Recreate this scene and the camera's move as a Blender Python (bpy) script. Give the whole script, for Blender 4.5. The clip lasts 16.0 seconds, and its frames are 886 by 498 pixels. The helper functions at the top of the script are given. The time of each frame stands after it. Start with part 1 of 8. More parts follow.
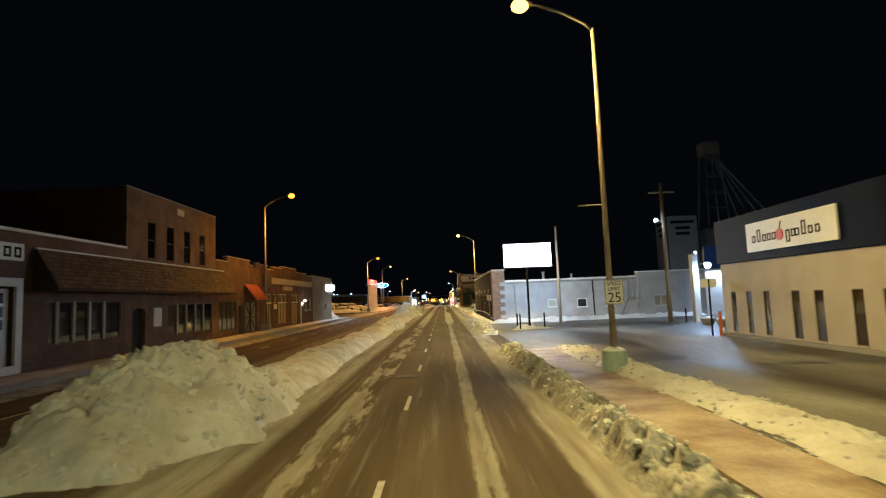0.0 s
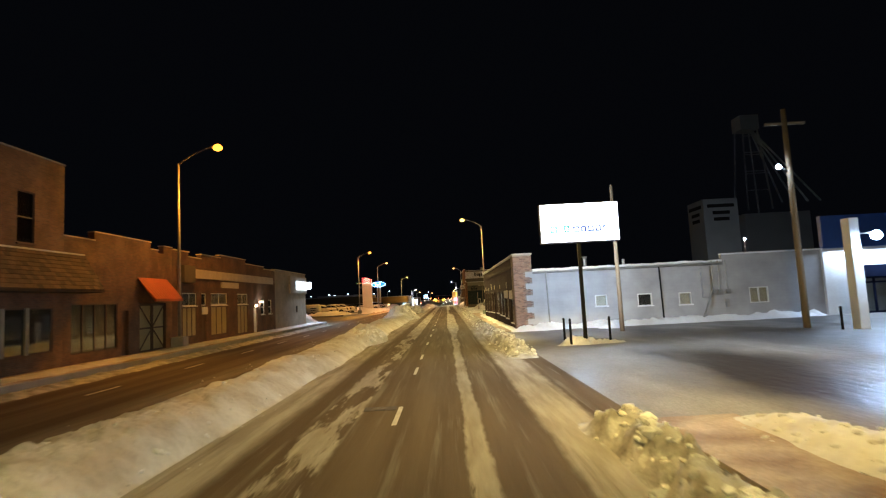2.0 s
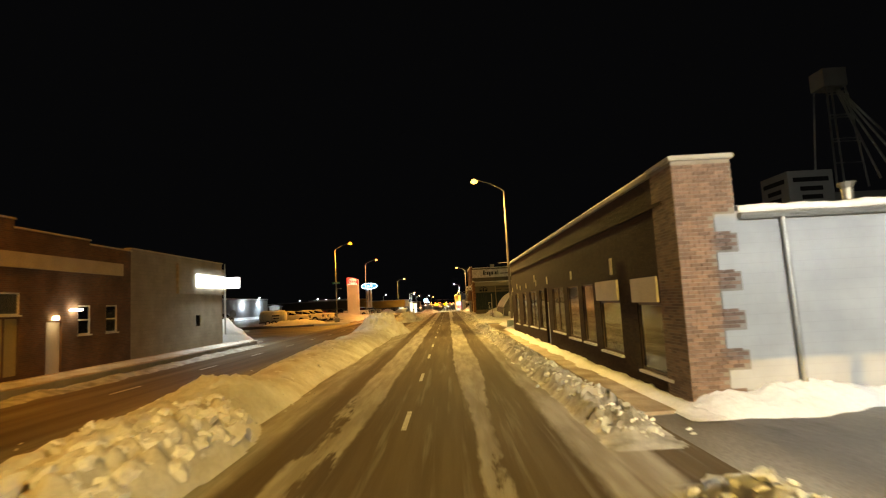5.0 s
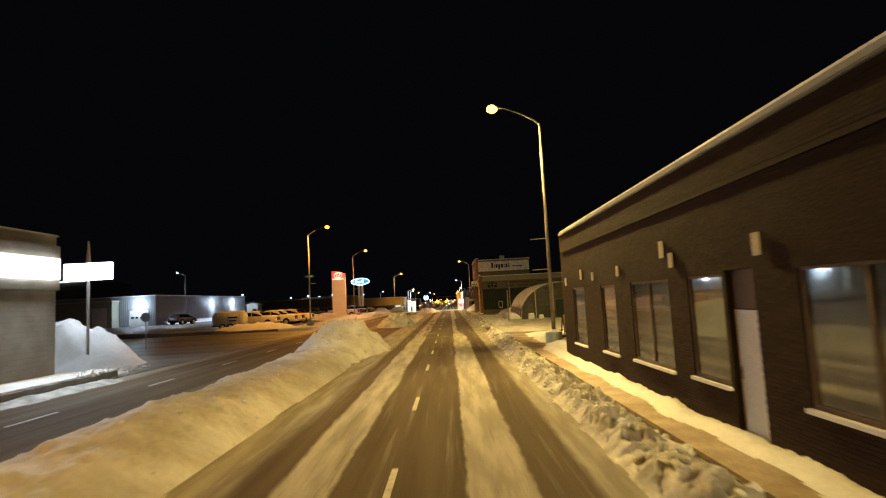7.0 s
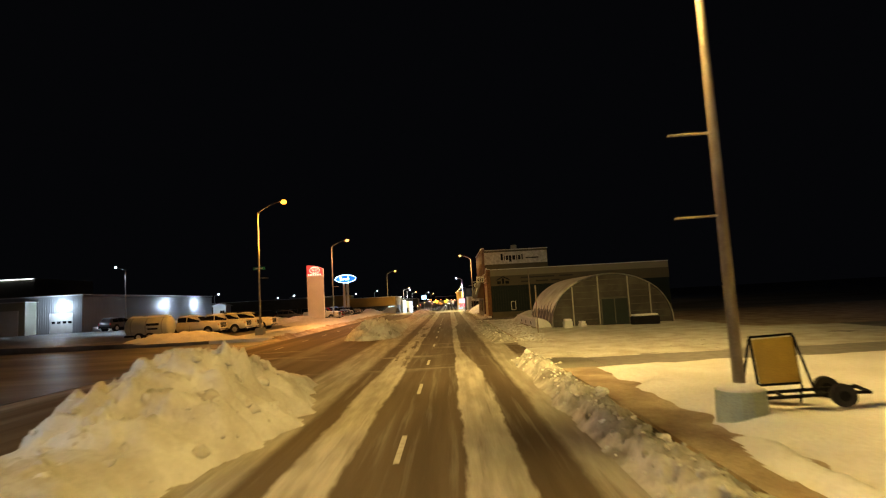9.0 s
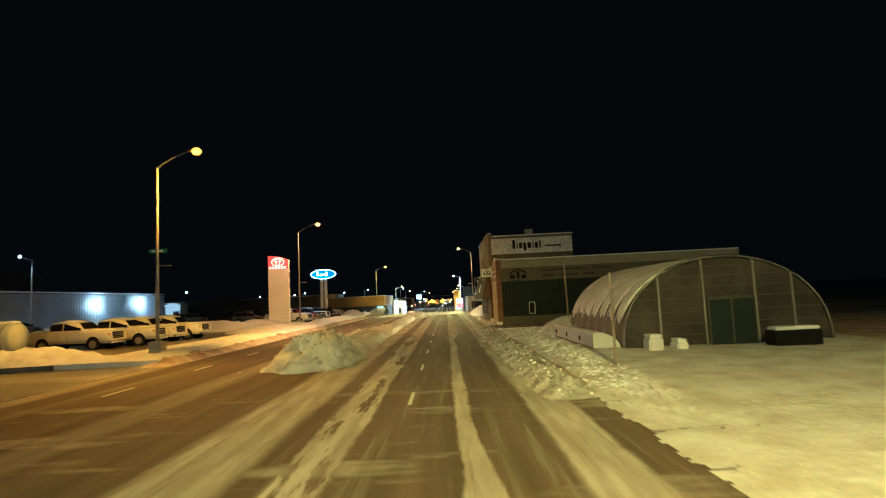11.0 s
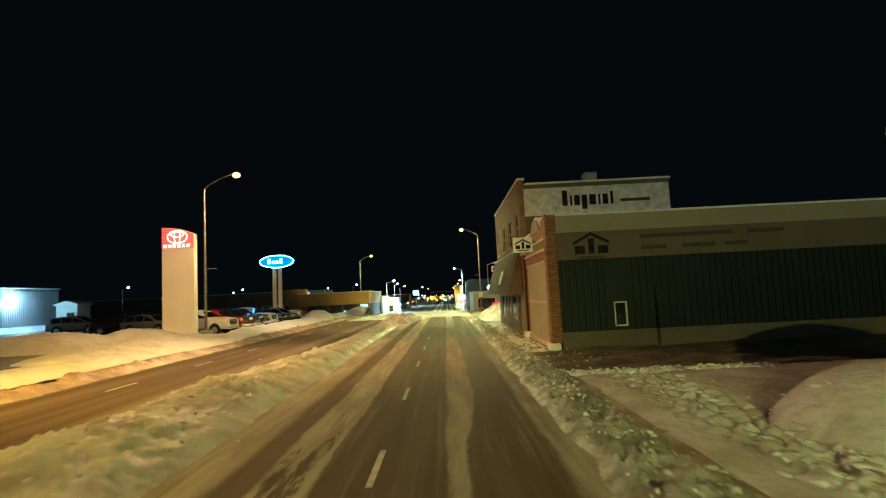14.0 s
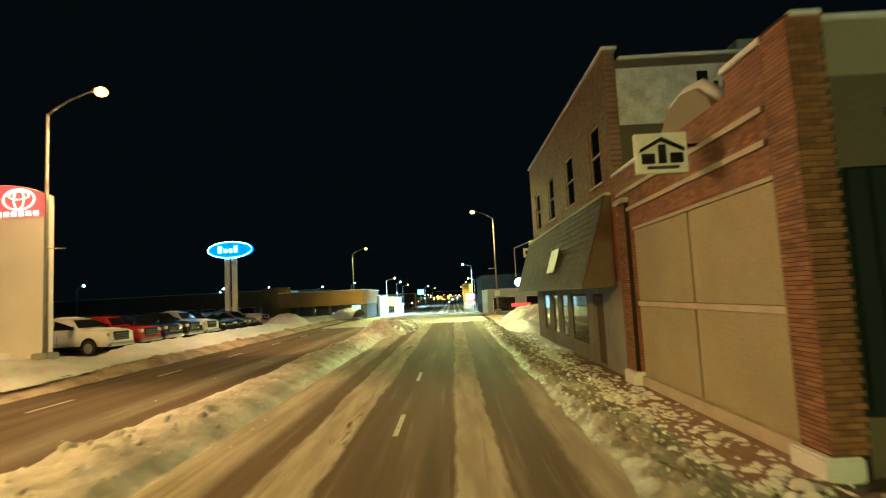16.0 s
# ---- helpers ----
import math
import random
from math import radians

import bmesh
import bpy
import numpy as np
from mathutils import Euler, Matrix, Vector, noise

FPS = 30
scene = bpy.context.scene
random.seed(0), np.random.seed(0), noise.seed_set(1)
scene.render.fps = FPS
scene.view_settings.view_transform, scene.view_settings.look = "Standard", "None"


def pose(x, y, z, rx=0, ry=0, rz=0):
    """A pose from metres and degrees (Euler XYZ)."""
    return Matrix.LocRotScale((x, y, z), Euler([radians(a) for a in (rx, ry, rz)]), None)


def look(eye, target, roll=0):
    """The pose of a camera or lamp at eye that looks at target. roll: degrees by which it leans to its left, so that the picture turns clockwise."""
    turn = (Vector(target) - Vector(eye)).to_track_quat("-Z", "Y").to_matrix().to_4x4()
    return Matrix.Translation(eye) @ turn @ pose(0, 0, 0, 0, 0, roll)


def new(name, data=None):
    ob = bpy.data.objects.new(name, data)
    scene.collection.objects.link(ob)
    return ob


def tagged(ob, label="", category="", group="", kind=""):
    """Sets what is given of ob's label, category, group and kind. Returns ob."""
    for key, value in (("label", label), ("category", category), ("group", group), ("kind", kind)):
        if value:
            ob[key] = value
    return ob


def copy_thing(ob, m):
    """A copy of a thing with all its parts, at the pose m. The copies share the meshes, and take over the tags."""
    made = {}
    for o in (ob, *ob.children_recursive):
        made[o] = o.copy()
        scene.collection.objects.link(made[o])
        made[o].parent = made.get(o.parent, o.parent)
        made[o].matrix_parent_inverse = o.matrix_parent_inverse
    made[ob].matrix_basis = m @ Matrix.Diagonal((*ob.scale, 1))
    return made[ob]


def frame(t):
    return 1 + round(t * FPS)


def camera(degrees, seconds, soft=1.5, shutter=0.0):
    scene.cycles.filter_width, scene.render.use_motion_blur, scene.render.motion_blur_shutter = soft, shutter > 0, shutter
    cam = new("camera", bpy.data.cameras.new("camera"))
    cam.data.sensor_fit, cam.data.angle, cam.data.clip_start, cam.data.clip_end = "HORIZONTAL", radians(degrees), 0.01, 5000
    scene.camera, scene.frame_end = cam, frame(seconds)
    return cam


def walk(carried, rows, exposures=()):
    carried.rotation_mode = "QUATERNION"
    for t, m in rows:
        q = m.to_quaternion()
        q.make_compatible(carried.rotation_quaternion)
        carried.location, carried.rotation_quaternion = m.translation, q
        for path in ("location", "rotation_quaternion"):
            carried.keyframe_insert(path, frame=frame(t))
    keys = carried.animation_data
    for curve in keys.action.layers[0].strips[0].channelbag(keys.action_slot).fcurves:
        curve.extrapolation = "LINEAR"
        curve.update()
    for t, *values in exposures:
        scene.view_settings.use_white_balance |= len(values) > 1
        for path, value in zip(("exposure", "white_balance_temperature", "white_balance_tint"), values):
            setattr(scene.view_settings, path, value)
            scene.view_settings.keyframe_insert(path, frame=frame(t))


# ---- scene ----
cam = camera(78.9, 16.0, soft=1.2, shutter=0.35)
PATH = [
    (0, (-0.273, 0.121, 2.526), (-0.267, 2.113, 2.709), -2.3),
    (0.5, (-0.291, 3.903, 2.524), (-0.283, 5.895, 2.704), -2.8),
    (1, (-0.268, 7.864, 2.479), (-0.261, 9.855, 2.66), -2.9),
    (1.5, (-0.148, 11.749, 2.434), (-0.147, 13.741, 2.614), -3.0),
    (2, (-0.102, 15.696, 2.375), (-0.105, 17.688, 2.558), -3.0),
    (2.5, (-0.156, 19.687, 2.394), (-0.158, 21.678, 2.58), -3.2),
    (3, (-0.191, 23.614, 2.397), (-0.193, 25.606, 2.584), -3.2),
    (3.5, (-0.195, 27.732, 2.424), (-0.2, 29.723, 2.611), -3.3),
    (4, (-0.192, 31.797, 2.397), (-0.201, 33.787, 2.587), -3.2),
    (4.5, (-0.261, 35.866, 2.349), (-0.266, 37.856, 2.547), -3.1),
    (4.7, (-0.271, 37.506, 2.346), (-0.277, 39.496, 2.545), -3.1),
    (7, (-0.276, 56.746, 2.533), (-0.29, 58.737, 2.721), -3.0),
    (7.5, (-0.285, 60.985, 2.571), (-0.297, 62.976, 2.76), -3.1),
    (8, (-0.331, 65.207, 2.506), (-0.342, 67.198, 2.696), -3.0),
    (9, (-0.261, 73.927, 2.541), (-0.273, 75.918, 2.728), -3.1),
    (11.5, (-0.223, 94.44, 2.538), (-0.221, 96.431, 2.722), -2.9),
    (12, (-0.205, 98.539, 2.547), (-0.202, 100.531, 2.728), -3.1),
    (12.5, (-0.077, 102.717, 2.558), (-0.077, 104.709, 2.738), -3.2),
    (13, (-0.004, 106.844, 2.553), (-0.006, 108.836, 2.731), -3.0),
    (13.5, (-0.016, 110.959, 2.566), (-0.019, 112.951, 2.74), -3.1),
    (14, (-0.052, 115.107, 2.563), (-0.054, 117.1, 2.734), -2.9),
    (14.5, (-0.082, 119.318, 2.508), (-0.088, 121.311, 2.682), -3.0),
    (15, (-0.04, 123.454, 2.486), (-0.053, 125.447, 2.659), -3.0),
    (15.5, (-0.085, 127.319, 2.45), (-0.105, 129.312, 2.623), -3.0),
    (16, (-0.063, 131.437, 2.466), (-0.092, 133.43, 2.637), -3.0),
]
walk(cam, [(t, look(eye, target, roll)) for t, eye, target, roll in PATH],
     exposures=((0.0, 2.8, 5500, 5), (1.0, 2.95, 5700, 9), (2.5, 2.85, 5700, 8), (3.5, 2.55, 5900, 9), (4.0, 2.3, 6400, 12), (4.5, 3.05, 8000, 4), (7.0, 2.95, 6500, 8), (9.0, 2.8, 6500, 9), (11.5, 3.35, 4900, -23), (13.0, 3.45, 4800, -30), (14.0, 3.45, 4800, -32), (16.0, 3.5, 4700, -36)))

# ---- night sky and exposure ----
world = bpy.data.worlds.new("night_sky")
scene.world = world
world.use_nodes = True
_bg = world.node_tree.nodes["Background"]
_bg.inputs["Color"].default_value = (0.47, 0.5, 0.66, 1)
_bg.inputs["Strength"].default_value = 0.00045

SODIUM = (1.0, 0.37, 0.03)
AMBER = (1.0, 0.66, 0.18)
ROSY = (1.0, 0.40, 0.16)
COOL = (0.72, 0.86, 1.0)
LAMP_W = 1500.0


# ---- small building kit ----
def material(name, base, rough=0.7, metal=0.0, second=None, scale=3.0, detail=6.0, amount=0.5, fine=40.0, bump=0.15,
             bump_scale=30.0, emit=None, power=0.0, spec=0.5, stretch=(1, 1, 1), island=0.0, grain_low=0.72, wet=None):
    """A surface with a broad stain, a fine grain and a bump, at real-world size."""
    m = bpy.data.materials.new(name)
    m.use_nodes = True
    nt = m.node_tree
    b = nt.nodes["Principled BSDF"]
    b.inputs["Roughness"].default_value = rough
    b.inputs["Metallic"].default_value = metal
    b.inputs["Specular IOR Level"].default_value = spec
    second = second or tuple(c * 0.6 for c in base)
    geo = nt.nodes.new("ShaderNodeTexCoord")
    mp = nt.nodes.new("ShaderNodeMapping")
    mp.inputs["Scale"].default_value = stretch
    nt.links.new(geo.outputs["Object"], mp.inputs["Vector"])
    n1 = nt.nodes.new("ShaderNodeTexNoise")
    n1.inputs["Scale"].default_value, n1.inputs["Detail"].default_value = scale, detail
    n2 = nt.nodes.new("ShaderNodeTexNoise")
    n2.inputs["Scale"].default_value, n2.inputs["Detail"].default_value = fine, 4
    nt.links.new(mp.outputs[0], n1.inputs["Vector"])
    nt.links.new(mp.outputs[0], n2.inputs["Vector"])
    ramp = nt.nodes.new("ShaderNodeMapRange")
    ramp.inputs["From Min"].default_value, ramp.inputs["From Max"].default_value = 0.38, 0.66
    ramp.inputs["To Max"].default_value = amount
    nt.links.new(n1.outputs["Fac"], ramp.inputs["Value"])
    mix = nt.nodes.new("ShaderNodeMix")
    mix.data_type = "RGBA"
    mix.inputs["A"].default_value, mix.inputs["B"].default_value = (*base, 1), (*second, 1)
    nt.links.new(ramp.outputs[0], mix.inputs["Factor"])
    grain = nt.nodes.new("ShaderNodeMix")
    grain.data_type, grain.blend_type = "RGBA", "MULTIPLY"
    grain.inputs["Factor"].default_value = 1.0
    g = nt.nodes.new("ShaderNodeMapRange")
    g.inputs["From Min"].default_value, g.inputs["From Max"].default_value = 0.25, 0.75
    g.inputs["To Min"].default_value, g.inputs["To Max"].default_value = grain_low, 2.0 - grain_low - 0.16 * (1 - grain_low) / 0.28
    nt.links.new(n2.outputs["Fac"], g.inputs["Value"])
    nt.links.new(mix.outputs["Result"], grain.inputs["A"])
    nt.links.new(g.outputs[0], grain.inputs["B"])
    out = grain.outputs["Result"]
    if island:
        gi = nt.nodes.new("ShaderNodeNewGeometry")
        oi = nt.nodes.new("ShaderNodeObjectInfo")
        add = nt.nodes.new("ShaderNodeMath")
        add.operation = "ADD"
        nt.links.new(gi.outputs["Random Per Island"], add.inputs[0])
        nt.links.new(oi.outputs["Random"], add.inputs[1])
        fr = nt.nodes.new("ShaderNodeMath")
        fr.operation = "FRACT"
        nt.links.new(add.outputs[0], fr.inputs[0])
        ir = nt.nodes.new("ShaderNodeMapRange")
        ir.inputs["To Min"].default_value, ir.inputs["To Max"].default_value = 1 - island, 1 + island
        nt.links.new(fr.outputs[0], ir.inputs["Value"])
        im = nt.nodes.new("ShaderNodeMix")
        im.data_type, im.blend_type = "RGBA", "MULTIPLY"
        im.inputs["Factor"].default_value = 1.0
        nt.links.new(out, im.inputs["A"])
        nt.links.new(ir.outputs[0], im.inputs["B"])
        out = im.outputs["Result"]
    nt.links.new(out, b.inputs["Base Color"])
    if wet is not None:
        wr = nt.nodes.new("ShaderNodeMapRange")
        wr.inputs["From Min"].default_value, wr.inputs["From Max"].default_value = 0.42, 0.58
        wr.inputs["To Min"].default_value, wr.inputs["To Max"].default_value = wet, rough
        nt.links.new(n1.outputs["Fac"], wr.inputs["Value"])
        nt.links.new(wr.outputs[0], b.inputs["Roughness"])
    if bump:
        n3 = nt.nodes.new("ShaderNodeTexNoise")
        n3.inputs["Scale"].default_value, n3.inputs["Detail"].default_value = bump_scale, 5
        nt.links.new(mp.outputs[0], n3.inputs["Vector"])
        bp = nt.nodes.new("ShaderNodeBump")
        bp.inputs["Strength"].default_value, bp.inputs["Distance"].default_value = bump, 0.05
        nt.links.new(n3.outputs["Fac"], bp.inputs["Height"])
        nt.links.new(bp.outputs[0], b.inputs["Normal"])
    if emit:
        b.inputs["Emission Color"].default_value = (*emit, 1)
        b.inputs["Emission Strength"].default_value = power
    return m


def plain(name, base, rough=0.5, metal=0.0, emit=None, power=0.0):
    m = bpy.data.materials.new(name)
    m.use_nodes = True
    b = m.node_tree.nodes["Principled BSDF"]
    b.inputs["Base Color"].default_value = (*base, 1)
    b.inputs["Roughness"].default_value, b.inputs["Metallic"].default_value = rough, metal
    if emit:
        b.inputs["Emission Color"].default_value = (*emit, 1)
        b.inputs["Emission Strength"].default_value = power
    return m


def brick_material(name, c1, c2, mortar, axis, w=0.21, h=0.075, bump=0.5, stain=(0.6, 1.25)):
    """Brick courses on a wall that faces along x (axis 'x') or along y."""
    m = bpy.data.materials.new(name)
    m.use_nodes = True
    nt = m.node_tree
    b = nt.nodes["Principled BSDF"]
    b.inputs["Roughness"].default_value = 0.85
    tc = nt.nodes.new("ShaderNodeTexCoord")
    sep = nt.nodes.new("ShaderNodeSeparateXYZ")
    com = nt.nodes.new("ShaderNodeCombineXYZ")
    nt.links.new(tc.outputs["Object"], sep.inputs[0])
    nt.links.new(sep.outputs["Y" if axis == "x" else "X"], com.inputs["X"])
    nt.links.new(sep.outputs["Z"], com.inputs["Y"])
    br = nt.nodes.new("ShaderNodeTexBrick")
    br.inputs["Scale"].default_value = 1.0
    br.inputs["Brick Width"].default_value, br.inputs["Row Height"].default_value = w, h
    br.inputs["Mortar Size"].default_value, br.inputs["Mortar Smooth"].default_value = 0.008, 0.3
    br.inputs["Color1"].default_value, br.inputs["Color2"].default_value = (*c1, 1), (*c2, 1)
    br.inputs["Mortar"].default_value = (*mortar, 1)
    nt.links.new(com.outputs[0], br.inputs["Vector"])
    ns = nt.nodes.new("ShaderNodeTexNoise")
    ns.inputs["Scale"].default_value, ns.inputs["Detail"].default_value = 0.9, 7
    nt.links.new(tc.outputs["Object"], ns.inputs["Vector"])
    g = nt.nodes.new("ShaderNodeMapRange")
    g.inputs["From Min"].default_value, g.inputs["From Max"].default_value = 0.3, 0.7
    g.inputs["To Min"].default_value, g.inputs["To Max"].default_value = stain
    nt.links.new(ns.outputs["Fac"], g.inputs["Value"])
    mx = nt.nodes.new("ShaderNodeMix")
    mx.data_type, mx.blend_type = "RGBA", "MULTIPLY"
    mx.inputs["Factor"].default_value = 1.0
    nt.links.new(br.outputs["Color"], mx.inputs["A"])
    nt.links.new(g.outputs[0], mx.inputs["B"])
    nt.links.new(mx.outputs["Result"], b.inputs["Base Color"])
    bp = nt.nodes.new("ShaderNodeBump")
    bp.inputs["Strength"].default_value, bp.inputs["Distance"].default_value = bump, 0.02
    bp.invert = True
    nt.links.new(br.outputs["Fac"], bp.inputs["Height"])
    nt.links.new(bp.outputs[0], b.inputs["Normal"])
    return m


def glass_material(name, tint=(0.9, 0.92, 0.91), gloss=0.25):
    m = bpy.data.materials.new(name)
    m.use_nodes = True
    nt = m.node_tree
    nt.nodes.remove(nt.nodes["Principled BSDF"])
    tr = nt.nodes.new("ShaderNodeBsdfTransparent")
    tr.inputs["Color"].default_value = (*tint, 1)
    gl = nt.nodes.new("ShaderNodeBsdfGlossy")
    gl.inputs["Roughness"].default_value = 0.04
    lw = nt.nodes.new("ShaderNodeFresnel")
    lw.inputs["IOR"].default_value = 1.5
    ad = nt.nodes.new("ShaderNodeMath")
    ad.operation = "MULTIPLY_ADD"
    ad.inputs[1].default_value, ad.inputs[2].default_value = 0.6, gloss * 0.12
    ad.use_clamp = True
    nt.links.new(lw.outputs[0], ad.inputs[0])
    mx = nt.nodes.new("ShaderNodeMixShader")
    nt.links.new(ad.outputs[0], mx.inputs[0])
    nt.links.new(tr.outputs[0], mx.inputs[1])
    nt.links.new(gl.outputs[0], mx.inputs[2])
    nt.links.new(mx.outputs[0], nt.nodes["Material Output"].inputs["Surface"])
    return m


def road_material():
    """Wet worn asphalt with packed, dirty snow left in streaks along the lanes."""
    m = bpy.data.materials.new("slushy_asphalt")
    m.use_nodes = True
    nt = m.node_tree
    L, N = nt.links.new, nt.nodes.new
    b = nt.nodes["Principled BSDF"]
    tc = N("ShaderNodeTexCoord")
    sep = N("ShaderNodeSeparateXYZ")
    L(tc.outputs["Object"], sep.inputs[0])

    def math_(op, a, bb, clamp=False):
        n = N("ShaderNodeMath")
        n.operation, n.use_clamp = op, clamp
        for i, v in enumerate((a, bb)):
            if isinstance(v, (int, float)):
                n.inputs[i].default_value = v
            elif v is not None:
                L(v, n.inputs[i])
        return n.outputs[0]

    def noise_(sx, sy, scale, detail=5, rough=0.55):
        mp = N("ShaderNodeMapping")
        mp.inputs["Scale"].default_value = (sx, sy, 1)
        L(tc.outputs["Object"], mp.inputs["Vector"])
        n = N("ShaderNodeTexNoise")
        n.inputs["Scale"].default_value, n.inputs["Detail"].default_value, n.inputs["Roughness"].default_value = scale, detail, rough
        L(mp.outputs[0], n.inputs["Vector"])
        return n.outputs["Fac"]

    def smooth(v, lo, hi, a=0.0, c=1.0):
        n = N("ShaderNodeMapRange")
        n.interpolation_type = "SMOOTHSTEP"
        n.inputs["From Min"].default_value, n.inputs["From Max"].default_value = lo, hi
        n.inputs["To Min"].default_value, n.inputs["To Max"].default_value = a, c
        L(v, n.inputs["Value"])
        return n.outputs[0]

    ex, ey = sep.outputs["X"], sep.outputs["Y"]
    wob = math_("MULTIPLY", math_("SUBTRACT", noise_(1.0, 0.22, 0.9, 6, 0.6), 0.5), 0.34)
    fray = math_("MULTIPLY", math_("SUBTRACT", noise_(1.0, 0.30, 5.0, 5, 0.7), 0.5), 0.18)
    xs = math_("ADD", ex, math_("ADD", wob, fray))
    streak = noise_(1.0, 0.035, 4.2, 6, 0.58)
    tear = noise_(1.0, 0.16, 1.6, 7, 0.66)

    def along(start, *steps):
        """A value that changes along the street: (from y, to y, change)."""
        v = start
        for a, c, d in steps:
            v = math_("ADD", smooth(ey, a, c, 0.0, d), v)
        return v

    def band(centre, half, soft):
        d = math_("ABSOLUTE", math_("SUBTRACT", xs, centre), None)
        return smooth(math_("SUBTRACT", d, half), soft, -soft)

    # packed snow between the wheel tracks: whole past the brick building, torn before and after it
    whole = along(0.0, (50.0, 60.0, 1.0), (91.0, 97.0, -0.75), (124.0, 129.0, 0.35))
    torn = smooth(math_("ADD", tear, math_("MULTIPLY", whole, 0.22)), 0.46, 0.53)
    right_streak = math_("MULTIPLY", band(along(0.27, (50.0, 60.0, 0.03), (92.0, 102.0, -0.26), (124.0, 129.0, 0.14)), along(0.17, (50.0, 60.0, 0.28), (92.0, 102.0, -0.28), (124.0, 129.0, 0.17)), 0.045),
                         smooth(math_("ADD", tear, math_("MULTIPLY", whole, 0.22)), 0.37, 0.44))
    left_streak = math_("MULTIPLY", band(-2.48, along(0.40, (56.0, 62.0, 0.04)), 0.06), torn)
    total = math_("MAXIMUM", math_("MULTIPLY", right_streak, along(0.66, (50.0, 60.0, 0.34), (92.0, 100.0, -0.15))), math_("MULTIPLY", left_streak, along(0.75, (50.0, 60.0, 0.25), (92.0, 100.0, -0.15))))
    for centre, half, soft, gain in ((-4.35, 0.80, 0.20, 0.80), (2.05, 0.52, 0.10, 0.78), (-8.3, 0.5, 0.4, 0.3), (-14.0, 0.6, 0.4, 0.45), (-11.9, 0.25, 0.2, 0.10)):
        total = math_("MAXIMUM", total, math_("MULTIPLY", band(centre, half, soft), gain))
    snow = math_("MULTIPLY", total, smooth(streak, 0.30, 0.46, 0.62, 1.0), True)
    film = math_("MULTIPLY", math_("MULTIPLY", smooth(streak, 0.52, 0.70), smooth(ex, -6.5, -4.5)), 0.22)
    crossing = math_("MULTIPLY", math_("MULTIPLY", smooth(ey, 93.0, 95.5), smooth(ey, 108.0, 105.0)), smooth(noise_(0.22, 1.0, 0.8, 6, 0.62), 0.54, 0.66, 0.0, 0.42))
    snow = math_("MAXIMUM", math_("MAXIMUM", snow, film), crossing)
    grain = noise_(1, 1, 55, 4)
    asp = N("ShaderNodeMix")
    asp.data_type = "RGBA"
    asp.inputs["A"].default_value, asp.inputs["B"].default_value = (0.100, 0.075, 0.048, 1), (0.145, 0.112, 0.074, 1)
    L(smooth(noise_(1, 0.05, 1.7, 6), 0.35, 0.65), asp.inputs["Factor"])
    sn = N("ShaderNodeMix")
    sn.data_type = "RGBA"
    sn.inputs["A"].default_value, sn.inputs["B"].default_value = (0.36, 0.33, 0.27, 1), (0.54, 0.51, 0.44, 1)
    L(smooth(noise_(1, 0.12, 3.0, 6), 0.35, 0.68), sn.inputs["Factor"])
    mx = N("ShaderNodeMix")
    mx.data_type = "RGBA"
    L(snow, mx.inputs["Factor"])
    L(asp.outputs["Result"], mx.inputs["A"])
    L(sn.outputs["Result"], mx.inputs["B"])
    gm = N("ShaderNodeMix")
    gm.data_type, gm.blend_type = "RGBA", "MULTIPLY"
    gm.inputs["Factor"].default_value = 1.0
    L(mx.outputs["Result"], gm.inputs["A"])
    L(smooth(grain, 0.25, 0.75, 0.86, 1.08), gm.inputs["B"])
    L(gm.outputs["Result"], b.inputs["Base Color"])
    b.inputs["Specular IOR Level"].default_value = 0.035
    L(smooth(snow, 0.0, 0.7, 0.80, 0.92), b.inputs["Roughness"])
    bp = N("ShaderNodeBump")
    bp.inputs["Strength"].default_value, bp.inputs["Distance"].default_value = 0.35, 0.03
    L(math_("ADD", math_("MULTIPLY", snow, 0.8), math_("MULTIPLY", grain, 0.5)), bp.inputs["Height"])
    L(bp.outputs[0], b.inputs["Normal"])
    return m


def root_place(ob):
    p = Vector((0, 0, 0))
    while ob is not None:
        p += ob.location
        ob = ob.parent
    return p


def part(name, bm, mat, parent, label="", smooth=False):
    """Links a bmesh, drawn in world metres, as one mesh object under a thing or part."""
    me = bpy.data.meshes.new(name)
    if parent is not None:
        bmesh.ops.translate(bm, verts=bm.verts, vec=-root_place(parent))
    if smooth:
        for f in bm.faces:
            f.smooth = True
    bm.to_mesh(me)
    bm.free()
    me.materials.append(mat)
    ob = new(name, me)
    ob.parent = parent
    if label:
        ob["label"] = label
    return ob


def thing(name, at, label, category, group="", kind=""):
    ob = new(name)
    ob.empty_display_size = 0.2
    ob.location = at
    return tagged(ob, label, category, group, kind)


def box(x0, x1, y0, y1, z0, z1, bm=None, bevel=0.0):
    own = bm is None
    bm = bm or bmesh.new()
    v = [bm.verts.new(p) for p in ((x0, y0, z0), (x1, y0, z0), (x1, y1, z0), (x0, y1, z0), (x0, y0, z1), (x1, y0, z1), (x1, y1, z1), (x0, y1, z1))]
    for f in ((3, 2, 1, 0), (4, 5, 6, 7), (0, 1, 5, 4), (1, 2, 6, 5), (2, 3, 7, 6), (3, 0, 4, 7)):
        bm.faces.new([v[i] for i in f])
    if bevel and own:
        bmesh.ops.bevel(bm, geom=bm.edges[:], offset=bevel, segments=2, affect="EDGES")
    return bm


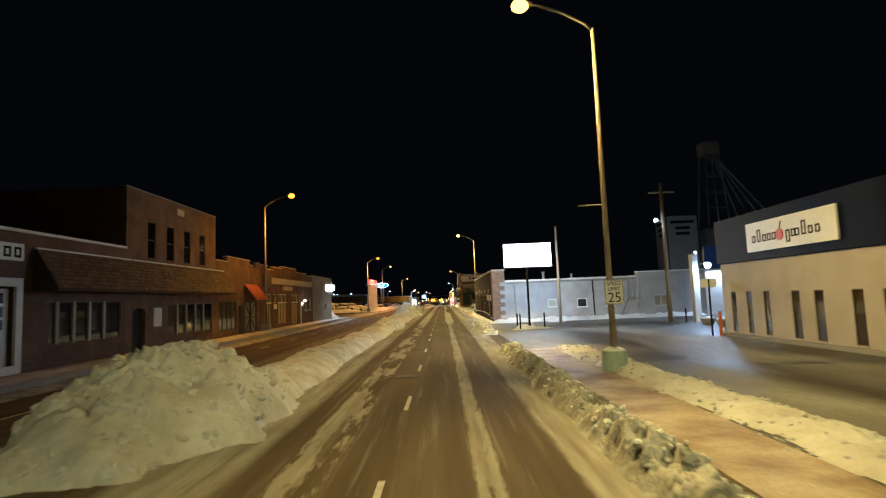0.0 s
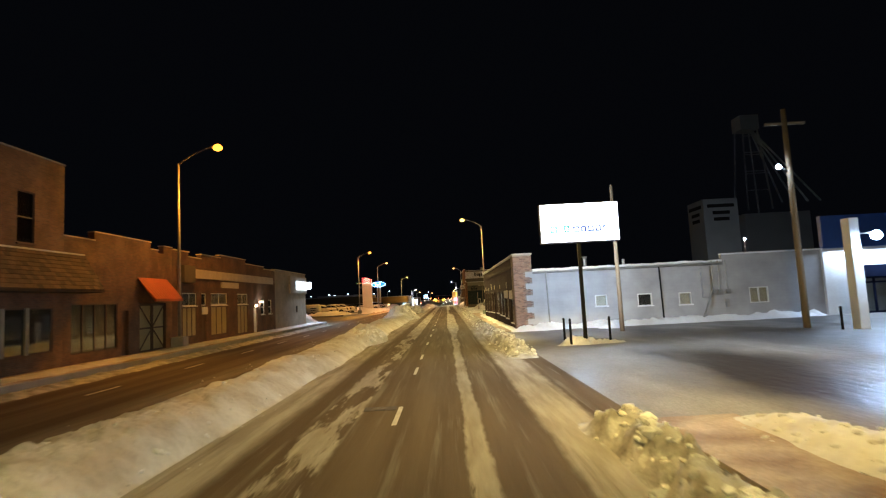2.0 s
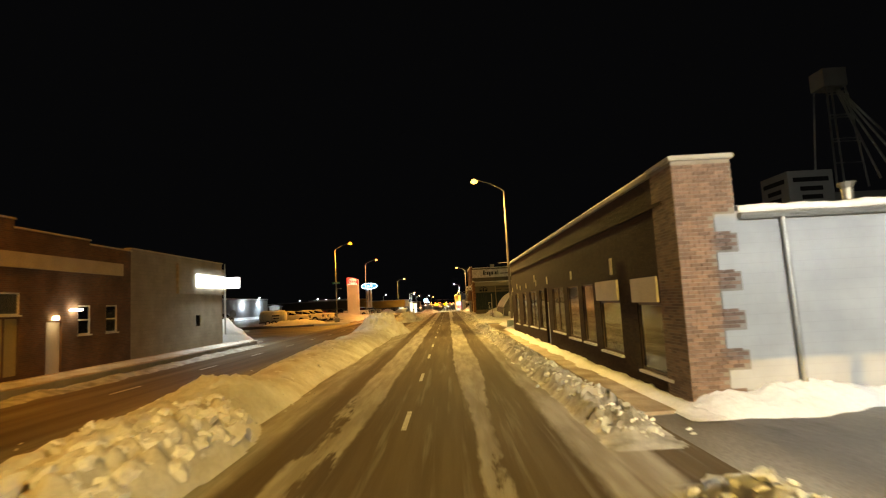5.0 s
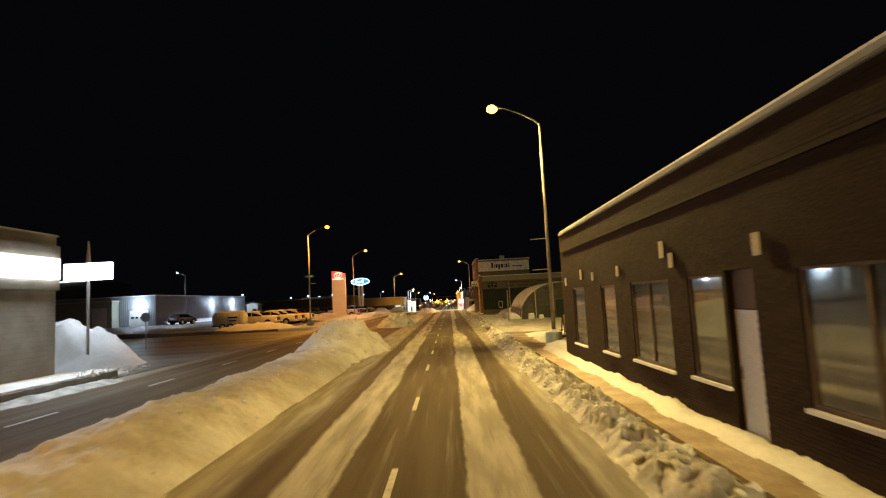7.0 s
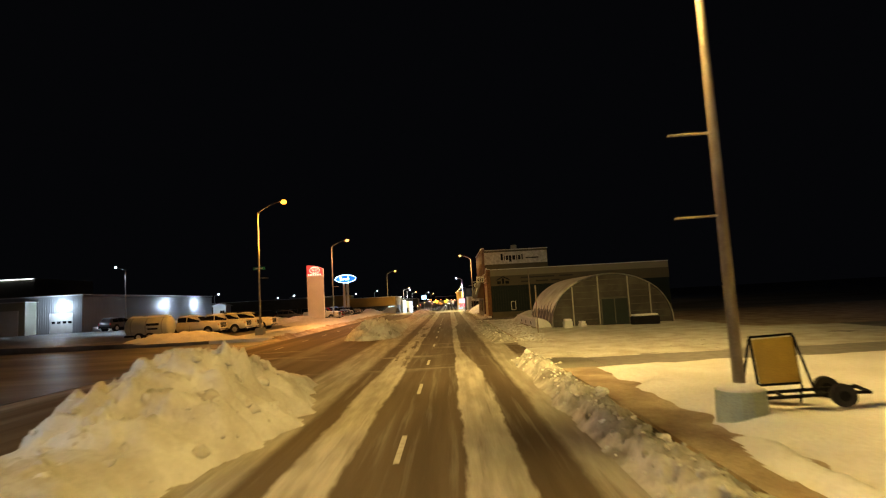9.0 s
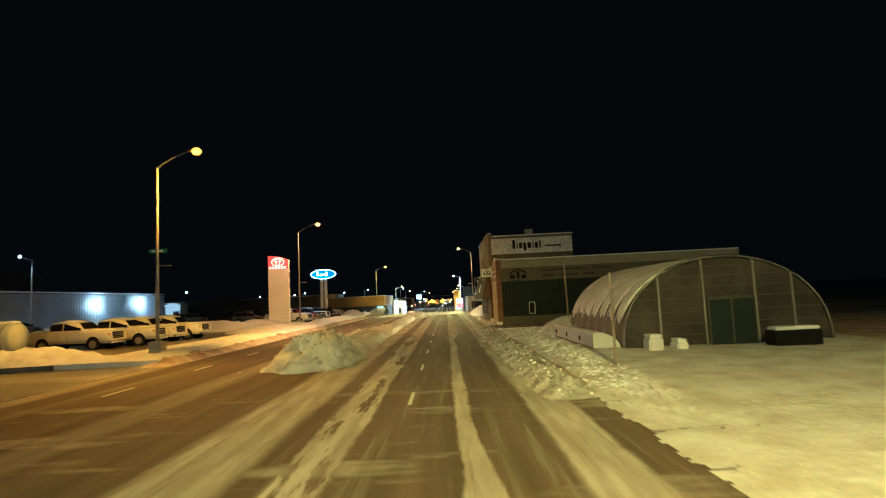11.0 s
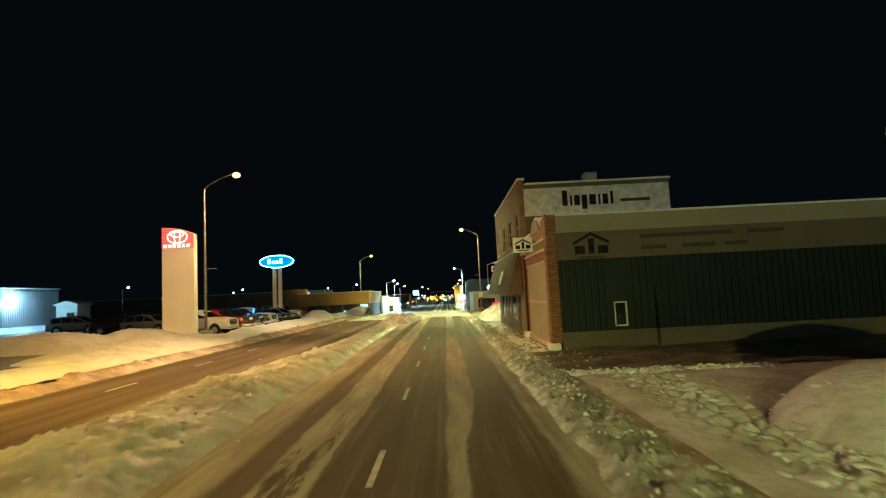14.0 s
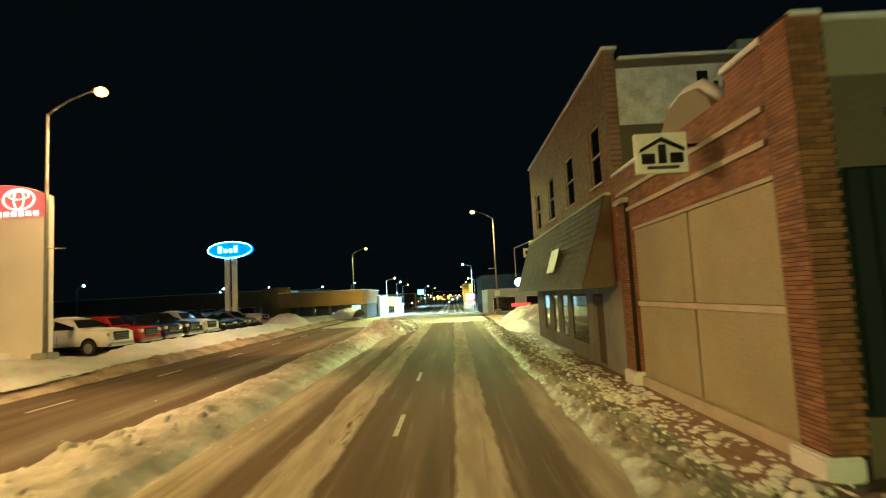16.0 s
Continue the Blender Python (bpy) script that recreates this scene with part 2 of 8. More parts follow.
def tube(points, radii, sides=10, bm=None, caps=True):
    """A round bar through the points, with a radius at each."""
    bm = bm or bmesh.new()
    pts = [Vector(p) for p in points]
    rings = []
    for i, p in enumerate(pts):
        d = (pts[min(i + 1, len(pts) - 1)] - pts[max(i - 1, 0)]).normalized()
        a = d.cross(Vector((0, 0, 1)) if abs(d.z) < 0.95 else Vector((1, 0, 0))).normalized()
        c = d.cross(a)
        r = radii[i] if isinstance(radii, (list, tuple)) else radii
        rings.append([bm.verts.new(p + r * (math.cos(2 * math.pi * k / sides) * a + math.sin(2 * math.pi * k / sides) * c)) for k in range(sides)])
    for r0, r1 in zip(rings, rings[1:]):
        for k in range(sides):
            bm.faces.new((r0[k], r1[k], r1[(k + 1) % sides], r0[(k + 1) % sides]))
    if caps:
        bm.faces.new(rings[0])
        bm.faces.new(rings[-1][::-1])
    return bm


def prism(profile, axis, a, b, bm=None):
    """A closed outline pushed from a to b along an axis. axis 'x': points (y, z); 'y': (x, z); 'z': (x, y)."""
    bm = bm or bmesh.new()

    def put(p, t):
        return {"x": (t, p[0], p[1]), "y": (p[0], t, p[1]), "z": (p[0], p[1], t)}[axis]
    lo = [bm.verts.new(put(p, a)) for p in profile]
    hi = [bm.verts.new(put(p, b)) for p in profile]
    n = len(profile)
    for i in range(n):
        bm.faces.new((lo[i], lo[(i + 1) % n], hi[(i + 1) % n], hi[i]))
    bm.faces.new(lo[::-1])
    bm.faces.new(hi)
    bmesh.ops.recalc_face_normals(bm, faces=bm.faces)
    return bm


def wall_x(x0, x1, y0, y1, z0, z1, holes=(), bm=None):
    """A wall that runs along y, with openings (y0, y1, z0, z1) cut right through it."""
    bm = bm or bmesh.new()
    ys = sorted({y0, y1, *[min(max(h[i], y0), y1) for h in holes for i in (0, 1)]})
    zs = sorted({z0, z1, *[min(max(h[i], z0), z1) for h in holes for i in (2, 3)]})
    _grid_wall(bm, ys, zs, holes, lambda u, w, s: ((x0, x1)[s], u, w))
    return bm


def wall_y(x0, x1, y0, y1, z0, z1, holes=(), bm=None):
    """A wall that runs along x, with openings (x0, x1, z0, z1)."""
    bm = bm or bmesh.new()
    xs = sorted({x0, x1, *[min(max(h[i], x0), x1) for h in holes for i in (0, 1)]})
    zs = sorted({z0, z1, *[min(max(h[i], z0), z1) for h in holes for i in (2, 3)]})
    _grid_wall(bm, xs, zs, holes, lambda u, w, s: (u, (y0, y1)[s], w))
    return bm


def _grid_wall(bm, us, ws, holes, at):
    def solid(i, j):
        if not (0 <= i < len(us) - 1 and 0 <= j < len(ws) - 1):
            return False
        u, w = (us[i] + us[i + 1]) / 2, (ws[j] + ws[j + 1]) / 2
        return not any(h[0] < u < h[1] and h[2] < w < h[3] for h in holes)
    cache = {}

    def v(i, j, s):
        if (i, j, s) not in cache:
            cache[(i, j, s)] = bm.verts.new(at(us[i], ws[j], s))
        return cache[(i, j, s)]
    for i in range(len(us) - 1):
        for j in range(len(ws) - 1):
            if not solid(i, j):
                continue
            bm.faces.new((v(i, j, 0), v(i + 1, j, 0), v(i + 1, j + 1, 0), v(i, j + 1, 0)))
            bm.faces.new((v(i, j, 1), v(i, j + 1, 1), v(i + 1, j + 1, 1), v(i + 1, j, 1)))
            if not solid(i - 1, j):
                bm.faces.new((v(i, j, 0), v(i, j + 1, 0), v(i, j + 1, 1), v(i, j, 1)))
            if not solid(i + 1, j):
                bm.faces.new((v(i + 1, j, 0), v(i + 1, j, 1), v(i + 1, j + 1, 1), v(i + 1, j + 1, 0)))
            if not solid(i, j - 1):
                bm.faces.new((v(i, j, 0), v(i, j, 1), v(i + 1, j, 1), v(i + 1, j, 0)))
            if not solid(i, j + 1):
                bm.faces.new((v(i, j + 1, 0), v(i + 1, j + 1, 0), v(i + 1, j + 1, 1), v(i, j + 1, 1)))
    bmesh.ops.recalc_face_normals(bm, faces=bm.faces)


def frame_bars(u0, u1, w0, w1, d0, d1, t, axis, bm=None, mullions=(), rails=()):
    """A window or door frame of bars of width t. axis 'x': it stands in a wall along y; 'y': in a wall along x."""
    bm = bm or bmesh.new()

    def bar(a, b, c, d):
        box(d0, d1, a, b, c, d, bm) if axis == "x" else box(a, b, d0, d1, c, d, bm)
    bar(u0, u1, w1 - t, w1)
    bar(u0, u1, w0, w0 + t)
    bar(u0, u0 + t, w0 + t, w1 - t)
    bar(u1 - t, u1, w0 + t, w1 - t)
    for mu in mullions:
        bar(mu - t / 2, mu + t / 2, w0 + t, w1 - t)
    for r in rails:
        bar(u0 + t, u1 - t, r - t / 2, r + t / 2)
    return bm


def fbm(x, y, z=0.0, octaves=4):
    s, a, f = 0.0, 0.5, 1.0
    for _ in range(octaves):
        s += a * noise.noise((x * f, y * f, z))
        a, f = a * 0.5, f * 2.1
    return s


def lumps(x, y, size, seed=0.0):
    """Rounded clods: high in the middle of each cell, low at its borders."""
    d, _ = noise.voronoi((x / size, y / size, seed))
    v = min(d[1] - d[0], 0.7) / 0.7
    return v * (2 - v)


def blocks(x, y, size, seed=0.0):
    """Broken slabs: each cell stands at its own height and tilt, with a crack round it."""
    d, p = noise.voronoi((x / size, y / size, seed))
    q = p[0]
    t = noise.noise_vector(Vector((q[0] * 3.7, q[1] * 3.7, q[2] * 3.7 + 11.0)))
    return 1.7 * t.z + 1.9 * t.x * (x / size - q[0]) + 1.9 * t.y * (y / size - q[1]) - 0.3 * max(0.0, 1 - 5 * (d[1] - d[0]))


def field(name, x0, x1, y0, y1, step, height, mat, label, category, base=0.0, kind="", stepy=None):
    """A heap or sheet of snow: the height over a stretch of the plan, left out where it is nought."""
    stepy = stepy or step
    nx, ny = int(round((x1 - x0) / step)), int(round((y1 - y0) / stepy))
    hs = [[height(x0 + i * (x1 - x0) / nx, y0 + j * (y1 - y0) / ny) for j in range(ny + 1)] for i in range(nx + 1)]
    ids, verts, faces = {}, [], []

    def vid(i, j):
        if (i, j) not in ids:
            ids[(i, j)] = len(verts)
            verts.append((x0 + i * (x1 - x0) / nx, y0 + j * (y1 - y0) / ny, base + max(hs[i][j], -0.03) + dip(y0 + j * (y1 - y0) / ny)))
        return ids[(i, j)]
    for i in range(nx):
        for j in range(ny):
            if max(hs[i][j], hs[i + 1][j], hs[i][j + 1], hs[i + 1][j + 1]) > 0.004:
                faces.append((vid(i, j), vid(i + 1, j), vid(i + 1, j + 1), vid(i, j + 1)))
    cx, cy = (x0 + x1) / 2, (y0 + y1) / 2
    me = bpy.data.meshes.new(name)
    me.from_pydata([(a - cx, b - cy, c - base) for a, b, c in verts], [], faces)
    me.polygons.foreach_set("use_smooth", [True] * len(faces))
    me.materials.append(mat)
    ob = new(name, me)
    ob.location = (cx, cy, base)
    return tagged(ob, label, category, kind=kind)


def clods(name, places, mat, label, parent=None, flat=1.0, crisp=False):
    """Many broken clods of ploughed snow as one mesh. places: (x, y, z, size)."""
    verts, faces = [], []
    shapes = {}
    for level in (1, 2):
        bm = bmesh.new()
        bmesh.ops.create_icosphere(bm, subdivisions=level, radius=1.0)
        shapes[level] = ([v.co.copy() for v in bm.verts], [tuple(v.index for v in f.verts) for f in bm.faces])
        bm.free()
    for x, y, z, s in places:
        k = len(verts)
        pts, tris = shapes[2 if s > 0.09 else 1]
        q = Euler((random.uniform(-0.5, 0.5), random.uniform(-0.5, 0.5), random.random() * 6.28)).to_matrix()
        sx, sy, sz = s * random.uniform(0.8, 1.4), s * random.uniform(0.7, 1.1), s * flat * random.uniform(0.5, 0.85)
        off = random.uniform(0, 50)
        for p in pts:
            d = 1 + 0.55 * noise.noise(p * 1.3 + Vector((off, 0, 0))) + 0.2 * noise.noise(p * 3.1 + Vector((0, off, 0)))
            p = q @ Vector((p.x * sx * d, p.y * sy * d, p.z * sz * d))
            verts.append((x + p.x, y + p.y, z + p.z))
        faces += [tuple(k + i for i in f) for f in tris]
    me = bpy.data.meshes.new(name)
    me.from_pydata(verts, [], faces)
    me.polygons.foreach_set("use_smooth", [not crisp] * len(faces))
    me.materials.append(mat)
    ob = new(name, me)
    if parent is not None:
        me.transform(Matrix.Translation(-root_place(parent)))
        ob.parent = parent
        return tagged(ob, label, kind="stuff")
    return tagged(ob, label, "snow", kind="stuff")


def letters(name, text, size, at, rot, mat, parent, extrude=0.004):
    cu = bpy.data.curves.new(name, "FONT")
    cu.body, cu.size, cu.extrude, cu.align_x, cu.align_y = text, size, extrude, "CENTER", "CENTER"
    tmp = new(name, cu)
    bpy.context.view_layer.update()
    me = bpy.data.meshes.new_from_object(tmp.evaluated_get(bpy.context.evaluated_depsgraph_get()))
    bpy.data.objects.remove(tmp)
    me.transform(Matrix.Translation(Vector(at) - root_place(parent)) @ Euler([radians(a) for a in rot]).to_matrix().to_4x4())
    me.materials.clear()
    me.materials.append(mat)
    ob = new(name, me)
    ob.parent = parent
    return ob


# ---- materials ----
M_road = road_material()
M_ground = material("frozen_ground", (0.30, 0.29, 0.28), 0.85, second=(0.12, 0.11, 0.10), scale=0.08, amount=0.8, fine=3, bump=0.2, bump_scale=2)
M_lot = material("wet_lot_asphalt", (0.050, 0.038, 0.028), 0.75, second=(0.36, 0.35, 0.33), scale=0.30, detail=9, amount=0.85, spec=0.35, wet=0.42, fine=25, bump=0.6, bump_scale=4, stretch=(1, 0.4, 1))
M_street = material("side_street_asphalt", (0.10, 0.09, 0.08), 0.45, second=(0.33, 0.31, 0.28), scale=0.35, detail=8, amount=0.8, fine=20, bump=0.3, bump_scale=8, stretch=(0.4, 1.2, 1))
M_slush = material("trodden_slush", (0.52, 0.43, 0.32), 0.6, second=(0.23, 0.145, 0.085), scale=0.8, detail=9, amount=0.95, fine=18, bump=0.6, bump_scale=7)
M_snow = material("clean_snow", (0.80, 0.81, 0.83), 0.55, second=(0.62, 0.61, 0.60), scale=0.6, detail=8, amount=0.6, fine=14, bump=0.5, bump_scale=9, grain_low=0.9, spec=0.25)
M_bank = material("ploughed_snow", (0.68, 0.68, 0.66), 0.6, second=(0.40, 0.36, 0.29), scale=0.9, detail=10, amount=0.7, fine=9, bump=1.0, bump_scale=6, grain_low=0.9, spec=0.25)
M_bank_dirty = material("dirty_ploughed_snow", (0.58, 0.58, 0.55), 0.6, second=(0.27, 0.245, 0.20), scale=1.1, detail=10, amount=0.8, fine=9, bump=1.0, bump_scale=6, grain_low=0.9, spec=0.25)
M_dirty = material("dirty_snow_clods", (0.50, 0.49, 0.44), 0.6, second=(0.15, 0.13, 0.095), scale=1.8, detail=9, amount=0.8, fine=12, bump=0.8, bump_scale=10, island=0.2, grain_low=0.9, spec=0.25)
M_clod = material("broken_snow_clods", (0.80, 0.81, 0.76), 0.6, second=(0.42, 0.40, 0.32), scale=1.1, detail=9, amount=0.85, fine=20, bump=0.6, bump_scale=16, island=0.38, grain_low=0.88, spec=0.25)
M_mud = material("rutted_mud_slush", (0.10, 0.072, 0.045), 0.6, second=(0.30, 0.26, 0.20), scale=0.9, detail=9, amount=0.8, fine=16, bump=0.7, bump_scale=8)
M_concrete = material("concrete", (0.36, 0.35, 0.33), 0.85, scale=1.5, fine=60, bump=0.2)
M_pole = material("galvanised_steel", (0.36, 0.35, 0.33), 0.5, 0.6, scale=3, bump=0.05)
M_rust = material("painted_steel_pole", (0.30, 0.26, 0.20), 0.55, 0.2, second=(0.16, 0.09, 0.05), scale=2.2, bump=0.1)
M_black = material("black_paint", (0.008, 0.008, 0.009), 0.7, spec=0.12, scale=4, bump=0.05)
M_white = material("white_paint", (0.78, 0.78, 0.76), 0.55, second=(0.62, 0.61, 0.58), scale=1.2, bump=0.1)
M_wood_pole = material("weathered_wood", (0.28, 0.22, 0.15), 0.85, scale=4, stretch=(1, 1, 0.1), bump=0.4)
M_brick_brown_x = brick_material("brown_brick_street_side", (0.15, 0.074, 0.042), (0.10, 0.052, 0.032), (0.13, 0.105, 0.085), "x")
M_brick_brown_y = brick_material("brown_brick_end", (0.15, 0.074, 0.042), (0.10, 0.052, 0.032), (0.13, 0.105, 0.085), "y")
M_brick_tan_x = brick_material("tan_brick_street_side", (0.19, 0.105, 0.058), (0.14, 0.078, 0.045), (0.15, 0.115, 0.085), "x")
M_brick_red_x = brick_material("red_brick_street_side", (0.30, 0.105, 0.050), (0.21, 0.075, 0.040), (0.25, 0.2, 0.16), "x")
M_brick_red_y = brick_material("red_brick_end", (0.27, 0.105, 0.055), (0.19, 0.075, 0.045), (0.25, 0.2, 0.16), "y")
M_mortar = material("brick_joint", (0.036, 0.026, 0.020), 0.9, spec=0.12, scale=3, bump=0.2)
M_brick_dark = material("dark_brick", (0.040, 0.023, 0.015), 0.9, second=(0.028, 0.017, 0.012), spec=0.12, scale=1.2, fine=70, bump=0.3, island=0.2)
M_brick_quoin = material("corner_brick", (0.20, 0.125, 0.095), 0.85, second=(0.13, 0.085, 0.066), scale=2, fine=70, bump=0.3, island=0.35)
M_block = brick_material("grey_painted_block", (0.36, 0.36, 0.365), (0.352, 0.352, 0.357), (0.335, 0.335, 0.34), "y", 0.40, 0.2, 0.10, (0.84, 1.10))
M_block_tan = brick_material("tan_painted_block", (0.34, 0.30, 0.24), (0.31, 0.27, 0.22), (0.26, 0.23, 0.18), "x", 0.40, 0.2, 0.25, (0.8, 1.12))
M_stucco = material("pale_stucco", (0.56, 0.51, 0.47), 0.9, second=(0.40, 0.34, 0.26), scale=0.7, fine=70, bump=0.25)
M_navy = material("dark_blue_panel", (0.006, 0.010, 0.030), 0.6, spec=0.08, scale=0.8, bump=0.03)
M_shingle = material("brown_shingle", (0.10, 0.065, 0.04), 0.9, second=(0.05, 0.035, 0.025), scale=1.0, fine=50, bump=0.4, island=0.4)
M_trim = material("brown_trim", (0.12, 0.075, 0.045), 0.7, scale=2, bump=0.1)
M_buff = material("buff_panel", (0.40, 0.36, 0.21), 0.75, second=(0.32, 0.285, 0.16), scale=0.8, bump=0.08)
M_cream = material("cream_trim", (0.55, 0.48, 0.36), 0.7, second=(0.40, 0.33, 0.24), scale=1.5, bump=0.1)
M_curtain = material("drawn_blind", (0.74, 0.68, 0.57), 0.9, second=(0.38, 0.33, 0.26), scale=1.0, stretch=(1, 1, 0.4), bump=0.1)
# near-black colour that stands for the shade of unlit rooms and recesses
M_unlit_depth = material("unlit_depth", (0.02, 0.018, 0.016), 0.9, scale=1, bump=0)
M_glass = glass_material("window_glass")
M_glass_dull = glass_material("dusty_window_glass", (0.7, 0.68, 0.62), 0.05)
M_board_brown = material("brown_boarding", (0.15, 0.085, 0.05), 0.85, scale=1.5, bump=0.15)
M_pier_mortar = material("pale_brick_joint", (0.26, 0.23, 0.20), 0.9, scale=3, bump=0.2)
M_orange = material("orange_awning_metal", (0.55, 0.13, 0.03), 0.5, second=(0.35, 0.08, 0.02), scale=1.2, bump=0.1)
M_green_metal = material("green_ribbed_metal", (0.017, 0.026, 0.023), 0.6, 0.1, spec=0.2, scale=0.6, bump=0.05)
M_tan_render = material("khaki_render", (0.30, 0.27, 0.18), 0.85, second=(0.24, 0.21, 0.14), scale=0.5, bump=0.15)
M_tan_band = material("dull_khaki_band", (0.135, 0.115, 0.072), 0.85, scale=0.5, bump=0.15)
M_old_board = material("flaking_white_board", (0.84, 0.82, 0.82), 0.8, second=(0.34, 0.30, 0.28), scale=2.4, detail=10, amount=0.6, fine=20, bump=0.3)
M_letter = material("faded_black_lettering", (0.010, 0.009, 0.009), 0.9, spec=0.1, scale=3, second=(0.05, 0.045, 0.04), bump=0.05)
M_letter_faint = material("faint_lettering", (0.055, 0.045, 0.032), 0.8, scale=3, bump=0.05)
M_skin = material("translucent_tunnel_skin", (0.030, 0.026, 0.021), 0.6, second=(0.11, 0.10, 0.085), scale=0.8, spec=0.3, bump=0.25, bump_scale=4)
M_skin_rib = material("dull_shed_lath", (0.07, 0.068, 0.06), 0.7, scale=2, bump=0.1)
M_tarp = material("white_wrapping", (0.66, 0.68, 0.66), 0.5, second=(0.5, 0.5, 0.48), scale=1, bump=0.6, bump_scale=3)
M_metal_wall = material("white_ribbed_metal", (0.36, 0.38, 0.41), 0.5, 0.1, second=(0.36, 0.37, 0.38), scale=0.4, bump=0.1)
M_silo = material("grey_concrete_silo", (0.30, 0.295, 0.285), 0.9, second=(0.20, 0.195, 0.19), scale=0.15, bump=0.2)
M_pylon = material("pale_sign_cladding", (0.86, 0.81, 0.78), 0.5, 0.0, scale=0.5, amount=0.25, bump=0.02)
M_tyre = material("tyre_rubber", (0.02, 0.02, 0.02), 0.85, scale=5, bump=0.2)
M_rim = material("alloy_rim", (0.45, 0.45, 0.46), 0.35, 0.8, scale=5, bump=0)
M_carglass = plain("car_glass", (0.012, 0.013, 0.015), 0.06)
M_chrome = plain("chrome_trim", (0.55, 0.55, 0.56), 0.2, 0.9)
M_amber_lens = plain("amber_lens", (0.5, 0.22, 0.03), 0.3)
M_lens = plain("headlight_lens", (0.6, 0.6, 0.58), 0.15)
M_sign_white = plain("lit_sign_face", (0.9, 0.9, 0.9), 0.4, emit=(0.88, 0.93, 1.0), power=1.1)
M_sign_white2 = plain("lit_wall_sign_face", (0.9, 0.9, 0.9), 0.4, emit=(0.86, 0.94, 1.0), power=0.8)
M_teal = plain("teal_lettering", (0.02, 0.25, 0.30), 0.5, emit=(0.02, 0.35, 0.42), power=0.05)
M_blue_letter = plain("blue_lettering", (0.03, 0.06, 0.35), 0.5, emit=(0.05, 0.09, 0.45), power=0.05)
M_red_glow = plain("red_lit_sign", (0.6, 0.05, 0.05), 0.4, emit=(1.0, 0.05, 0.045), power=0.16)
M_pink_glow = plain("warm_white_lit_letters", (0.8, 0.7, 0.65), 0.4, emit=(1.0, 0.50, 0.34), power=0.42)
M_blue_glow = plain("blue_lit_sign", (0.02, 0.12, 0.5), 0.4, emit=(0.0, 0.07, 0.6), power=0.4)
M_white_glow = plain("white_lit_letters", (0.8, 0.85, 0.9), 0.4, emit=(0.55, 0.85, 1.0), power=1.3)
M_sign_paint = material("white_sign_paint", (0.80, 0.80, 0.76), 0.45, second=(0.70, 0.69, 0.64), scale=6, bump=0.02)
M_red = plain("red_paint", (0.45, 0.03, 0.03), 0.5)
M_green_sign = plain("green_street_sign", (0.02, 0.20, 0.12), 0.4)


# ---- ground, road, pavements ----
def dip(y):
    """The street falls away slowly past the second crossing."""
    t = min(max((y - 185.0) / 130.0, 0.0), 1.0)
    return -3.0 * t * t * (3 - 2 * t)


def sheet(name, x0, x1, y0, y1, z, mat, label, category, stepy=6.0, thick=0.0):
    bm = bmesh.new()
    n = max(1, int((y1 - y0) / stepy))
    rows = []
    for j in range(n + 1):
        y = y0 + (y1 - y0) * j / n
        rows.append((bm.verts.new((x0, y, z + dip(y))), bm.verts.new((x1, y, z + dip(y)))))
    for a, b in zip(rows, rows[1:]):
        bm.faces.new((a[0], a[1], b[1], b[0]))
    if thick:
        low = [(bm.verts.new((a.co.x, a.co.y, a.co.z - thick)), bm.verts.new((b.co.x, b.co.y, b.co.z - thick))) for a, b in rows]
        for i in range(n):
            bm.faces.new((rows[i][0], rows[i + 1][0], low[i + 1][0], low[i][0]))
            bm.faces.new((rows[i][1], low[i][1], low[i + 1][1], rows[i + 1][1]))
        bm.faces.new((rows[0][0], low[0][0], low[0][1], rows[0][1]))
        bm.faces.new((rows[-1][0], rows[-1][1], low[-1][1], low[-1][0]))
    ob = part(name, bm, mat, None)
    return tagged(ob, label, category, kind="structure")


_bm = bmesh.new()
_ys = [-1500, -60] + list(range(0, 330, 10)) + [600, 3500]
_rows = [[_bm.verts.new((x, y, -0.09 + dip(y))) for x in (-2500, -60, 40, 2500)] for y in _ys]
for _a, _b in zip(_rows, _rows[1:]):
    for _i in range(3):
        _bm.faces.new((_a[_i], _a[_i + 1], _b[_i + 1], _b[_i]))
tagged(part("ground", _bm, M_ground, None), "snowy frozen ground of the town at night", "ground", kind="structure")

KL, KR = -14.3, 3.35
sheet("road", KL, KR, -60, 700, 0.0, M_road, "slushy asphalt main street with packed snow streaks", "road")
sheet("pavement_left", -17.2, KL - 0.15, -60, 79.5, 0.33, M_slush, "snow-covered concrete pavement along the shop fronts", "pavement", thick=0.4)
sheet("kerb_left", KL - 0.15, KL, -60, 79.5, 0.30, M_concrete, "concrete kerb edged with slush", "kerb", thick=0.4)
sheet("pavement_left_far", -19.5, KL - 0.15, 117.0, 215, 0.28, M_snow, "pavement buried under snow beside the car lot", "pavement", thick=0.4)
sheet("kerb_left_far", KL - 0.15, KL, 117.0, 215, 0.22, M_concrete, "concrete kerb beside the car lot", "kerb", thick=0.3)
sheet("side_street", -140, KL, 79.5, 117.0, 0.02, M_street, "slushy side street crossing the main street", "road", thick=0.05)
_bm = bmesh.new()
_q = [[_bm.verts.new((x, y, z)) for x, z in ((-19.5, 0.30), (-32, 0.42), (-47, 0.85), (-110, 0.9))] for y in (117.0, 215.0)]
_lowq = [[_bm.verts.new((v.co.x, v.co.y, -0.2)) for v in r] for r in _q]
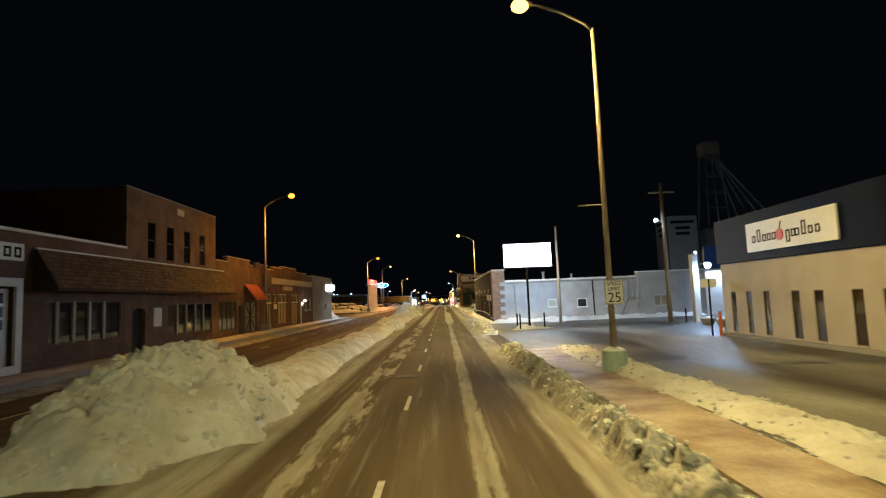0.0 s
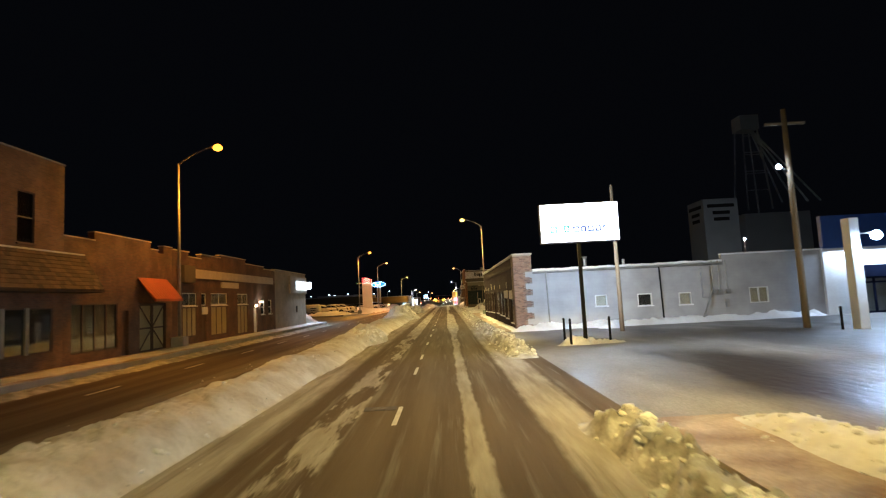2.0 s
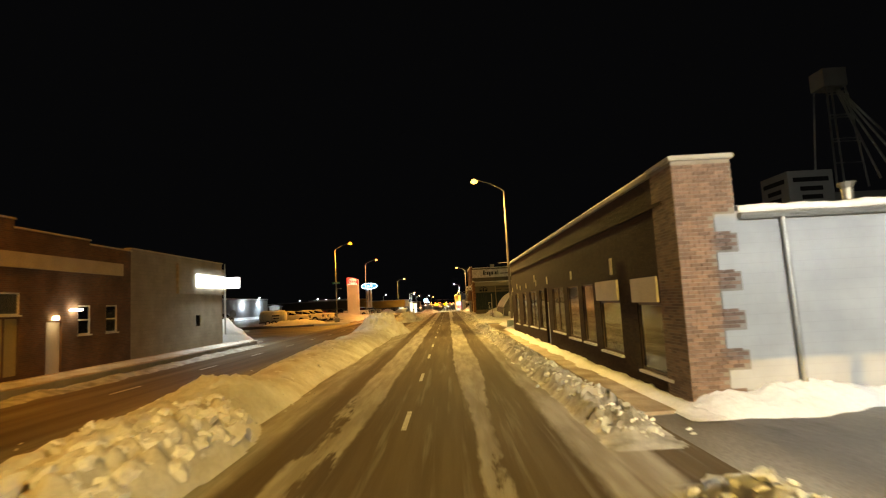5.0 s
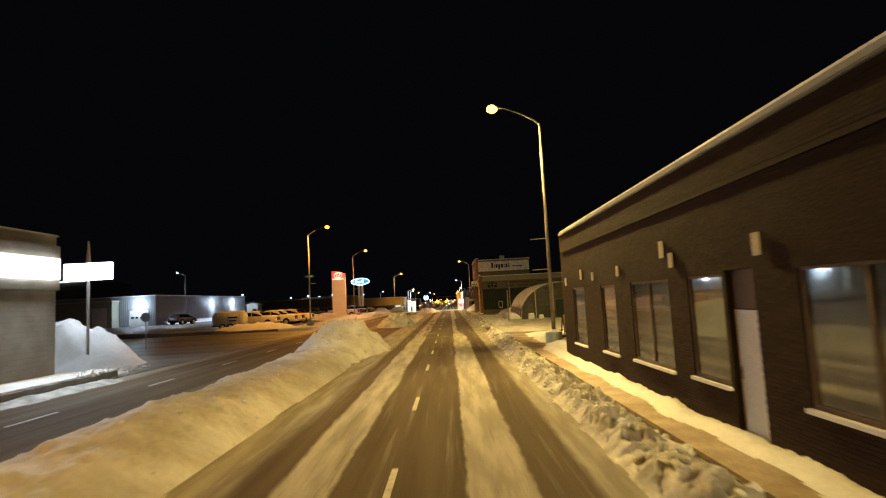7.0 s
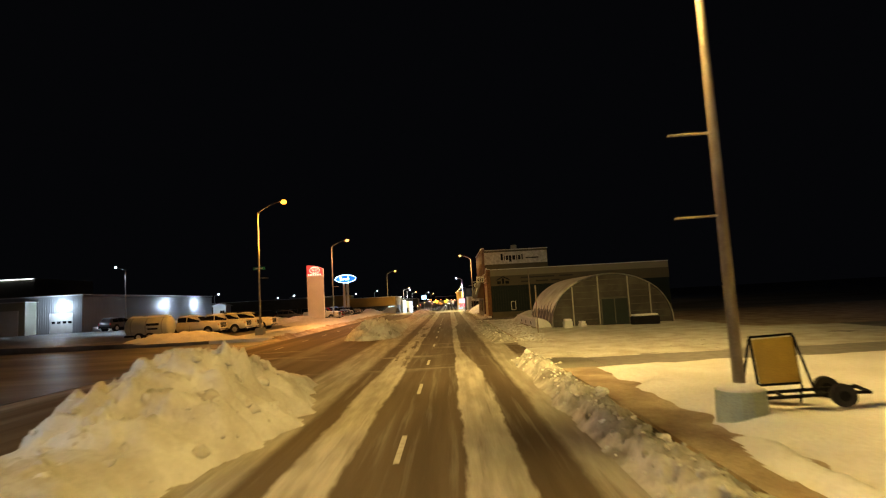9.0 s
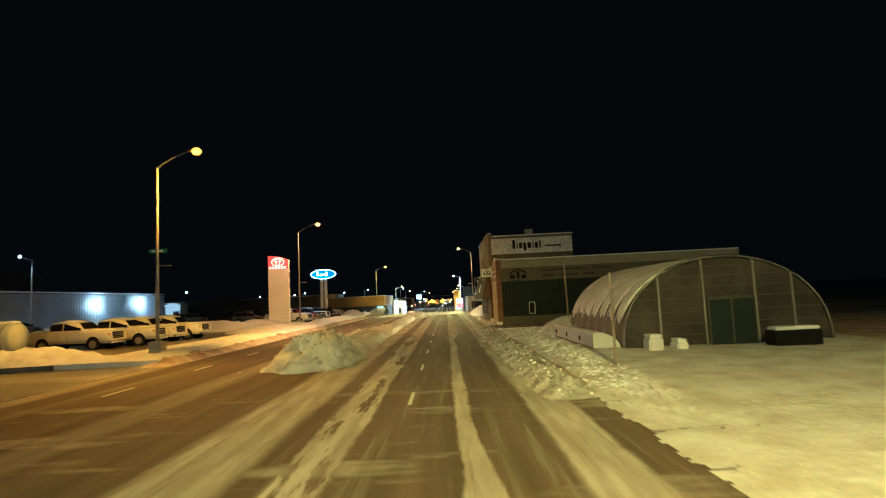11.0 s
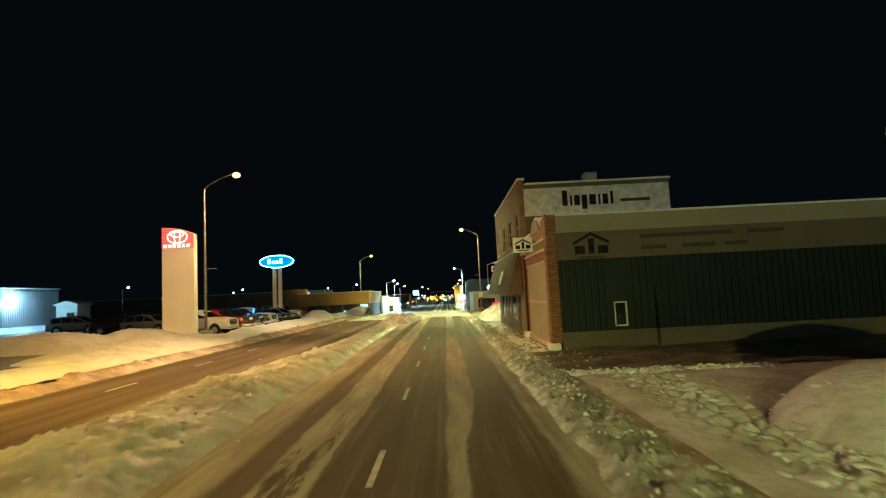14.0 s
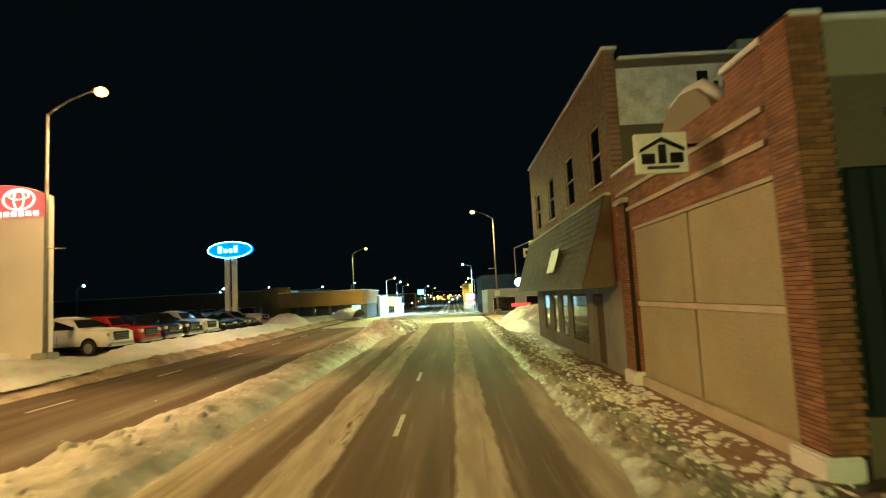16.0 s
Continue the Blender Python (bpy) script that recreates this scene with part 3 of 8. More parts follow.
for _i in range(3):
    _bm.faces.new((_q[0][_i], _q[1][_i], _q[1][_i + 1], _q[0][_i + 1]))
    _bm.faces.new((_q[0][_i], _q[0][_i + 1], _lowq[0][_i + 1], _lowq[0][_i]))
bmesh.ops.recalc_face_normals(_bm, faces=_bm.faces)
tagged(part("car_lot", _bm, M_lot, None), "snow-dusted car lot rising gently from the street", "pavement", kind="structure")
sheet("pavement_right_near", KR, 4.9, -60, 25.5, 0.08, M_slush, "brown trodden slush on the pavement", "pavement", thick=0.2)
sheet("parking_lot", 4.9, 45, -60, 50.5, 0.06, M_lot, "wet asphalt parking lot with thin snow", "pavement", thick=0.2)
_bm = bmesh.new()
_q = [[_bm.verts.new((x, y, z)) for x, z in ((KR, 0.0), (4.9, 0.062), (4.9, -0.15), (KR, -0.15))] for y in (25.5, 50.5)]
for _i in range(4):
    _bm.faces.new((_q[0][_i], _q[0][(_i + 1) % 4], _q[1][(_i + 1) % 4], _q[1][_i]))
_bm.faces.new(_q[0][::-1])
_bm.faces.new(_q[1])
bmesh.ops.recalc_face_normals(_bm, faces=_bm.faces)
tagged(part("driveway_right", _bm, M_lot, None), "wet driveway apron sloping down to the street", "pavement", kind="structure")
sheet("pavement_right_mid", KR, 4.9, 50.5, 92, 0.08, M_slush, "brown trodden slush on the pavement", "pavement", thick=0.2)
sheet("yard_right", 4.9, 45, 50.5, 95, 0.03, M_ground, "snowy yard", "ground", thick=0.1)
sheet("side_street_right", KR, 80, 92, 105, 0.01, M_street, "slushy side street", "road", thick=0.05)
sheet("verge_right", KR, 45, 105, 131.5, 0.02, M_slush, "trodden snow verge", "ground", thick=0.1)
sheet("driveway_muddy", KR, 45, 131.5, 138.2, 0.0, M_street, "muddy wet driveway", "pavement", thick=0.05)
M_redwalk = material("reddish_pavement", (0.22, 0.12, 0.08), 0.7, second=(0.36, 0.28, 0.22), scale=0.8, detail=8, amount=0.8, fine=18, bump=0.5, bump_scale=8)
sheet("pavement_right_far", KR, 5.0, 138.2, 200, 0.04, M_redwalk, "snowy brick-red pavement", "pavement", thick=0.2)

# ---- worn lane dashes: two rows along the street ----
M_line = material("worn_white_line", (0.62, 0.60, 0.54), 0.7, second=(0.25, 0.23, 0.19), scale=5, detail=8, amount=0.6, fine=30, bump=0.05)
lane = thing("lane_marking", (-1.24, 0, 0), "worn white dashed lane line", "lane marking", kind="structure")
for _y in [-5.6, 0.4, 6.2, 12.8, 19.5, 26.3, 33.2, 37.5, 44.2, 50.4, 56.8, 63.5, 69.6, 76.7, 82.7, 89.0, 95.6, 103.9] + [110.3 + 6.2 * k for k in range(7)]:
    part("dash", box(-1.29, -1.19, _y, _y + 1.75, dip(_y) + 0.002, dip(_y) + 0.006), M_line, lane)
lane = thing("lane_marking", (-11.25, 0, 0), "worn white dashed lane line, half under slush", "lane marking", kind="structure")
for _k in range(-2, 46):
    _y = 1.0 + 6.28 * _k
    part("dash", box(-11.30, -11.20, _y, _y + 1.75, dip(_y) + 0.002, dip(_y) + 0.006), M_line, lane)

M_patch = material("dark_asphalt_patch", (0.035, 0.03, 0.026), 0.7, second=(0.06, 0.05, 0.04), scale=4, fine=40, bump=0.4, bump_scale=20)
M_iron = material("worn_cast_iron", (0.06, 0.05, 0.042), 0.5, 0.6, scale=6, bump=0.4, bump_scale=40)
for _x, _y, _w, _d in ((-1.62, 18.25, 0.52, 0.42), (-1.70, 27.95, 0.36, 0.20)):
    _mh = thing("manhole_cover", (_x, _y, 0), "worn iron cover in a dark square asphalt patch", "manhole cover")
    part("patch", box(_x - _w, _x + _w, _y - _d, _y + _d, -0.01, 0.008, bevel=0.003), M_patch, _mh)
    part("ring", tube([(_x, _y, 0.0), (_x, _y, 0.012)], min(_w, _d) * 0.86, 28), M_iron, _mh)
    part("lid", tube([(_x, _y, 0.005), (_x, _y, 0.017)], min(_w, _d) * 0.76, 28), M_iron, _mh)


# ---- ploughed snow ----
def bump2(x, y, cx, cy, rx, ry, h, p=1.3):
    d = ((x - cx) / rx) ** 2 + ((y - cy) / ry) ** 2
    return h * max(0.0, 1 - d) ** p if d < 1 else 0.0


def ridge_height(x, y):
    ox, oy = x, y
    if y < 18 or 78 < y < 93 or 109 < y < 120 or y > 165:
        x, y = x + 0.5 * noise.noise((ox * 0.8, oy * 0.8, 21)) + 0.2 * noise.noise((ox * 2.3, oy * 2.3, 25)), y + 0.5 * noise.noise((ox * 0.8, oy * 0.8, 31))
    wide = min(1.0, max(0.0, (y - 56) / 8)) * min(1.0, max(0.0, (139 - y) / 8))
    low = min(1.0, max(0.0, (y - 130) / 16))
    cx = -5.78 - 0.42 * wide + 0.20 * low + 0.18 * noise.noise((y * 0.11, 3.1, 0))
    half = 1.32 + 0.33 * wide - 0.22 * low + 0.20 * noise.noise((y * 0.23, 7.7, 0))
    h = 0.56 - 0.22 * low + 0.14 * noise.noise((y * 0.35, 1.3, 0))
    if y < 12:
        h *= max(0.0, (y - 9.0) / 3)
    if 62 < y < 92:
        e = min(1.0, (y - 62) / 9.0)
        h += 0.08 * e * e * (3 - 2 * e)
    if 50 < y < 55:
        h += 0.25 * math.sin((y - 50) / 5 * math.pi)
    h *= max(0.0, min(1.0, (90.5 - y) / 2.0)) if y < 100 else max(0.0, min(1.0, (y - 113) / 3.0)) * max(0.0, min(1.0, (178 - y) / 5))
    u = abs(x - cx) / half
    z = h * max(0.0, 1 - u ** 2.4) if u < 1 else 0.0
    z = max(z, bump2(x, y, -6.35, 12.3, 2.35, 4.4, 1.75, 1.0), bump2(x, y, -5.7, 14.8, 1.4, 2.6, 0.85, 0.8))
    z = max(z, bump2(x, y, -6.1, 86.0, 2.3, 5.0, 1.75, 1.0), bump2(x, y, -5.8, 89.3, 1.4, 3.2, 0.8, 0.8))
    z = max(z, bump2(x, y, -6.05, 114.3, 1.9, 3.3, 1.55, 0.75))
    chunk = bump2(x, y, -5.0, 48.6, 1.15, 3.4, 0.80, 0.7)
    z = max(z, chunk)
    z = max(z, bump2(x, y, -5.0, 170.5, 1.9, 4.6, 0.95, 0.8), bump2(x, y, -4.2, 176.5, 1.5, 4.0, 0.70, 0.8))
    if z <= 0:
        return 0.0
    rough = min(1.0, z * 1.8)
    k = min(1.0, max(0.0, (z - 0.7) / 0.5, chunk * 1.6))
    wx, wy = x + 0.22 * noise.noise((x * 1.7, y * 1.7, 5)), y + 0.22 * noise.noise((x * 1.7, y * 1.7, 9))
    if y < 18 or 79 < y < 93 or 109 < y < 121:
        z += (0.30 if y > 100 else 0.07) * rough * (blocks(wx * 0.7, wy * 1.3, 0.62, 6.0) - 0.5) * min(1.0, z)
    z += rough * ((0.15 + 0.10 * k) * fbm(x * 0.9, y * 0.9, 2.0, 5) + 0.12 * k * blocks(wx, wy, 0.95, 1.0) + (0.042 + 0.06 * k + (0.03 if y > 113 else 0.0)) * blocks(wx, wy, 0.36, 4.0) + (0.03 + 0.13 * k) * (lumps(wx, wy, 0.44, 3.0) - 0.5) + (0.06 + 0.09 * k + (0.05 if y > 113 else 0.0)) * (lumps(wx, wy, 0.20, 7.0) - 0.5))
    return z


field("snow_ridge", -9.0, -2.9, 7.0, 56.0, 0.07, ridge_height, M_bank, "ploughed snow ridge mid-street, heaped up at its end", "snow bank", stepy=0.08)
field("snow_ridge", -9.4, -3.1, 56.0, 92.0, 0.075, ridge_height, M_bank, "ploughed snow ridge rising to a tall heap at the crossing", "snow bank", stepy=0.085)
field("snow_ridge", -9.2, -2.4, 109.0, 184.0, 0.08, ridge_height, M_bank_dirty, "lumpy ploughed snow ridge starting in a rounded heap", "snow bank", stepy=0.10)


def windrow(y0, y1, cx, half, h):
    def f(x, y):
        e = min(1.0, (y - y0) / 1.2, (y1 - y) / 1.2)
        if e <= 0:
            return 0.0
        u = (x - cx - 0.12 * noise.noise((y * 0.4, 5, 0))) / (half * (0.9 + 0.25 * noise.noise((y * 0.7, 9, 0))))
        if abs(u) >= 1:
            return 0.0
        z = h * (0.85 + 0.5 * noise.noise((y * 0.5, 2, 0))) * min(1.0, (u + 1) / 0.5) * min(1.0, (1 - u) / 0.75) * e
        wx, wy = x + 0.08 * noise.noise((x * 4, y * 4, 5)), y + 0.08 * noise.noise((x * 4, y * 4, 9))
        return z + min(1, z * 4) * (0.13 * blocks(wx, wy, 0.30, 2.0) + 0.06 * blocks(wx, wy, 0.14, 5.0) + 0.07 * fbm(x * 2, y * 2, 1.0, 4))
    return f


for _y0, _y1, _cx, _hw, _h in ((1.0, 25.8, 2.72, 0.62, 0.40), (36.0, 46.8, 2.72, 0.62, 0.45), (48.3, 96.0, 2.70, 0.68, 0.30), (103.5, 137.0, 2.75, 0.85, 0.22), (137.0, 178.0, 2.75, 0.75, 0.16)):
    _ob = field("snow_windrow", 1.7, 3.9, _y0, _y1, 0.048, windrow(_y0, _y1, _cx, _hw, _h), M_dirty, "low windrow of dirty broken snow along the kerb", "snow bank", stepy=0.052)
    _pl = []
    _f = windrow(_y0, _y1, _cx, _hw, _h)
    for _k in range(int((_y1 - _y0) * (44 if _h > 0.42 else 24 if _h > 0.1 else 5))):
        _x, _y = random.gauss(_cx + 0.06, _hw * 0.45), random.uniform(_y0 + 0.4, _y1 - 0.4)
        _s = random.uniform(0.025, 0.065) * (0.7 if _y > 100 else 1.0) * (1.8 if random.random() < (0.6 if 36 < _y < 47 else 0.16) else 1)
        _pl.append((_x, _y, max(0.0, _f(_x, _y)) + _s * 0.15, _s))
    clods("snow_clods", _pl, M_clod, "scattered clods of dirty broken snow beside the kerb", crisp=True)


# boulders of broken snow on the tall heaps
for _cx, _cy, _rx, _ry, _n, _sm in ((-6.35, 12.2, 2.25, 4.2, 520, 0.19), (-6.1, 86.0, 2.1, 4.6, 120, 0.20), (-6.15, 114.3, 1.8, 3.1, 110, 0.20), (-5.0, 48.6, 1.0, 3.0, 190, 0.24)):
    _pl = []
    for _k in range(_n):
        _a, _r = random.uniform(0, 6.283), math.sqrt(random.random())
        _x, _y = _cx + _rx * _r * math.cos(_a), _cy + _ry * _r * math.sin(_a)
        _h = ridge_height(_x, _y)
        if _h > 0.06:
            _s = _sm * random.uniform(0.35, 1.0) ** 1.5
            _pl.append((_x, _y, _h - _s * 0.55, _s))
    clods("snow_boulders", _pl, M_snow if _cy == 48.6 else M_bank_dirty if _cy > 100 else M_bank, "broken boulders of ploughed snow on the heap", crisp=_cy != 86.0)
# broken lumps half sunk in the faces of the ridge
for _y0, _y1, _n, _m in ((16.0, 56.0, 130, M_snow), (56.0, 84.0, 70, M_snow), (116.0, 192.0, 800, M_bank_dirty)):
    _pl = []
    for _k in range(_n):
        _x, _y = random.gauss(-5.5, 0.75), random.uniform(_y0, _y1)
        _h = ridge_height(_x, _y)
        if _h > 0.05:
            _s = random.uniform(0.035, 0.085) * (1.6 if random.random() < 0.15 else 1)
            _pl.append((_x, _y, _h - _s * 0.42, _s))
    clods("snow_lumps", _pl, _m, "broken lumps of snow sunk in the ploughed ridge")
# loose crumbs along both feet of the ridge
_pl = []
for _k in range(320):
    _y = random.choice((random.uniform(12, 90), random.uniform(112, 190)))
    _x = random.gauss(-4.5, 0.28) if random.random() < 0.65 else random.gauss(-8.3, 0.3)
    _s = random.uniform(0.012, 0.045)
    _pl.append((_x, _y, max(0.0, ridge_height(_x, _y)) + _s * 0.1, _s))
clods("snow_crumbs", _pl, M_bank, "loose crumbs of snow at the foot of the ridge")
_pl = []
for _k in range(420):
    _y = random.uniform(138, 163)
    _x = random.gauss(3.55, 0.3)
    _s = random.uniform(0.02, 0.06)
    _pl.append((_x, _y, 0.045, _s))
clods("snow_crumbs", _pl, M_snow, "trodden crumbs of snow on the pavement before the workshop", flat=0.6)
field("trodden_snow", 2.9, 4.35, 137.5, 164.0, 0.04, lambda x, y: max(0.0, 0.10 * (lumps(x + 0.1 * noise.noise((x * 5, y * 5, 1)), y * 0.75, 0.24, 3.0) - 0.42) + 0.10 * fbm(x * 1.3, y * 0.7, 8, 4) - 0.012 - 0.05 * max(0.0, (y - 150) / 14) - (0.12 if x > 4.25 else 0.0)), M_snow, "patches of trodden snow on the reddish pavement", "snow", base=0.036, stepy=0.045)


def strip(pts, half, h, seed):
    """A low bank along a line of (x, y) points in order of y."""
    def f(x, y):
        for (xa, ya), (xb, yb) in zip(pts, pts[1:]):
            if ya <= y <= yb:
                c = xa + (xb - xa) * (y - ya) / (yb - ya)
                e = min(1.0, (y - pts[0][1]) / 0.8, (pts[-1][1] - y) / 0.8)
                u = abs(x - c + 0.25 * noise.noise((y * 0.6, seed, 0))) / half
                if u >= 1:
                    return 0.0
                z = h * (1 - u * u) * e * (0.8 + 0.5 * noise.noise((y * 0.8, seed, 1)))
                return z - 0.015 + min(1, z * 5) * (0.15 * fbm(x * 1.7, y * 1.7, seed, 5) + 0.09 * (lumps(x + 0.1 * noise.noise((x * 3, y * 3, 1)), y, 0.26, seed) - 0.5))
        return 0.0
    return f


field("snow_strip", 4.2, 7.4, 2.0, 25.4, 0.08, strip([(5.9, 2.0), (5.7, 12), (5.5, 18), (5.3, 25.4)], 0.75, 0.26, 3.0), M_bank, "low bank of snow between pavement and parking lot", "snow bank", base=0.07)
_pl = []
for _k in range(420):
    _y = random.uniform(2.5, 25.2)
    _x = 5.95 - 0.026 * _y + random.choice((-1, 1)) * random.gauss(0.5, 0.2)
    _s = random.uniform(0.02, 0.07)
    _pl.append((_x, _y, 0.07 + max(0.0, strip([(5.9, 2.0), (5.7, 12), (5.5, 18), (5.3, 25.4)], 0.75, 0.26, 3.0)(_x, _y)) + 0.1 * _s, _s))
clods("snow_clods", _pl, M_bank, "crumbled snow along the low bank beside the lot", crisp=True)
field("snow_strip", 3.6, 5.2, 49.6, 83, 0.07, strip([(4.3, 49.6), (4.22, 60), (4.22, 83)], 0.34, 0.15, 6.0), M_snow, "thin line of snow against the brick wall", "snow bank", base=0.09)
def wall_drift(x, y):
    d = 50.62 - y
    reach = 0.95 + 0.55 * noise.noise((x * 0.45, 8, 0)) + 0.2 * noise.noise((x * 1.6, 3, 0))
    e = min(1.0, (x - 3.9) / 0.9, (24.2 - x) / 0.8)
    if d >= reach or e <= 0:
        return 0.0
    z = e * (0.36 + 0.24 * noise.noise((x * 0.55, 0, 0)) + 0.14 * noise.noise((x * 1.9, 3, 0))) * (1 - (d / reach) ** 1.6)
    return z + min(1.0, z * 4) * (0.10 * fbm(x * 1.8, y * 1.8, 4.0, 5) + 0.05 * (lumps(x, y, 0.26, 2.0) - 0.5))


field("snow_drift", 3.9, 24.3, 48.4, 50.62, 0.06, wall_drift, M_snow, "snow drift along the foot of the grey wall", "snow bank", base=0.05)
def sign_mound(x, y):
    z = bump2(x, y, 5.75, 39.8, 0.95, 0.6, 0.34) + bump2(x, y, 6.9, 39.8, 0.5, 0.4, 0.18) + bump2(x, y, 7.45, 39.85, 0.35, 0.3, 0.12) + bump2(x, y, 5.1, 39.6, 0.5, 0.35, 0.16)
    return max(0.0, z * (1 + 0.9 * fbm(x * 2.2, y * 2.2, 0, 5)) + min(1.0, z * 6) * 0.08 * (lumps(x, y, 0.16, 4.0) - 0.5) - 0.02)


field("snow_mound", 4.4, 8.0, 38.9, 40.6, 0.035, sign_mound, M_bank, "small mound of snow round the sign post", "snow bank", base=0.055)
field("snow_mound", 9.0, 11.2, 48.0, 50.0, 0.1, lambda x, y: bump2(x, y, 9.9, 49.0, 0.8, 0.6, 0.3) * (1 + 0.6 * fbm(x * 2, y * 2, 0, 4)), M_snow, "small mound of snow at the wooden pole", "snow bank", base=0.06)
field("snow_yard", 4.3, 14, 79.2, 92.0, 0.12, lambda x, y: max(0.0, min(1, (x - 4.3 - 0.4 * noise.noise((y, 0, 0))) * 1.5, (92.0 - y) * 0.8, (y - 79.0) * 2) * (0.24 + 0.12 * fbm(x * 0.7, y * 0.7, 5, 5))), M_snow, "smooth lit snow covering the corner yard", "snow bank", base=0.04)
def verge(x, y):
    e = min(1.0, (x - 3.5 - 0.5 * noise.noise((y * 0.5, 0, 0))) * 1.2, (131.6 - y) * 0.6, (y - 101.5 - 1.8 * noise.noise((x * 0.3, 4, 0)) - 1.0 * noise.noise((x * 1.1, 7, 0))) * 0.4)
    if e <= 0:
        return 0.0
    z = 0.10 + 0.10 * fbm(x * 0.5, y * 0.5, 3, 5) + bump2(x, y, 7.4, 124.0, 2.0, 2.1, 1.05, 0.8)
    d = abs(x - 4.55 - 0.035 * (y - 110) - 0.3 * noise.noise((y * 0.3, 2, 0)))
    if d < 0.9:
        z += 0.20 * (lumps(x + 0.06 * noise.noise((x * 6, y * 6, 2)), y * 0.8, 0.30, 6.0) - 0.55) * (1 - d / 0.9) ** 0.5
    return e * z


field("snow_verge", 3.6, 17, 100.5, 131.6, 0.06, verge, M_bank, "trampled snow verge with a trail of footprints", "snow bank", base=0.02)
field("rutted_mud", 3.3, 14.0, 131.4, 138.1, 0.06, lambda x, y: max(0.0, min(1.0, (14.0 - x) * 0.5) * (0.045 + 0.05 * math.sin((y - 0.35 * x + 0.5 * noise.noise((x * 0.4, y * 0.4, 3))) * 3.3) + 0.09 * fbm(x * 1.1, y * 1.6, 6, 5) + 0.03 * (lumps(x, y, 0.22, 5.0) - 0.5))), M_mud, "frozen rutted mud and slush on the driveway", "mud", base=0.004)
_pl = []
for _k in range(420):
    _x = random.uniform(3.2, 9.5)
    _y = random.gauss(131.5 - 0.08 * (_x - 3.2), 0.16)
    _s = random.uniform(0.03, 0.11)
    _pl.append((_x, _y, max(0.05, verge(_x, _y)) + 0.02, _s))
for _k in range(110):
    _x, _y = random.uniform(3.0, 4.4) + random.uniform(0, 1.2) ** 3, random.uniform(131, 138.4)
    _pl.append((_x, _y, 0.06, random.uniform(0.015, 0.045)))
clods("snow_clods", _pl, M_clod, "broken snow along the edge of the muddy driveway", crisp=True)
# hardened footprints with pale rims along the verge
_pl = []
for _k in range(620):
    _y = random.uniform(104.5, 131.0)
    _x = random.gauss(4.55 + 0.035 * (_y - 110), 0.42)
    _s = random.uniform(0.05, 0.13)
    _pl.append((_x, _y, 0.02 + max(0.0, verge(_x, _y)) - _s * 0.05, _s))
clods("snow_clods", _pl, M_snow, "trampled plates of snow along the footpath", flat=0.4)
def packed(x, y):
    e = min(1.0, (x - 3.2) * 1.5, (22 - x) * 0.3, (y - 95.0 - 1.2 * noise.noise((x * 0.4, 2, 0))) * 0.5, (106.0 - y) * 0.8)
    return max(0.0, e * (0.030 + 0.07 * fbm(x * 0.35, y * 1.1, 7, 6) + 0.025 * (lumps(x * 0.6, y, 0.3, 4.0) - 0.5))) if e > 0 else 0.0


field("packed_snow", 3.2, 22, 94.0, 106.0, 0.07, packed, M_bank, "thin packed snow left in ridges across the side street", "snow", base=0.008)
def crossing_snow(x, y):
    e = min(1.0, (x + 12.5) * 0.5, (3.2 - x) * 0.5, (y - 179.5 - 2.0 * noise.noise((x * 0.35, 4, 0))) * 0.25, (262.0 - y) * 0.2)
    return max(0.0, e * (0.028 + 0.05 * fbm(x * 0.5, y * 0.22, 9, 6))) if e > 0 else 0.0


field("packed_snow", -12.5, 3.2, 177.0, 262.0, 0.22, crossing_snow, M_bank_dirty, "thin packed snow over the second crossing", "snow", base=0.016)
field("snow_pile", 3.0, 9.4, 161, 180, 0.14, lambda x, y: max(bump2(x, y, 6.2, 172, 3.0, 7.0, 1.35, 0.8), bump2(x, y, 4.6, 167.5, 1.4, 4.5, 0.55, 0.8)) * (1 + 0.5 * fbm(x * 1.2, y * 1.2, 4, 5)), M_bank, "tall pile of cleared snow beyond the brick building", "snow bank")
field("snow_pile", -24.5, -15.8, 80.5, 90.0, 0.14, lambda x, y: max(bump2(x, y, -20.4, 85.2, 3.4, 3.4, 2.3, 1.0), bump2(x, y, -18.6, 84.6, 2.2, 2.6, 1.0, 1.0)) * (1 + 0.45 * fbm(x * 0.9, y * 0.9, 4, 5)), M_snow, "tall pile of clean snow beside the lit pole sign", "snow bank")


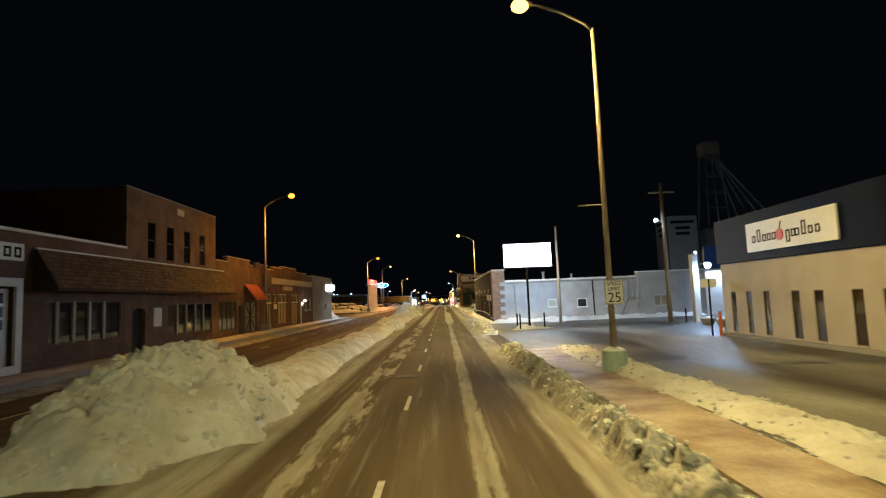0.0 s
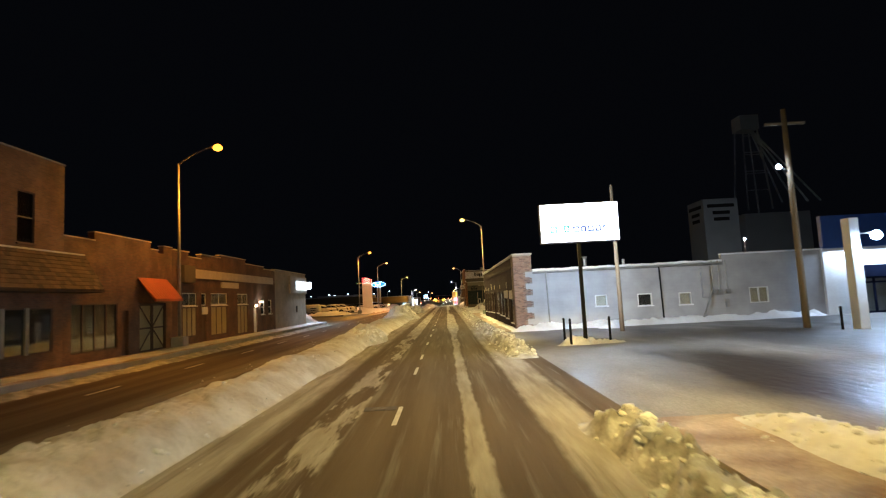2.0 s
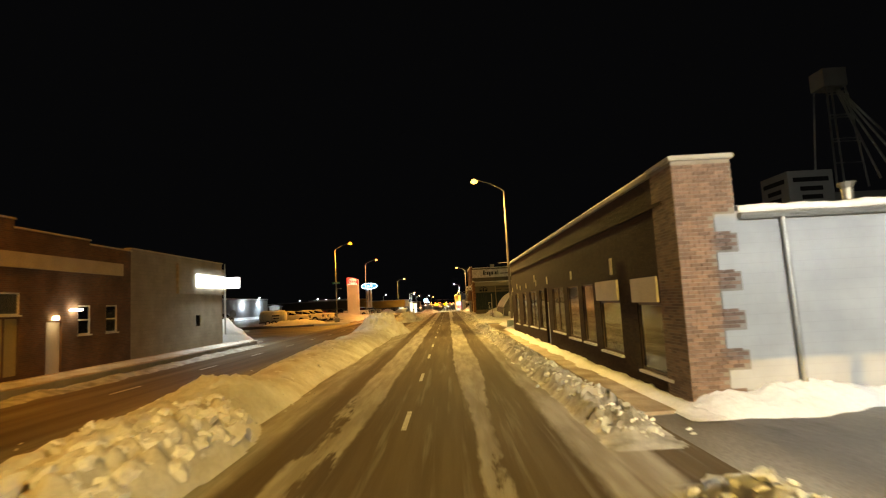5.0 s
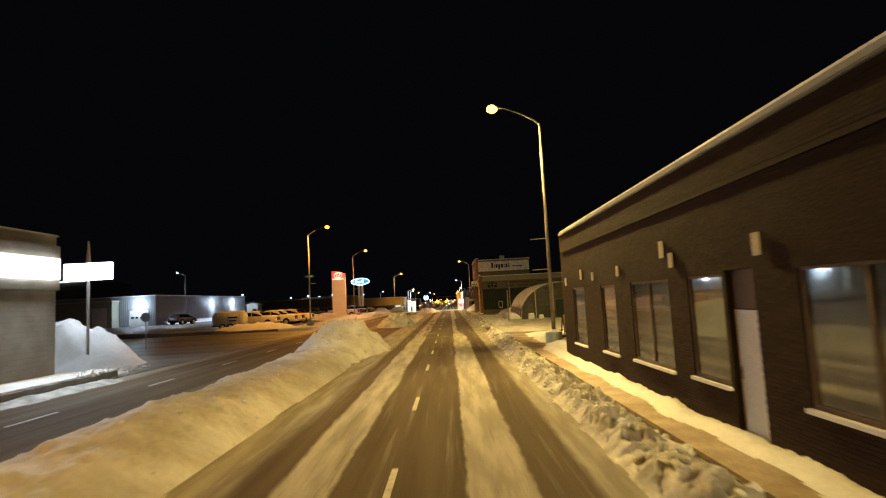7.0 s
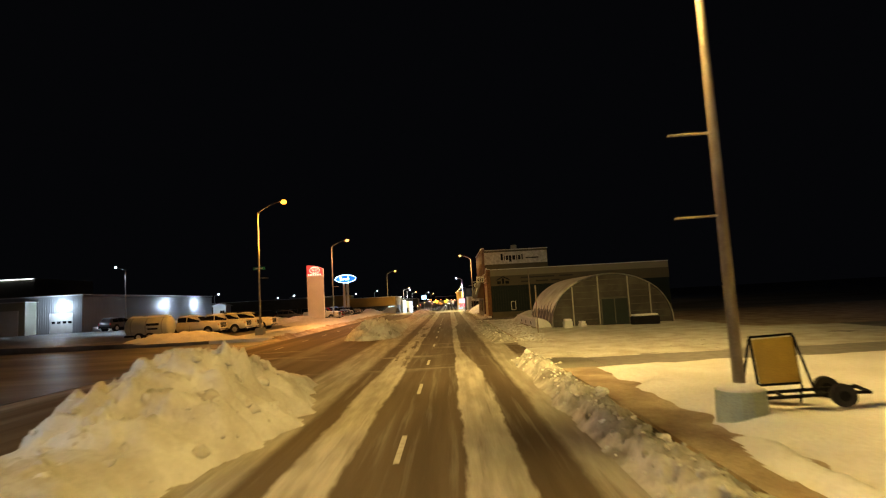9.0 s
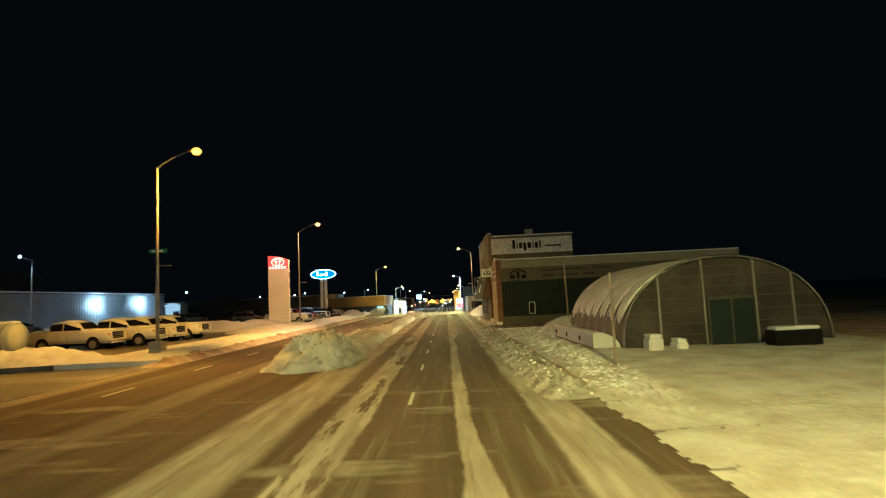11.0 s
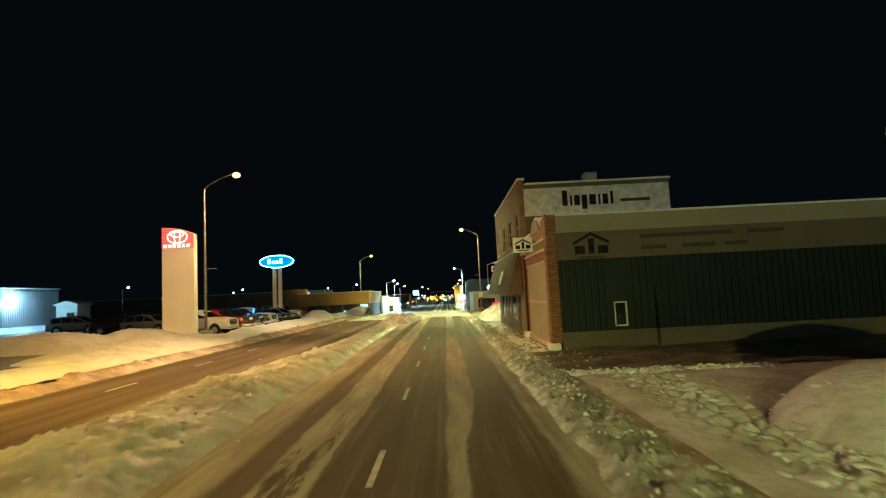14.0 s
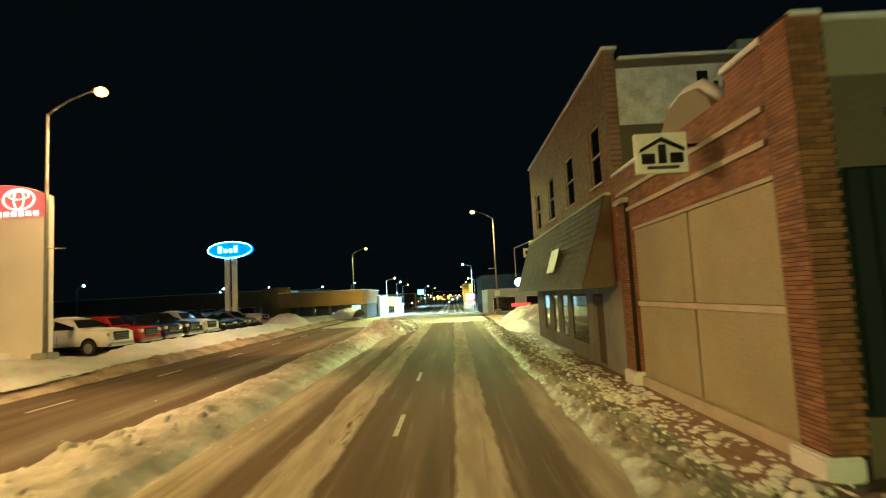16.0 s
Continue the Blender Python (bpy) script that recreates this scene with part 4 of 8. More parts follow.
def left_bank(x, y):
    e = min(1.0, (y - 119.5) / 2, (212 - y) / 3)
    c = -15.6 + 0.3 * noise.noise((y * 0.15, 4, 0))
    u = (x - c) / 1.3
    z = 0.0
    if abs(u) < 1:
        z = (0.24 + 0.12 * noise.noise((y * 0.4, 6, 0))) * (1 - u * u) * e
    if y > 140:
        z = max(z, bump2(x, y, -18.2, 148.5, 4.5, 9.5, 0.55, 0.8), (0.42 + 0.15 * noise.noise((y * 0.3, 1, 0))) * max(0, 1 - ((x + 16.6) / 1.4) ** 2) * min(1, max(0, (y - 156) / 3)) * e)
    z = max(z, bump2(x, y, -26.0, 150.0, 5.5, 4.5, 1.1, 0.9), bump2(x, y, -22.6, 154.5, 3.6, 3.4, 0.95, 0.9), bump2(x, y, -30.5, 151.5, 3.0, 3.2, 0.8, 0.9), bump2(x, y, -22.5, 118.8, 5.0, 2.2, 0.75, 0.9), bump2(x, y, -16.5, 184, 2.2, 4, 1.2, 1.0), bump2(x, y, -13.8, 203, 3.0, 6, 1.3, 1.0))
    if z <= 0.0:
        return 0.0
    return z + min(1, z * 3) * (0.24 * fbm(x * 0.8, y * 0.8, 9, 5) + 0.13 * (lumps(x + 0.15 * noise.noise((x * 2, y * 2, 3)), y, 0.5, 8.0) - 0.5))


field("snow_bank_left", -33, -12.6, 116.6, 212, 0.16, left_bank, M_snow, "snow banks ploughed up between the street and the car lot", "snow bank", base=0.28)
field("slush_line", -14.9, -12.9, -10, 79, 0.10, strip([(-14.0, -10), (-13.9, 40), (-14.0, 79)], 0.62, 0.16, 12.0), M_dirty, "line of dirty slush along the far kerb", "snow bank")
field("slush_line", -15.4, -12.6, 116, 205, 0.10, strip([(-14.35, 116), (-14.05, 150), (-14.05, 205)], 0.85, 0.34, 14.0), M_slush, "line of dirty brown slush along the car-lot kerb", "snow bank")
_pl = []
for _k in range(260):
    _y = random.uniform(77.5, 84.0)
    _x = -14.2 - 0.32 * (_y - 77.5) + random.gauss(0, 0.35)
    _s = random.uniform(0.04, 0.14)
    _pl.append((_x, _y, 0.03 if _y > 79.6 or _x > -14.3 else 0.34, _s))
clods("snow_clods", _pl, M_bank, "broken snow round the end of the pavement", flat=0.7)
field("snow_cover", -17.0, -14.4, -10, 79, 0.12, strip([(-15.4, -10), (-15.4, 79)], 0.9, 0.10, 15.0), M_bank, "packed snow on the pavement before the shops", "snow bank", base=0.32)


# ---- street lamps ----


def street_lamp(x, y, z, side, colour, base, label, power=1.0, rods=0, height=11.3, sign=False, far=0.0, down=1.0, glow=0.8, block=0.45, tilt=0.22):
    """A tapered steel pole with an upswept arm and a cobra head. side: +1 if the arm reaches towards +x."""
    ob = thing("street_lamp", (x, y, z), label, "street lamp", "street lamps")
    h = height
    part("pole", tube([(x, y, z), (x, y, h * 0.5), (x, y, h)], [0.105, 0.085, 0.06], 12), M_rust if side < 0 else M_pole, ob, smooth=True)
    arm = [(x, y, h - 0.08), (x + side * 0.25, y, h + 0.16), (x + side * 1.0, y, h + 0.58), (x + side * 1.75, y, h + 0.86), (x + side * 2.0, y, h + 0.9)]
    part("arm", tube(arm, [0.05, 0.045, 0.04, 0.035, 0.035], 8), M_pole, ob, smooth=True)
    bm = bmesh.new()
    bmesh.ops.create_uvsphere(bm, u_segments=14, v_segments=8, radius=1.0)
    bmesh.ops.scale(bm, verts=bm.verts, vec=(0.38, 0.16, 0.11))
    for v in bm.verts:
        v.co.z = max(v.co.z, -0.03)
    bmesh.ops.translate(bm, verts=bm.verts, vec=(x + side * 2.3, y, h + 0.95))
    head = part("lamp_head", bm, M_pole, ob, smooth=True)
    bm = bmesh.new()
    bmesh.ops.create_uvsphere(bm, u_segments=12, v_segments=8, radius=1.0)
    bmesh.ops.scale(bm, verts=bm.verts, vec=(0.30, 0.23, 0.22))
    bmesh.ops.translate(bm, verts=bm.verts, vec=(x + side * 2.38, y, h + 0.87))
    part("lens", bm, plain("lamp_lens", (0.9, 0.8, 0.6), 0.3, emit=(1.0, colour[1] * 0.75, colour[2] * 0.45), power=glow), head, "glowing lamp glass", smooth=True)
    if base == "round":
        part("base", tube([(x, y, z - 0.1), (x, y, z + 0.58)], [block, block * 0.97], 14), material("green_tinged_concrete", (0.46, 0.56, 0.47), 0.85, scale=2, bump=0.2), ob, "concrete footing")
        part("snow_cap", tube([(x, y, z + 0.55), (x, y, z + 0.64), (x, y, z + 0.70)], [block * 0.95, block * 0.75, 0.15], 14), M_snow, ob, "snow cap", smooth=True)
    else:
        part("base", box(x - 0.36, x + 0.36, y - 0.36, y + 0.36, z - 0.1, z + 0.62, bevel=0.04), M_concrete, ob, "concrete footing")
    for k in range(rods):
        rz = (5.35, 3.8)[k]
        part("banner_rod", tube([(x, y, rz), (x + side * 0.85, y, rz - 0.02)], 0.022, 8), M_cream, ob)
    if sign:
        part("name_plate", box(x - 0.55, x + 0.55, y - 0.02, y + 0.02, 6.1, 6.35), M_green_sign, ob, "green street-name plate with unreadable white lettering")
        part("lettering", box(x - 0.35, x + 0.35, y - 0.03, y - 0.021, 6.17, 6.28), M_sign_paint, ob)
    at = Vector((x + side * 2.38, y, h + 0.70)) - Vector((x, y, z))
    # the last beam, far, is an extra narrow one added to brighten the lane
    for aim, share, size in (((side * -0.3, 0, -1), down, 150), ((side * tilt, 1, -0.64), 3.7, 84), ((side * tilt, -1, -0.64), 3.7, 84), ((side * 0.06, math.copysign(1, far), -0.36), abs(far), 40)):
        if not share:
            continue
        li = bpy.data.lights.new("lamp_beam", "SPOT")
        li.energy, li.color, li.spot_size, li.spot_blend, li.shadow_soft_size = LAMP_W * power * share, colour, radians(size), 1.0, 0.14
        lo = new("lamp_beam", li)
        lo.matrix_basis = look(at, at + Vector(aim))
        lo.parent = ob
    return ob


street_lamp(-15.83, 47.5, 0.33, 1, SODIUM, "square", "tall steel street lamp with orange sodium light before brick shops", 0.42, tilt=0.22, down=4.0)
street_lamp(-17.2, 122.2, 0.3, 1, (1.0, 0.40, 0.05), "square", "tall steel street lamp with yellow light and green name plate", 1.35, 1, sign=True, tilt=0.2, down=2.6)
street_lamp(-17.45, 154.2, 0.3, 1, ROSY, "square", "tall steel street lamp with pinkish light beside the pylon sign", 1.35, 1, tilt=0.5)
street_lamp(-17.3, 225.0, -0.7, 1, AMBER, "square", "distant street lamp with amber light", 1.0, height=10.4)
# added out of view behind the start, to light the first lane and heap
street_lamp(5.05, -22.0, 0.1, -1, (1.0, 0.84, 0.36), "round", "unseen street lamp added behind the start to light the lane", 0.5, block=0.40, tilt=-0.1, far=8.0)
street_lamp(5.05, 17.34, 0.1, -1, AMBER, "round", "tall street lamp on a round footing, carrying a speed sign", 1.1, 1, block=0.40, tilt=-0.08, far=7.0, down=2.6)
street_lamp(4.8, 83.72, 0.1, -1, (1.0, 0.67, 0.19), "round", "tall street lamp on a round pale footing with banner rods", 1.6, 2, block=0.43, tilt=-0.12, far=1.4, down=2.5)
street_lamp(5.12, 195.3, -0.1, -1, (1.0, 0.68, 0.24), "square", "street lamp with amber light past the brick buildings", 2.3, 1, far=-1.2)

# ---- speed sign on the lamp ----
sp = thing("speed_limit_sign", (5.13, 17.19, 2.14), "white rectangular speed limit sign with black lettering on the lamp pole", "road sign")
part("panel", box(4.825, 5.435, 17.19, 17.205, 2.14, 2.90, bevel=0.003), M_sign_paint, sp)
part("border", frame_bars(4.84, 5.42, 2.155, 2.885, 17.184, 17.189, 0.012, "y"), M_black, sp)
letters("lettering", "SPEED", 0.17, (5.13, 17.186, 2.78), (90, 0, 0), M_black, sp)
letters("lettering", "LIMIT", 0.17, (5.13, 17.186, 2.61), (90, 0, 0), M_black, sp)
letters("lettering", "25", 0.44, (5.13, 17.186, 2.33), (90, 0, 0), M_black, sp)


# ---- brick building on the near side of the crossing: dark brick street front, grey block flank ----
def window_x(parent, x, face, y0, y1, z0, z1, mullions=(), rails=(), frame=M_trim, sill=M_snow, back=M_curtain, t=0.06, depth=0.07, glass=M_glass):
    """A window in a wall along y whose outer face lies at x. face: +1 if it looks towards +x."""
    w = part("window", frame_bars(y0, y1, z0, z1, x - face * (depth + 0.05), x - face * depth * 0.5, t, "x", mullions=mullions, rails=rails), frame, parent)
    part("pane", box(min(x - face * 0.05, x - face * 0.056), max(x - face * 0.05, x - face * 0.056), y0 + t, y1 - t, z0 + t, z1 - t), glass, w)
    # drawn blind, boarding, or a near-black sheet painting the unlit room
    if back is not None:
        part("window_backing", box(min(x - face * 0.10, x - face * 0.115), max(x - face * 0.10, x - face * 0.115), y0 - 0.02, y1 + 0.02, z0 - 0.02, z1 + 0.02), back, w)
    if sill is not None:
        a, b = x - face * 0.04, x + face * 0.07
        part("sill", box(min(a, b), max(a, b), y0 - 0.03, y1 + 0.03, z0 - 0.06, z0), sill, w)
    return w


def window_y(parent, y, face, x0, x1, z0, z1, mullions=(), rails=(), frame=M_white, sill=None, back=M_unlit_depth, t=0.07, depth=0.12):
    """A window in a wall along x whose outer face lies at y. face: -1 if it looks towards -y."""
    a, b = y - face * (depth + 0.04), y - face * (depth * 0.3)
    w = part("window", frame_bars(x0, x1, z0, z1, min(a, b), max(a, b), t, "y", mullions=mullions, rails=rails), frame, parent)
    a, b = y - face * 0.10, y - face * 0.106
    part("pane", box(x0 + t, x1 - t, min(a, b), max(a, b), z0 + t, z1 - t), M_glass, w)
    # sheet behind the pane; the near-black default paints an unlit room
    a, b = y - face * 0.24, y - face * 0.26
    part("window_backing", box(x0 - 0.02, x1 + 0.02, min(a, b), max(a, b), z0 - 0.02, z1 + 0.02), back, w)
    if sill is not None:
        a, b = y - face * 0.02, y + face * 0.09
        part("sill", box(x0 - 0.05, x1 + 0.05, min(a, b), max(a, b), z0 - 0.03, z0 + 0.05), sill, w)
    return w


def brick_skin(x, face, y0, y1, z0, z1, holes, seed=1, length=0.225, course=0.060, joint=0.009, proud=0.007):
    """Quads and sides of every brick on a street front along y: lists of boxes (y0, y1, z0, z1, depth)."""
    rnd = random.Random(seed)
    out = []
    rows = int((z1 - z0) / course)
    for r in range(rows):
        za, zb = z0 + r * course, z0 + (r + 1) * course - joint
        y = y0 - (length * 0.5 if r % 2 else 0.0)
        while y < y1:
            a, b = max(y, y0), min(y + length - joint, y1)
            bits = [(a, b)]
            for h in holes:
                if h[2] < (za + zb) / 2 < h[3]:
                    bits = [(c, d) for p, q in bits for c, d in ((p, min(q, h[0])), (max(p, h[1]), q)) if d - c > 0.02]
            for c, d in bits:
                if d - c > 0.03:
                    out.append((c, d, za, zb, proud + rnd.uniform(-0.002, 0.003)))
            y += length
    return out


def skin_mesh_x(bricks, x, face):
    verts, faces = [], []
    for a, b, za, zb, d in bricks:
        k = len(verts)
        xo = x + face * d
        verts += [(x, a, za), (x, b, za), (x, b, zb), (x, a, zb), (xo, a, za), (xo, b, za), (xo, b, zb), (xo, a, zb)]
        faces += [tuple(k + i for i in f) for f in ((4, 7, 6, 5), (0, 4, 5, 1), (1, 5, 6, 2), (2, 6, 7, 3), (3, 7, 4, 0))]
    return verts, faces


def joined(name, verts, faces, mat, parent, label=""):
    me = bpy.data.meshes.new(name)
    me.from_pydata(verts, [], faces)
    me.transform(Matrix.Translation(-root_place(parent)))
    me.materials.append(mat)
    ob = new(name, me)
    ob.parent = parent
    return tagged(ob, label, kind="stuff")


RX = 4.35
R_WINS = [(75.35, 77.0, 0.72, 2.72, ()), (71.9, 73.3, 0.76, 2.70, ()), (68.2, 70.6, 0.80, 2.72, (69.4,)), (65.95, 67.3, 0.84, 2.74, ()), (61.6, 63.95, 0.88, 2.74, (62.8,)),
          (59.2, 60.9, 0.8, 2.7, ()), (57.2, 58.6, 0.8, 2.7, ()), (54.6, 56.5, 0.7, 2.15, ()), (51.4, 53.3, 0.5, 2.1, ())]
RD = (65.0, 65.85, 0.12, 2.78)
HOLES = [w[:4] for w in R_WINS] + [RD]
rb = thing("brick_building", (RX, 50.6, 0), "low dark brick shop building with grey block flank", "building")
part("wall", wall_x(RX + 0.01, RX + 0.32, 50.62, 78.5, 0.0, 4.86, HOLES), M_mortar, rb, "dark brick street front")
for _w in R_WINS:
    window_x(rb, RX, -1, *_w[:4], mullions=_w[4])
_door = part("door", box(RX + 0.12, RX + 0.17, RD[0], RD[1], 0.12, 2.12), M_white, rb, "pale painted street door")
part("door_handle", tube([(RX + 0.09, 65.75, 1.0), (RX + 0.09, 65.75, 1.2)], 0.014, 8), M_chrome, _door)
part("transom", box(RX + 0.12, RX + 0.17, RD[0], RD[1], 2.14, 2.78), M_trim, rb, "brown boarded panel above the door")
for _y, _z, _h in ((77.9, 2.98, 0.3), (75.45, 3.15, 0.34), (73.95, 3.03, 0.26), (71.4, 3.06, 0.28), (68.3, 3.36, 0.36), (67.85, 3.1, 0.3), (64.75, 3.12, 0.34), (59.9, 3.1, 0.3), (55.0, 3.1, 0.45)):
    part("wall_tag", box(RX - 0.06, RX - 0.028, _y - 0.09, _y + 0.09, _z - _h / 2, _z + _h / 2), M_cream, rb, "small pale wall fixture")
part("ledge", box(RX - 0.05, RX + 0.01, 51.2, 78.4, 4.16, 4.24), M_brick_dark, rb, "projecting brick course")
part("coping", box(RX - 0.07, RX + 0.42, 51.75, 78.6, 4.86, 4.98, bevel=0.02), M_concrete, rb, "pale parapet coping with snow")
part("cap_snow", box(RX - 0.03, RX + 0.40, 51.8, 78.5, 4.98, 5.03), M_snow, rb)
part("awning_board", box(RX - 0.09, RX - 0.03, 54.5, 56.6, 2.16, 2.72, bevel=0.01), M_cream, rb, "pale boarded shop blind")
part("awning_board", box(RX - 0.09, RX - 0.045, 51.75, 53.4, 2.11, 2.68, bevel=0.01), M_cream, rb, "pale boarded shop blind")
# flank of painted block, corner pier of brick, rear walls and roof
part("corner_pier", box(RX - 0.03, RX + 1.15, 50.58, 51.7, 0.0, 4.92), M_pier_mortar, rb, "brick corner pier")
part("coping", box(RX - 0.10, RX + 1.22, 50.50, 51.78, 4.92, 5.02, bevel=0.02), M_concrete, rb, "snowy pier coping")
W_HOLES = [(9.47, 10.25, 1.33, 2.08), (12.2, 13.15, 1.22, 2.03), (14.85, 15.68, 1.16, 1.97), (19.4, 20.65, 1.06, 2.08)]
part("flank_wall", wall_y(RX + 1.15, 17.8, 50.62, 50.9, 0.0, 3.85, W_HOLES[:3]), M_block, rb, "grey painted block flank")
part("flank_wall", wall_y(17.8, 30.0, 50.60, 50.9, 0.0, 4.25, W_HOLES[3:]), M_block, rb, "taller grey painted block flank")
for _k, _h in enumerate(W_HOLES):
    window_y(rb, 50.6, -1, *_h, back=M_unlit_depth if _k == 1 else M_curtain, sill=M_snow if _k < 3 else None, mullions=((_h[0] + _h[1]) / 2,) if _k == 3 else ())
part("rear_wall", wall_x(29.7, 30.0, 50.9, 78.5, 0.0, 4.2), M_block, rb)
part("end_wall", wall_y(RX, 30.0, 78.5, 78.8, 0.0, 4.86), M_brick_dark, rb)
part("roof", box(RX + 0.32, 29.7, 50.9, 78.5, 3.55, 3.7), M_ground, rb, "flat snowy roof")
random.seed(5)
_bm = bmesh.new()
_n = 90
_top, _bot = [], []
for _k in range(_n + 1):
    _x = RX + 1.2 + (17.8 - RX - 1.2) * _k / _n
    _hz = 0.10 + 0.06 * noise.noise((_x * 1.4, 0, 0)) + 0.03 * noise.noise((_x * 5, 2, 0))
    _dz = 0.03 + 0.07 * max(0, noise.noise((_x * 1.1, 7, 0)))
    _top.append((_x, 50.95, 3.85 + _hz * 0.6))
    _bot.append((_x, 50.52, 3.85 + _hz, 3.85 - _dz))
_prev = None
for (_x, _yb, _zt), (_, _yf, _zf, _zb) in zip(_top, _bot):
    _row = [_bm.verts.new((_x, _yb, _zt)), _bm.verts.new((_x, _yf + 0.1, _zf + 0.02)), _bm.verts.new((_x, _yf, _zf - 0.03)), _bm.verts.new((_x, _yf + 0.02, _zb)), _bm.verts.new((_x, _yf + 0.12, _zb))]
    if _prev:
        for _i in range(4):
            _bm.faces.new((_prev[_i], _prev[_i + 1], _row[_i + 1], _row[_i]))
    _prev = _row
part("eave_snow", _bm, M_snow, rb, "snow hanging over the gutter edge", smooth=True)
part("eave_snow", box(17.78, 30.0, 50.5, 50.95, 4.25, 4.35, bevel=0.03), M_snow, rb, "snow on the parapet")
part("gutter", tube([(RX + 1.2, 50.52, 3.74), (17.75, 50.52, 3.70)], 0.07, 8), M_pole, rb)
for _x, _z0 in ((6.4, 0.4), (13.70, 0.3)):
    part("downpipe", tube([(_x, 50.52, 3.7), (_x + 0.02, 50.50, 2.0), (_x + 0.05, 50.50, _z0)], 0.05, 8), M_pole if _x < 10 else M_black, rb)
part("duct", box(16.35, 16.85, 50.38, 50.6, 1.6, 3.5), M_block, rb, "grey wall duct")
for _x in (17.1, 17.5, 18.0):
    part("conduit", tube([(_x, 50.55, 3.9), (_x, 50.53, 2.2), (_x + 0.05, 50.53, 2.0)], 0.04, 6), M_pole, rb)
    part("meter", box(_x - 0.12, _x + 0.16, 50.42, 50.6, 1.75, 2.05, bevel=0.02), M_pole, rb, "grey meter box")
part("brace", tube([(17.0, 50.4, 2.1), (16.1, 50.1, 0.35)], 0.05, 8), M_pole, rb)
part("service_box", box(17.8, 18.0, 50.45, 50.6, 0.9, 1.4), M_pole, rb)
part("roof_vent", tube([(9.6, 53, 3.7), (9.6, 53, 4.6), (9.6, 53, 4.75)], [0.12, 0.12, 0.2], 8), M_pole, rb)
part("roof_vent", tube([(12.6, 54, 3.7), (12.6, 54, 4.5)], [0.1, 0.1], 8), M_pole, rb)

# ---- workshop with khaki gable band, green ribbed flank and buff boarded front ----
CX = 4.45
ct = thing("workshop_building", (CX, 138.2, 0), "single-storey workshop with buff boarded front, brick parapet and dark green flank", "building")
_holes = [(138.75, 144.85, 0.25, 3.9)]
part("wall", wall_x(CX, CX + 0.3, 138.2, 146.0, 0.0, 5.4, _holes), M_brick_red_x, ct, "red-brown brick street front")
part("parapet", prism([(140.35, 5.4), (142.65, 5.4), (142.5, 5.62), (142.1, 5.92), (141.5, 6.02), (140.9, 5.92), (140.5, 5.62)], "x", CX, CX + 0.3), M_tan_render, ct, "curved pale parapet")
part("parapet", box(CX, CX + 0.3, 138.2, 139.9, 5.4, 5.75), M_brick_red_x, ct, "brick parapet step")
part("coping", box(CX - 0.06, CX + 0.36, 138.1, 139.95, 5.75, 5.86, bevel=0.02), M_snow, ct, "snowy coping")
part("coping", box(CX - 0.06, CX + 0.36, 142.75, 146.0, 5.4, 5.5, bevel=0.02), M_snow, ct, "snowy coping")
part("coping", tube([(CX + 0.15, 142.7, 5.5), (CX + 0.15, 142.5, 5.72), (CX + 0.15, 142.1, 5.99), (CX + 0.15, 141.5, 6.08), (CX + 0.15, 140.9, 5.99), (CX + 0.15, 140.5, 5.72), (CX + 0.15, 140.2, 5.5)], 0.10, 8), M_snow, ct, "snow on the curved parapet", smooth=True)
for _z in (4.32, 4.80):
    part("brick_band", box(CX - 0.06, CX, 138.9, 145.7, _z, _z + 0.09), M_cream, ct, "projecting course edged with snow")
part("pier", box(CX - 0.10, CX + 0.35, 138.12, 138.72, 0.0, 5.82), M_mortar, ct, "brick corner pier")
part("pier", box(CX - 0.10, CX + 0.3, 144.95, 145.5, 0.0, 4.6), M_mortar, ct, "brick pier")
part("pier_cap", box(CX - 0.22, CX + 0.2, 144.8, 145.6, 0.0, 0.35, bevel=0.03), M_white, ct, "painted pier foot")
part("pier_cap", box(CX - 0.22, CX + 0.25, 138.05, 138.8, 0.0, 0.3, bevel=0.03), M_white, ct, "painted pier foot")
part("pier_cap", box(CX - 0.2, CX + 0.2, 144.85, 145.6, 4.55, 4.68, bevel=0.02), M_cream, ct)
for _y0, _y1 in ((138.78, 141.75), (141.82, 144.83)):
    for _z0, _z1 in ((0.28, 1.95), (2.08, 3.82)):
        part("board", box(CX + 0.06, CX + 0.12, _y0, _y1, _z0, _z1), M_buff, ct, "buff boarded panel")
part("rail", box(CX + 0.02, CX + 0.13, 138.75, 144.85, 1.96, 2.07), M_cream, ct)
part("rail", box(CX + 0.02, CX + 0.13, 138.75, 144.85, 3.83, 3.92), M_cream, ct)
part("plinth", box(CX - 0.03, CX + 0.2, 138.75, 144.85, 0.0, 0.27), M_cream, ct)
# the flank that faces the driveway
part("flank_wall", wall_y(CX + 0.3, 26.0, 138.25, 138.5, 0.0, 3.8, [(7.1, 7.65, 0.88, 1.92)]), M_green_metal, ct, "dark green metal flank")
for _k in range(60):
    _x = CX + 0.55 + _k * 0.30
    if 7.0 < _x < 7.75 or _x > 22:
        continue
    part("rib", prism([(_x - 0.05, 138.25), (_x + 0.05, 138.25), (_x + 0.03, 138.20), (_x - 0.03, 138.20)], "z", 0.75, 3.78), M_green_metal, ct)
part("plinth", box(CX + 0.36, 26.0, 138.19, 138.25, 0.0, 0.72), M_tan_band, ct, "dull block plinth")
part("gable_band", box(CX + 0.36, 26.0, 138.16, 138.5, 3.8, 4.98), M_tan_band, ct, "dull khaki sign band")
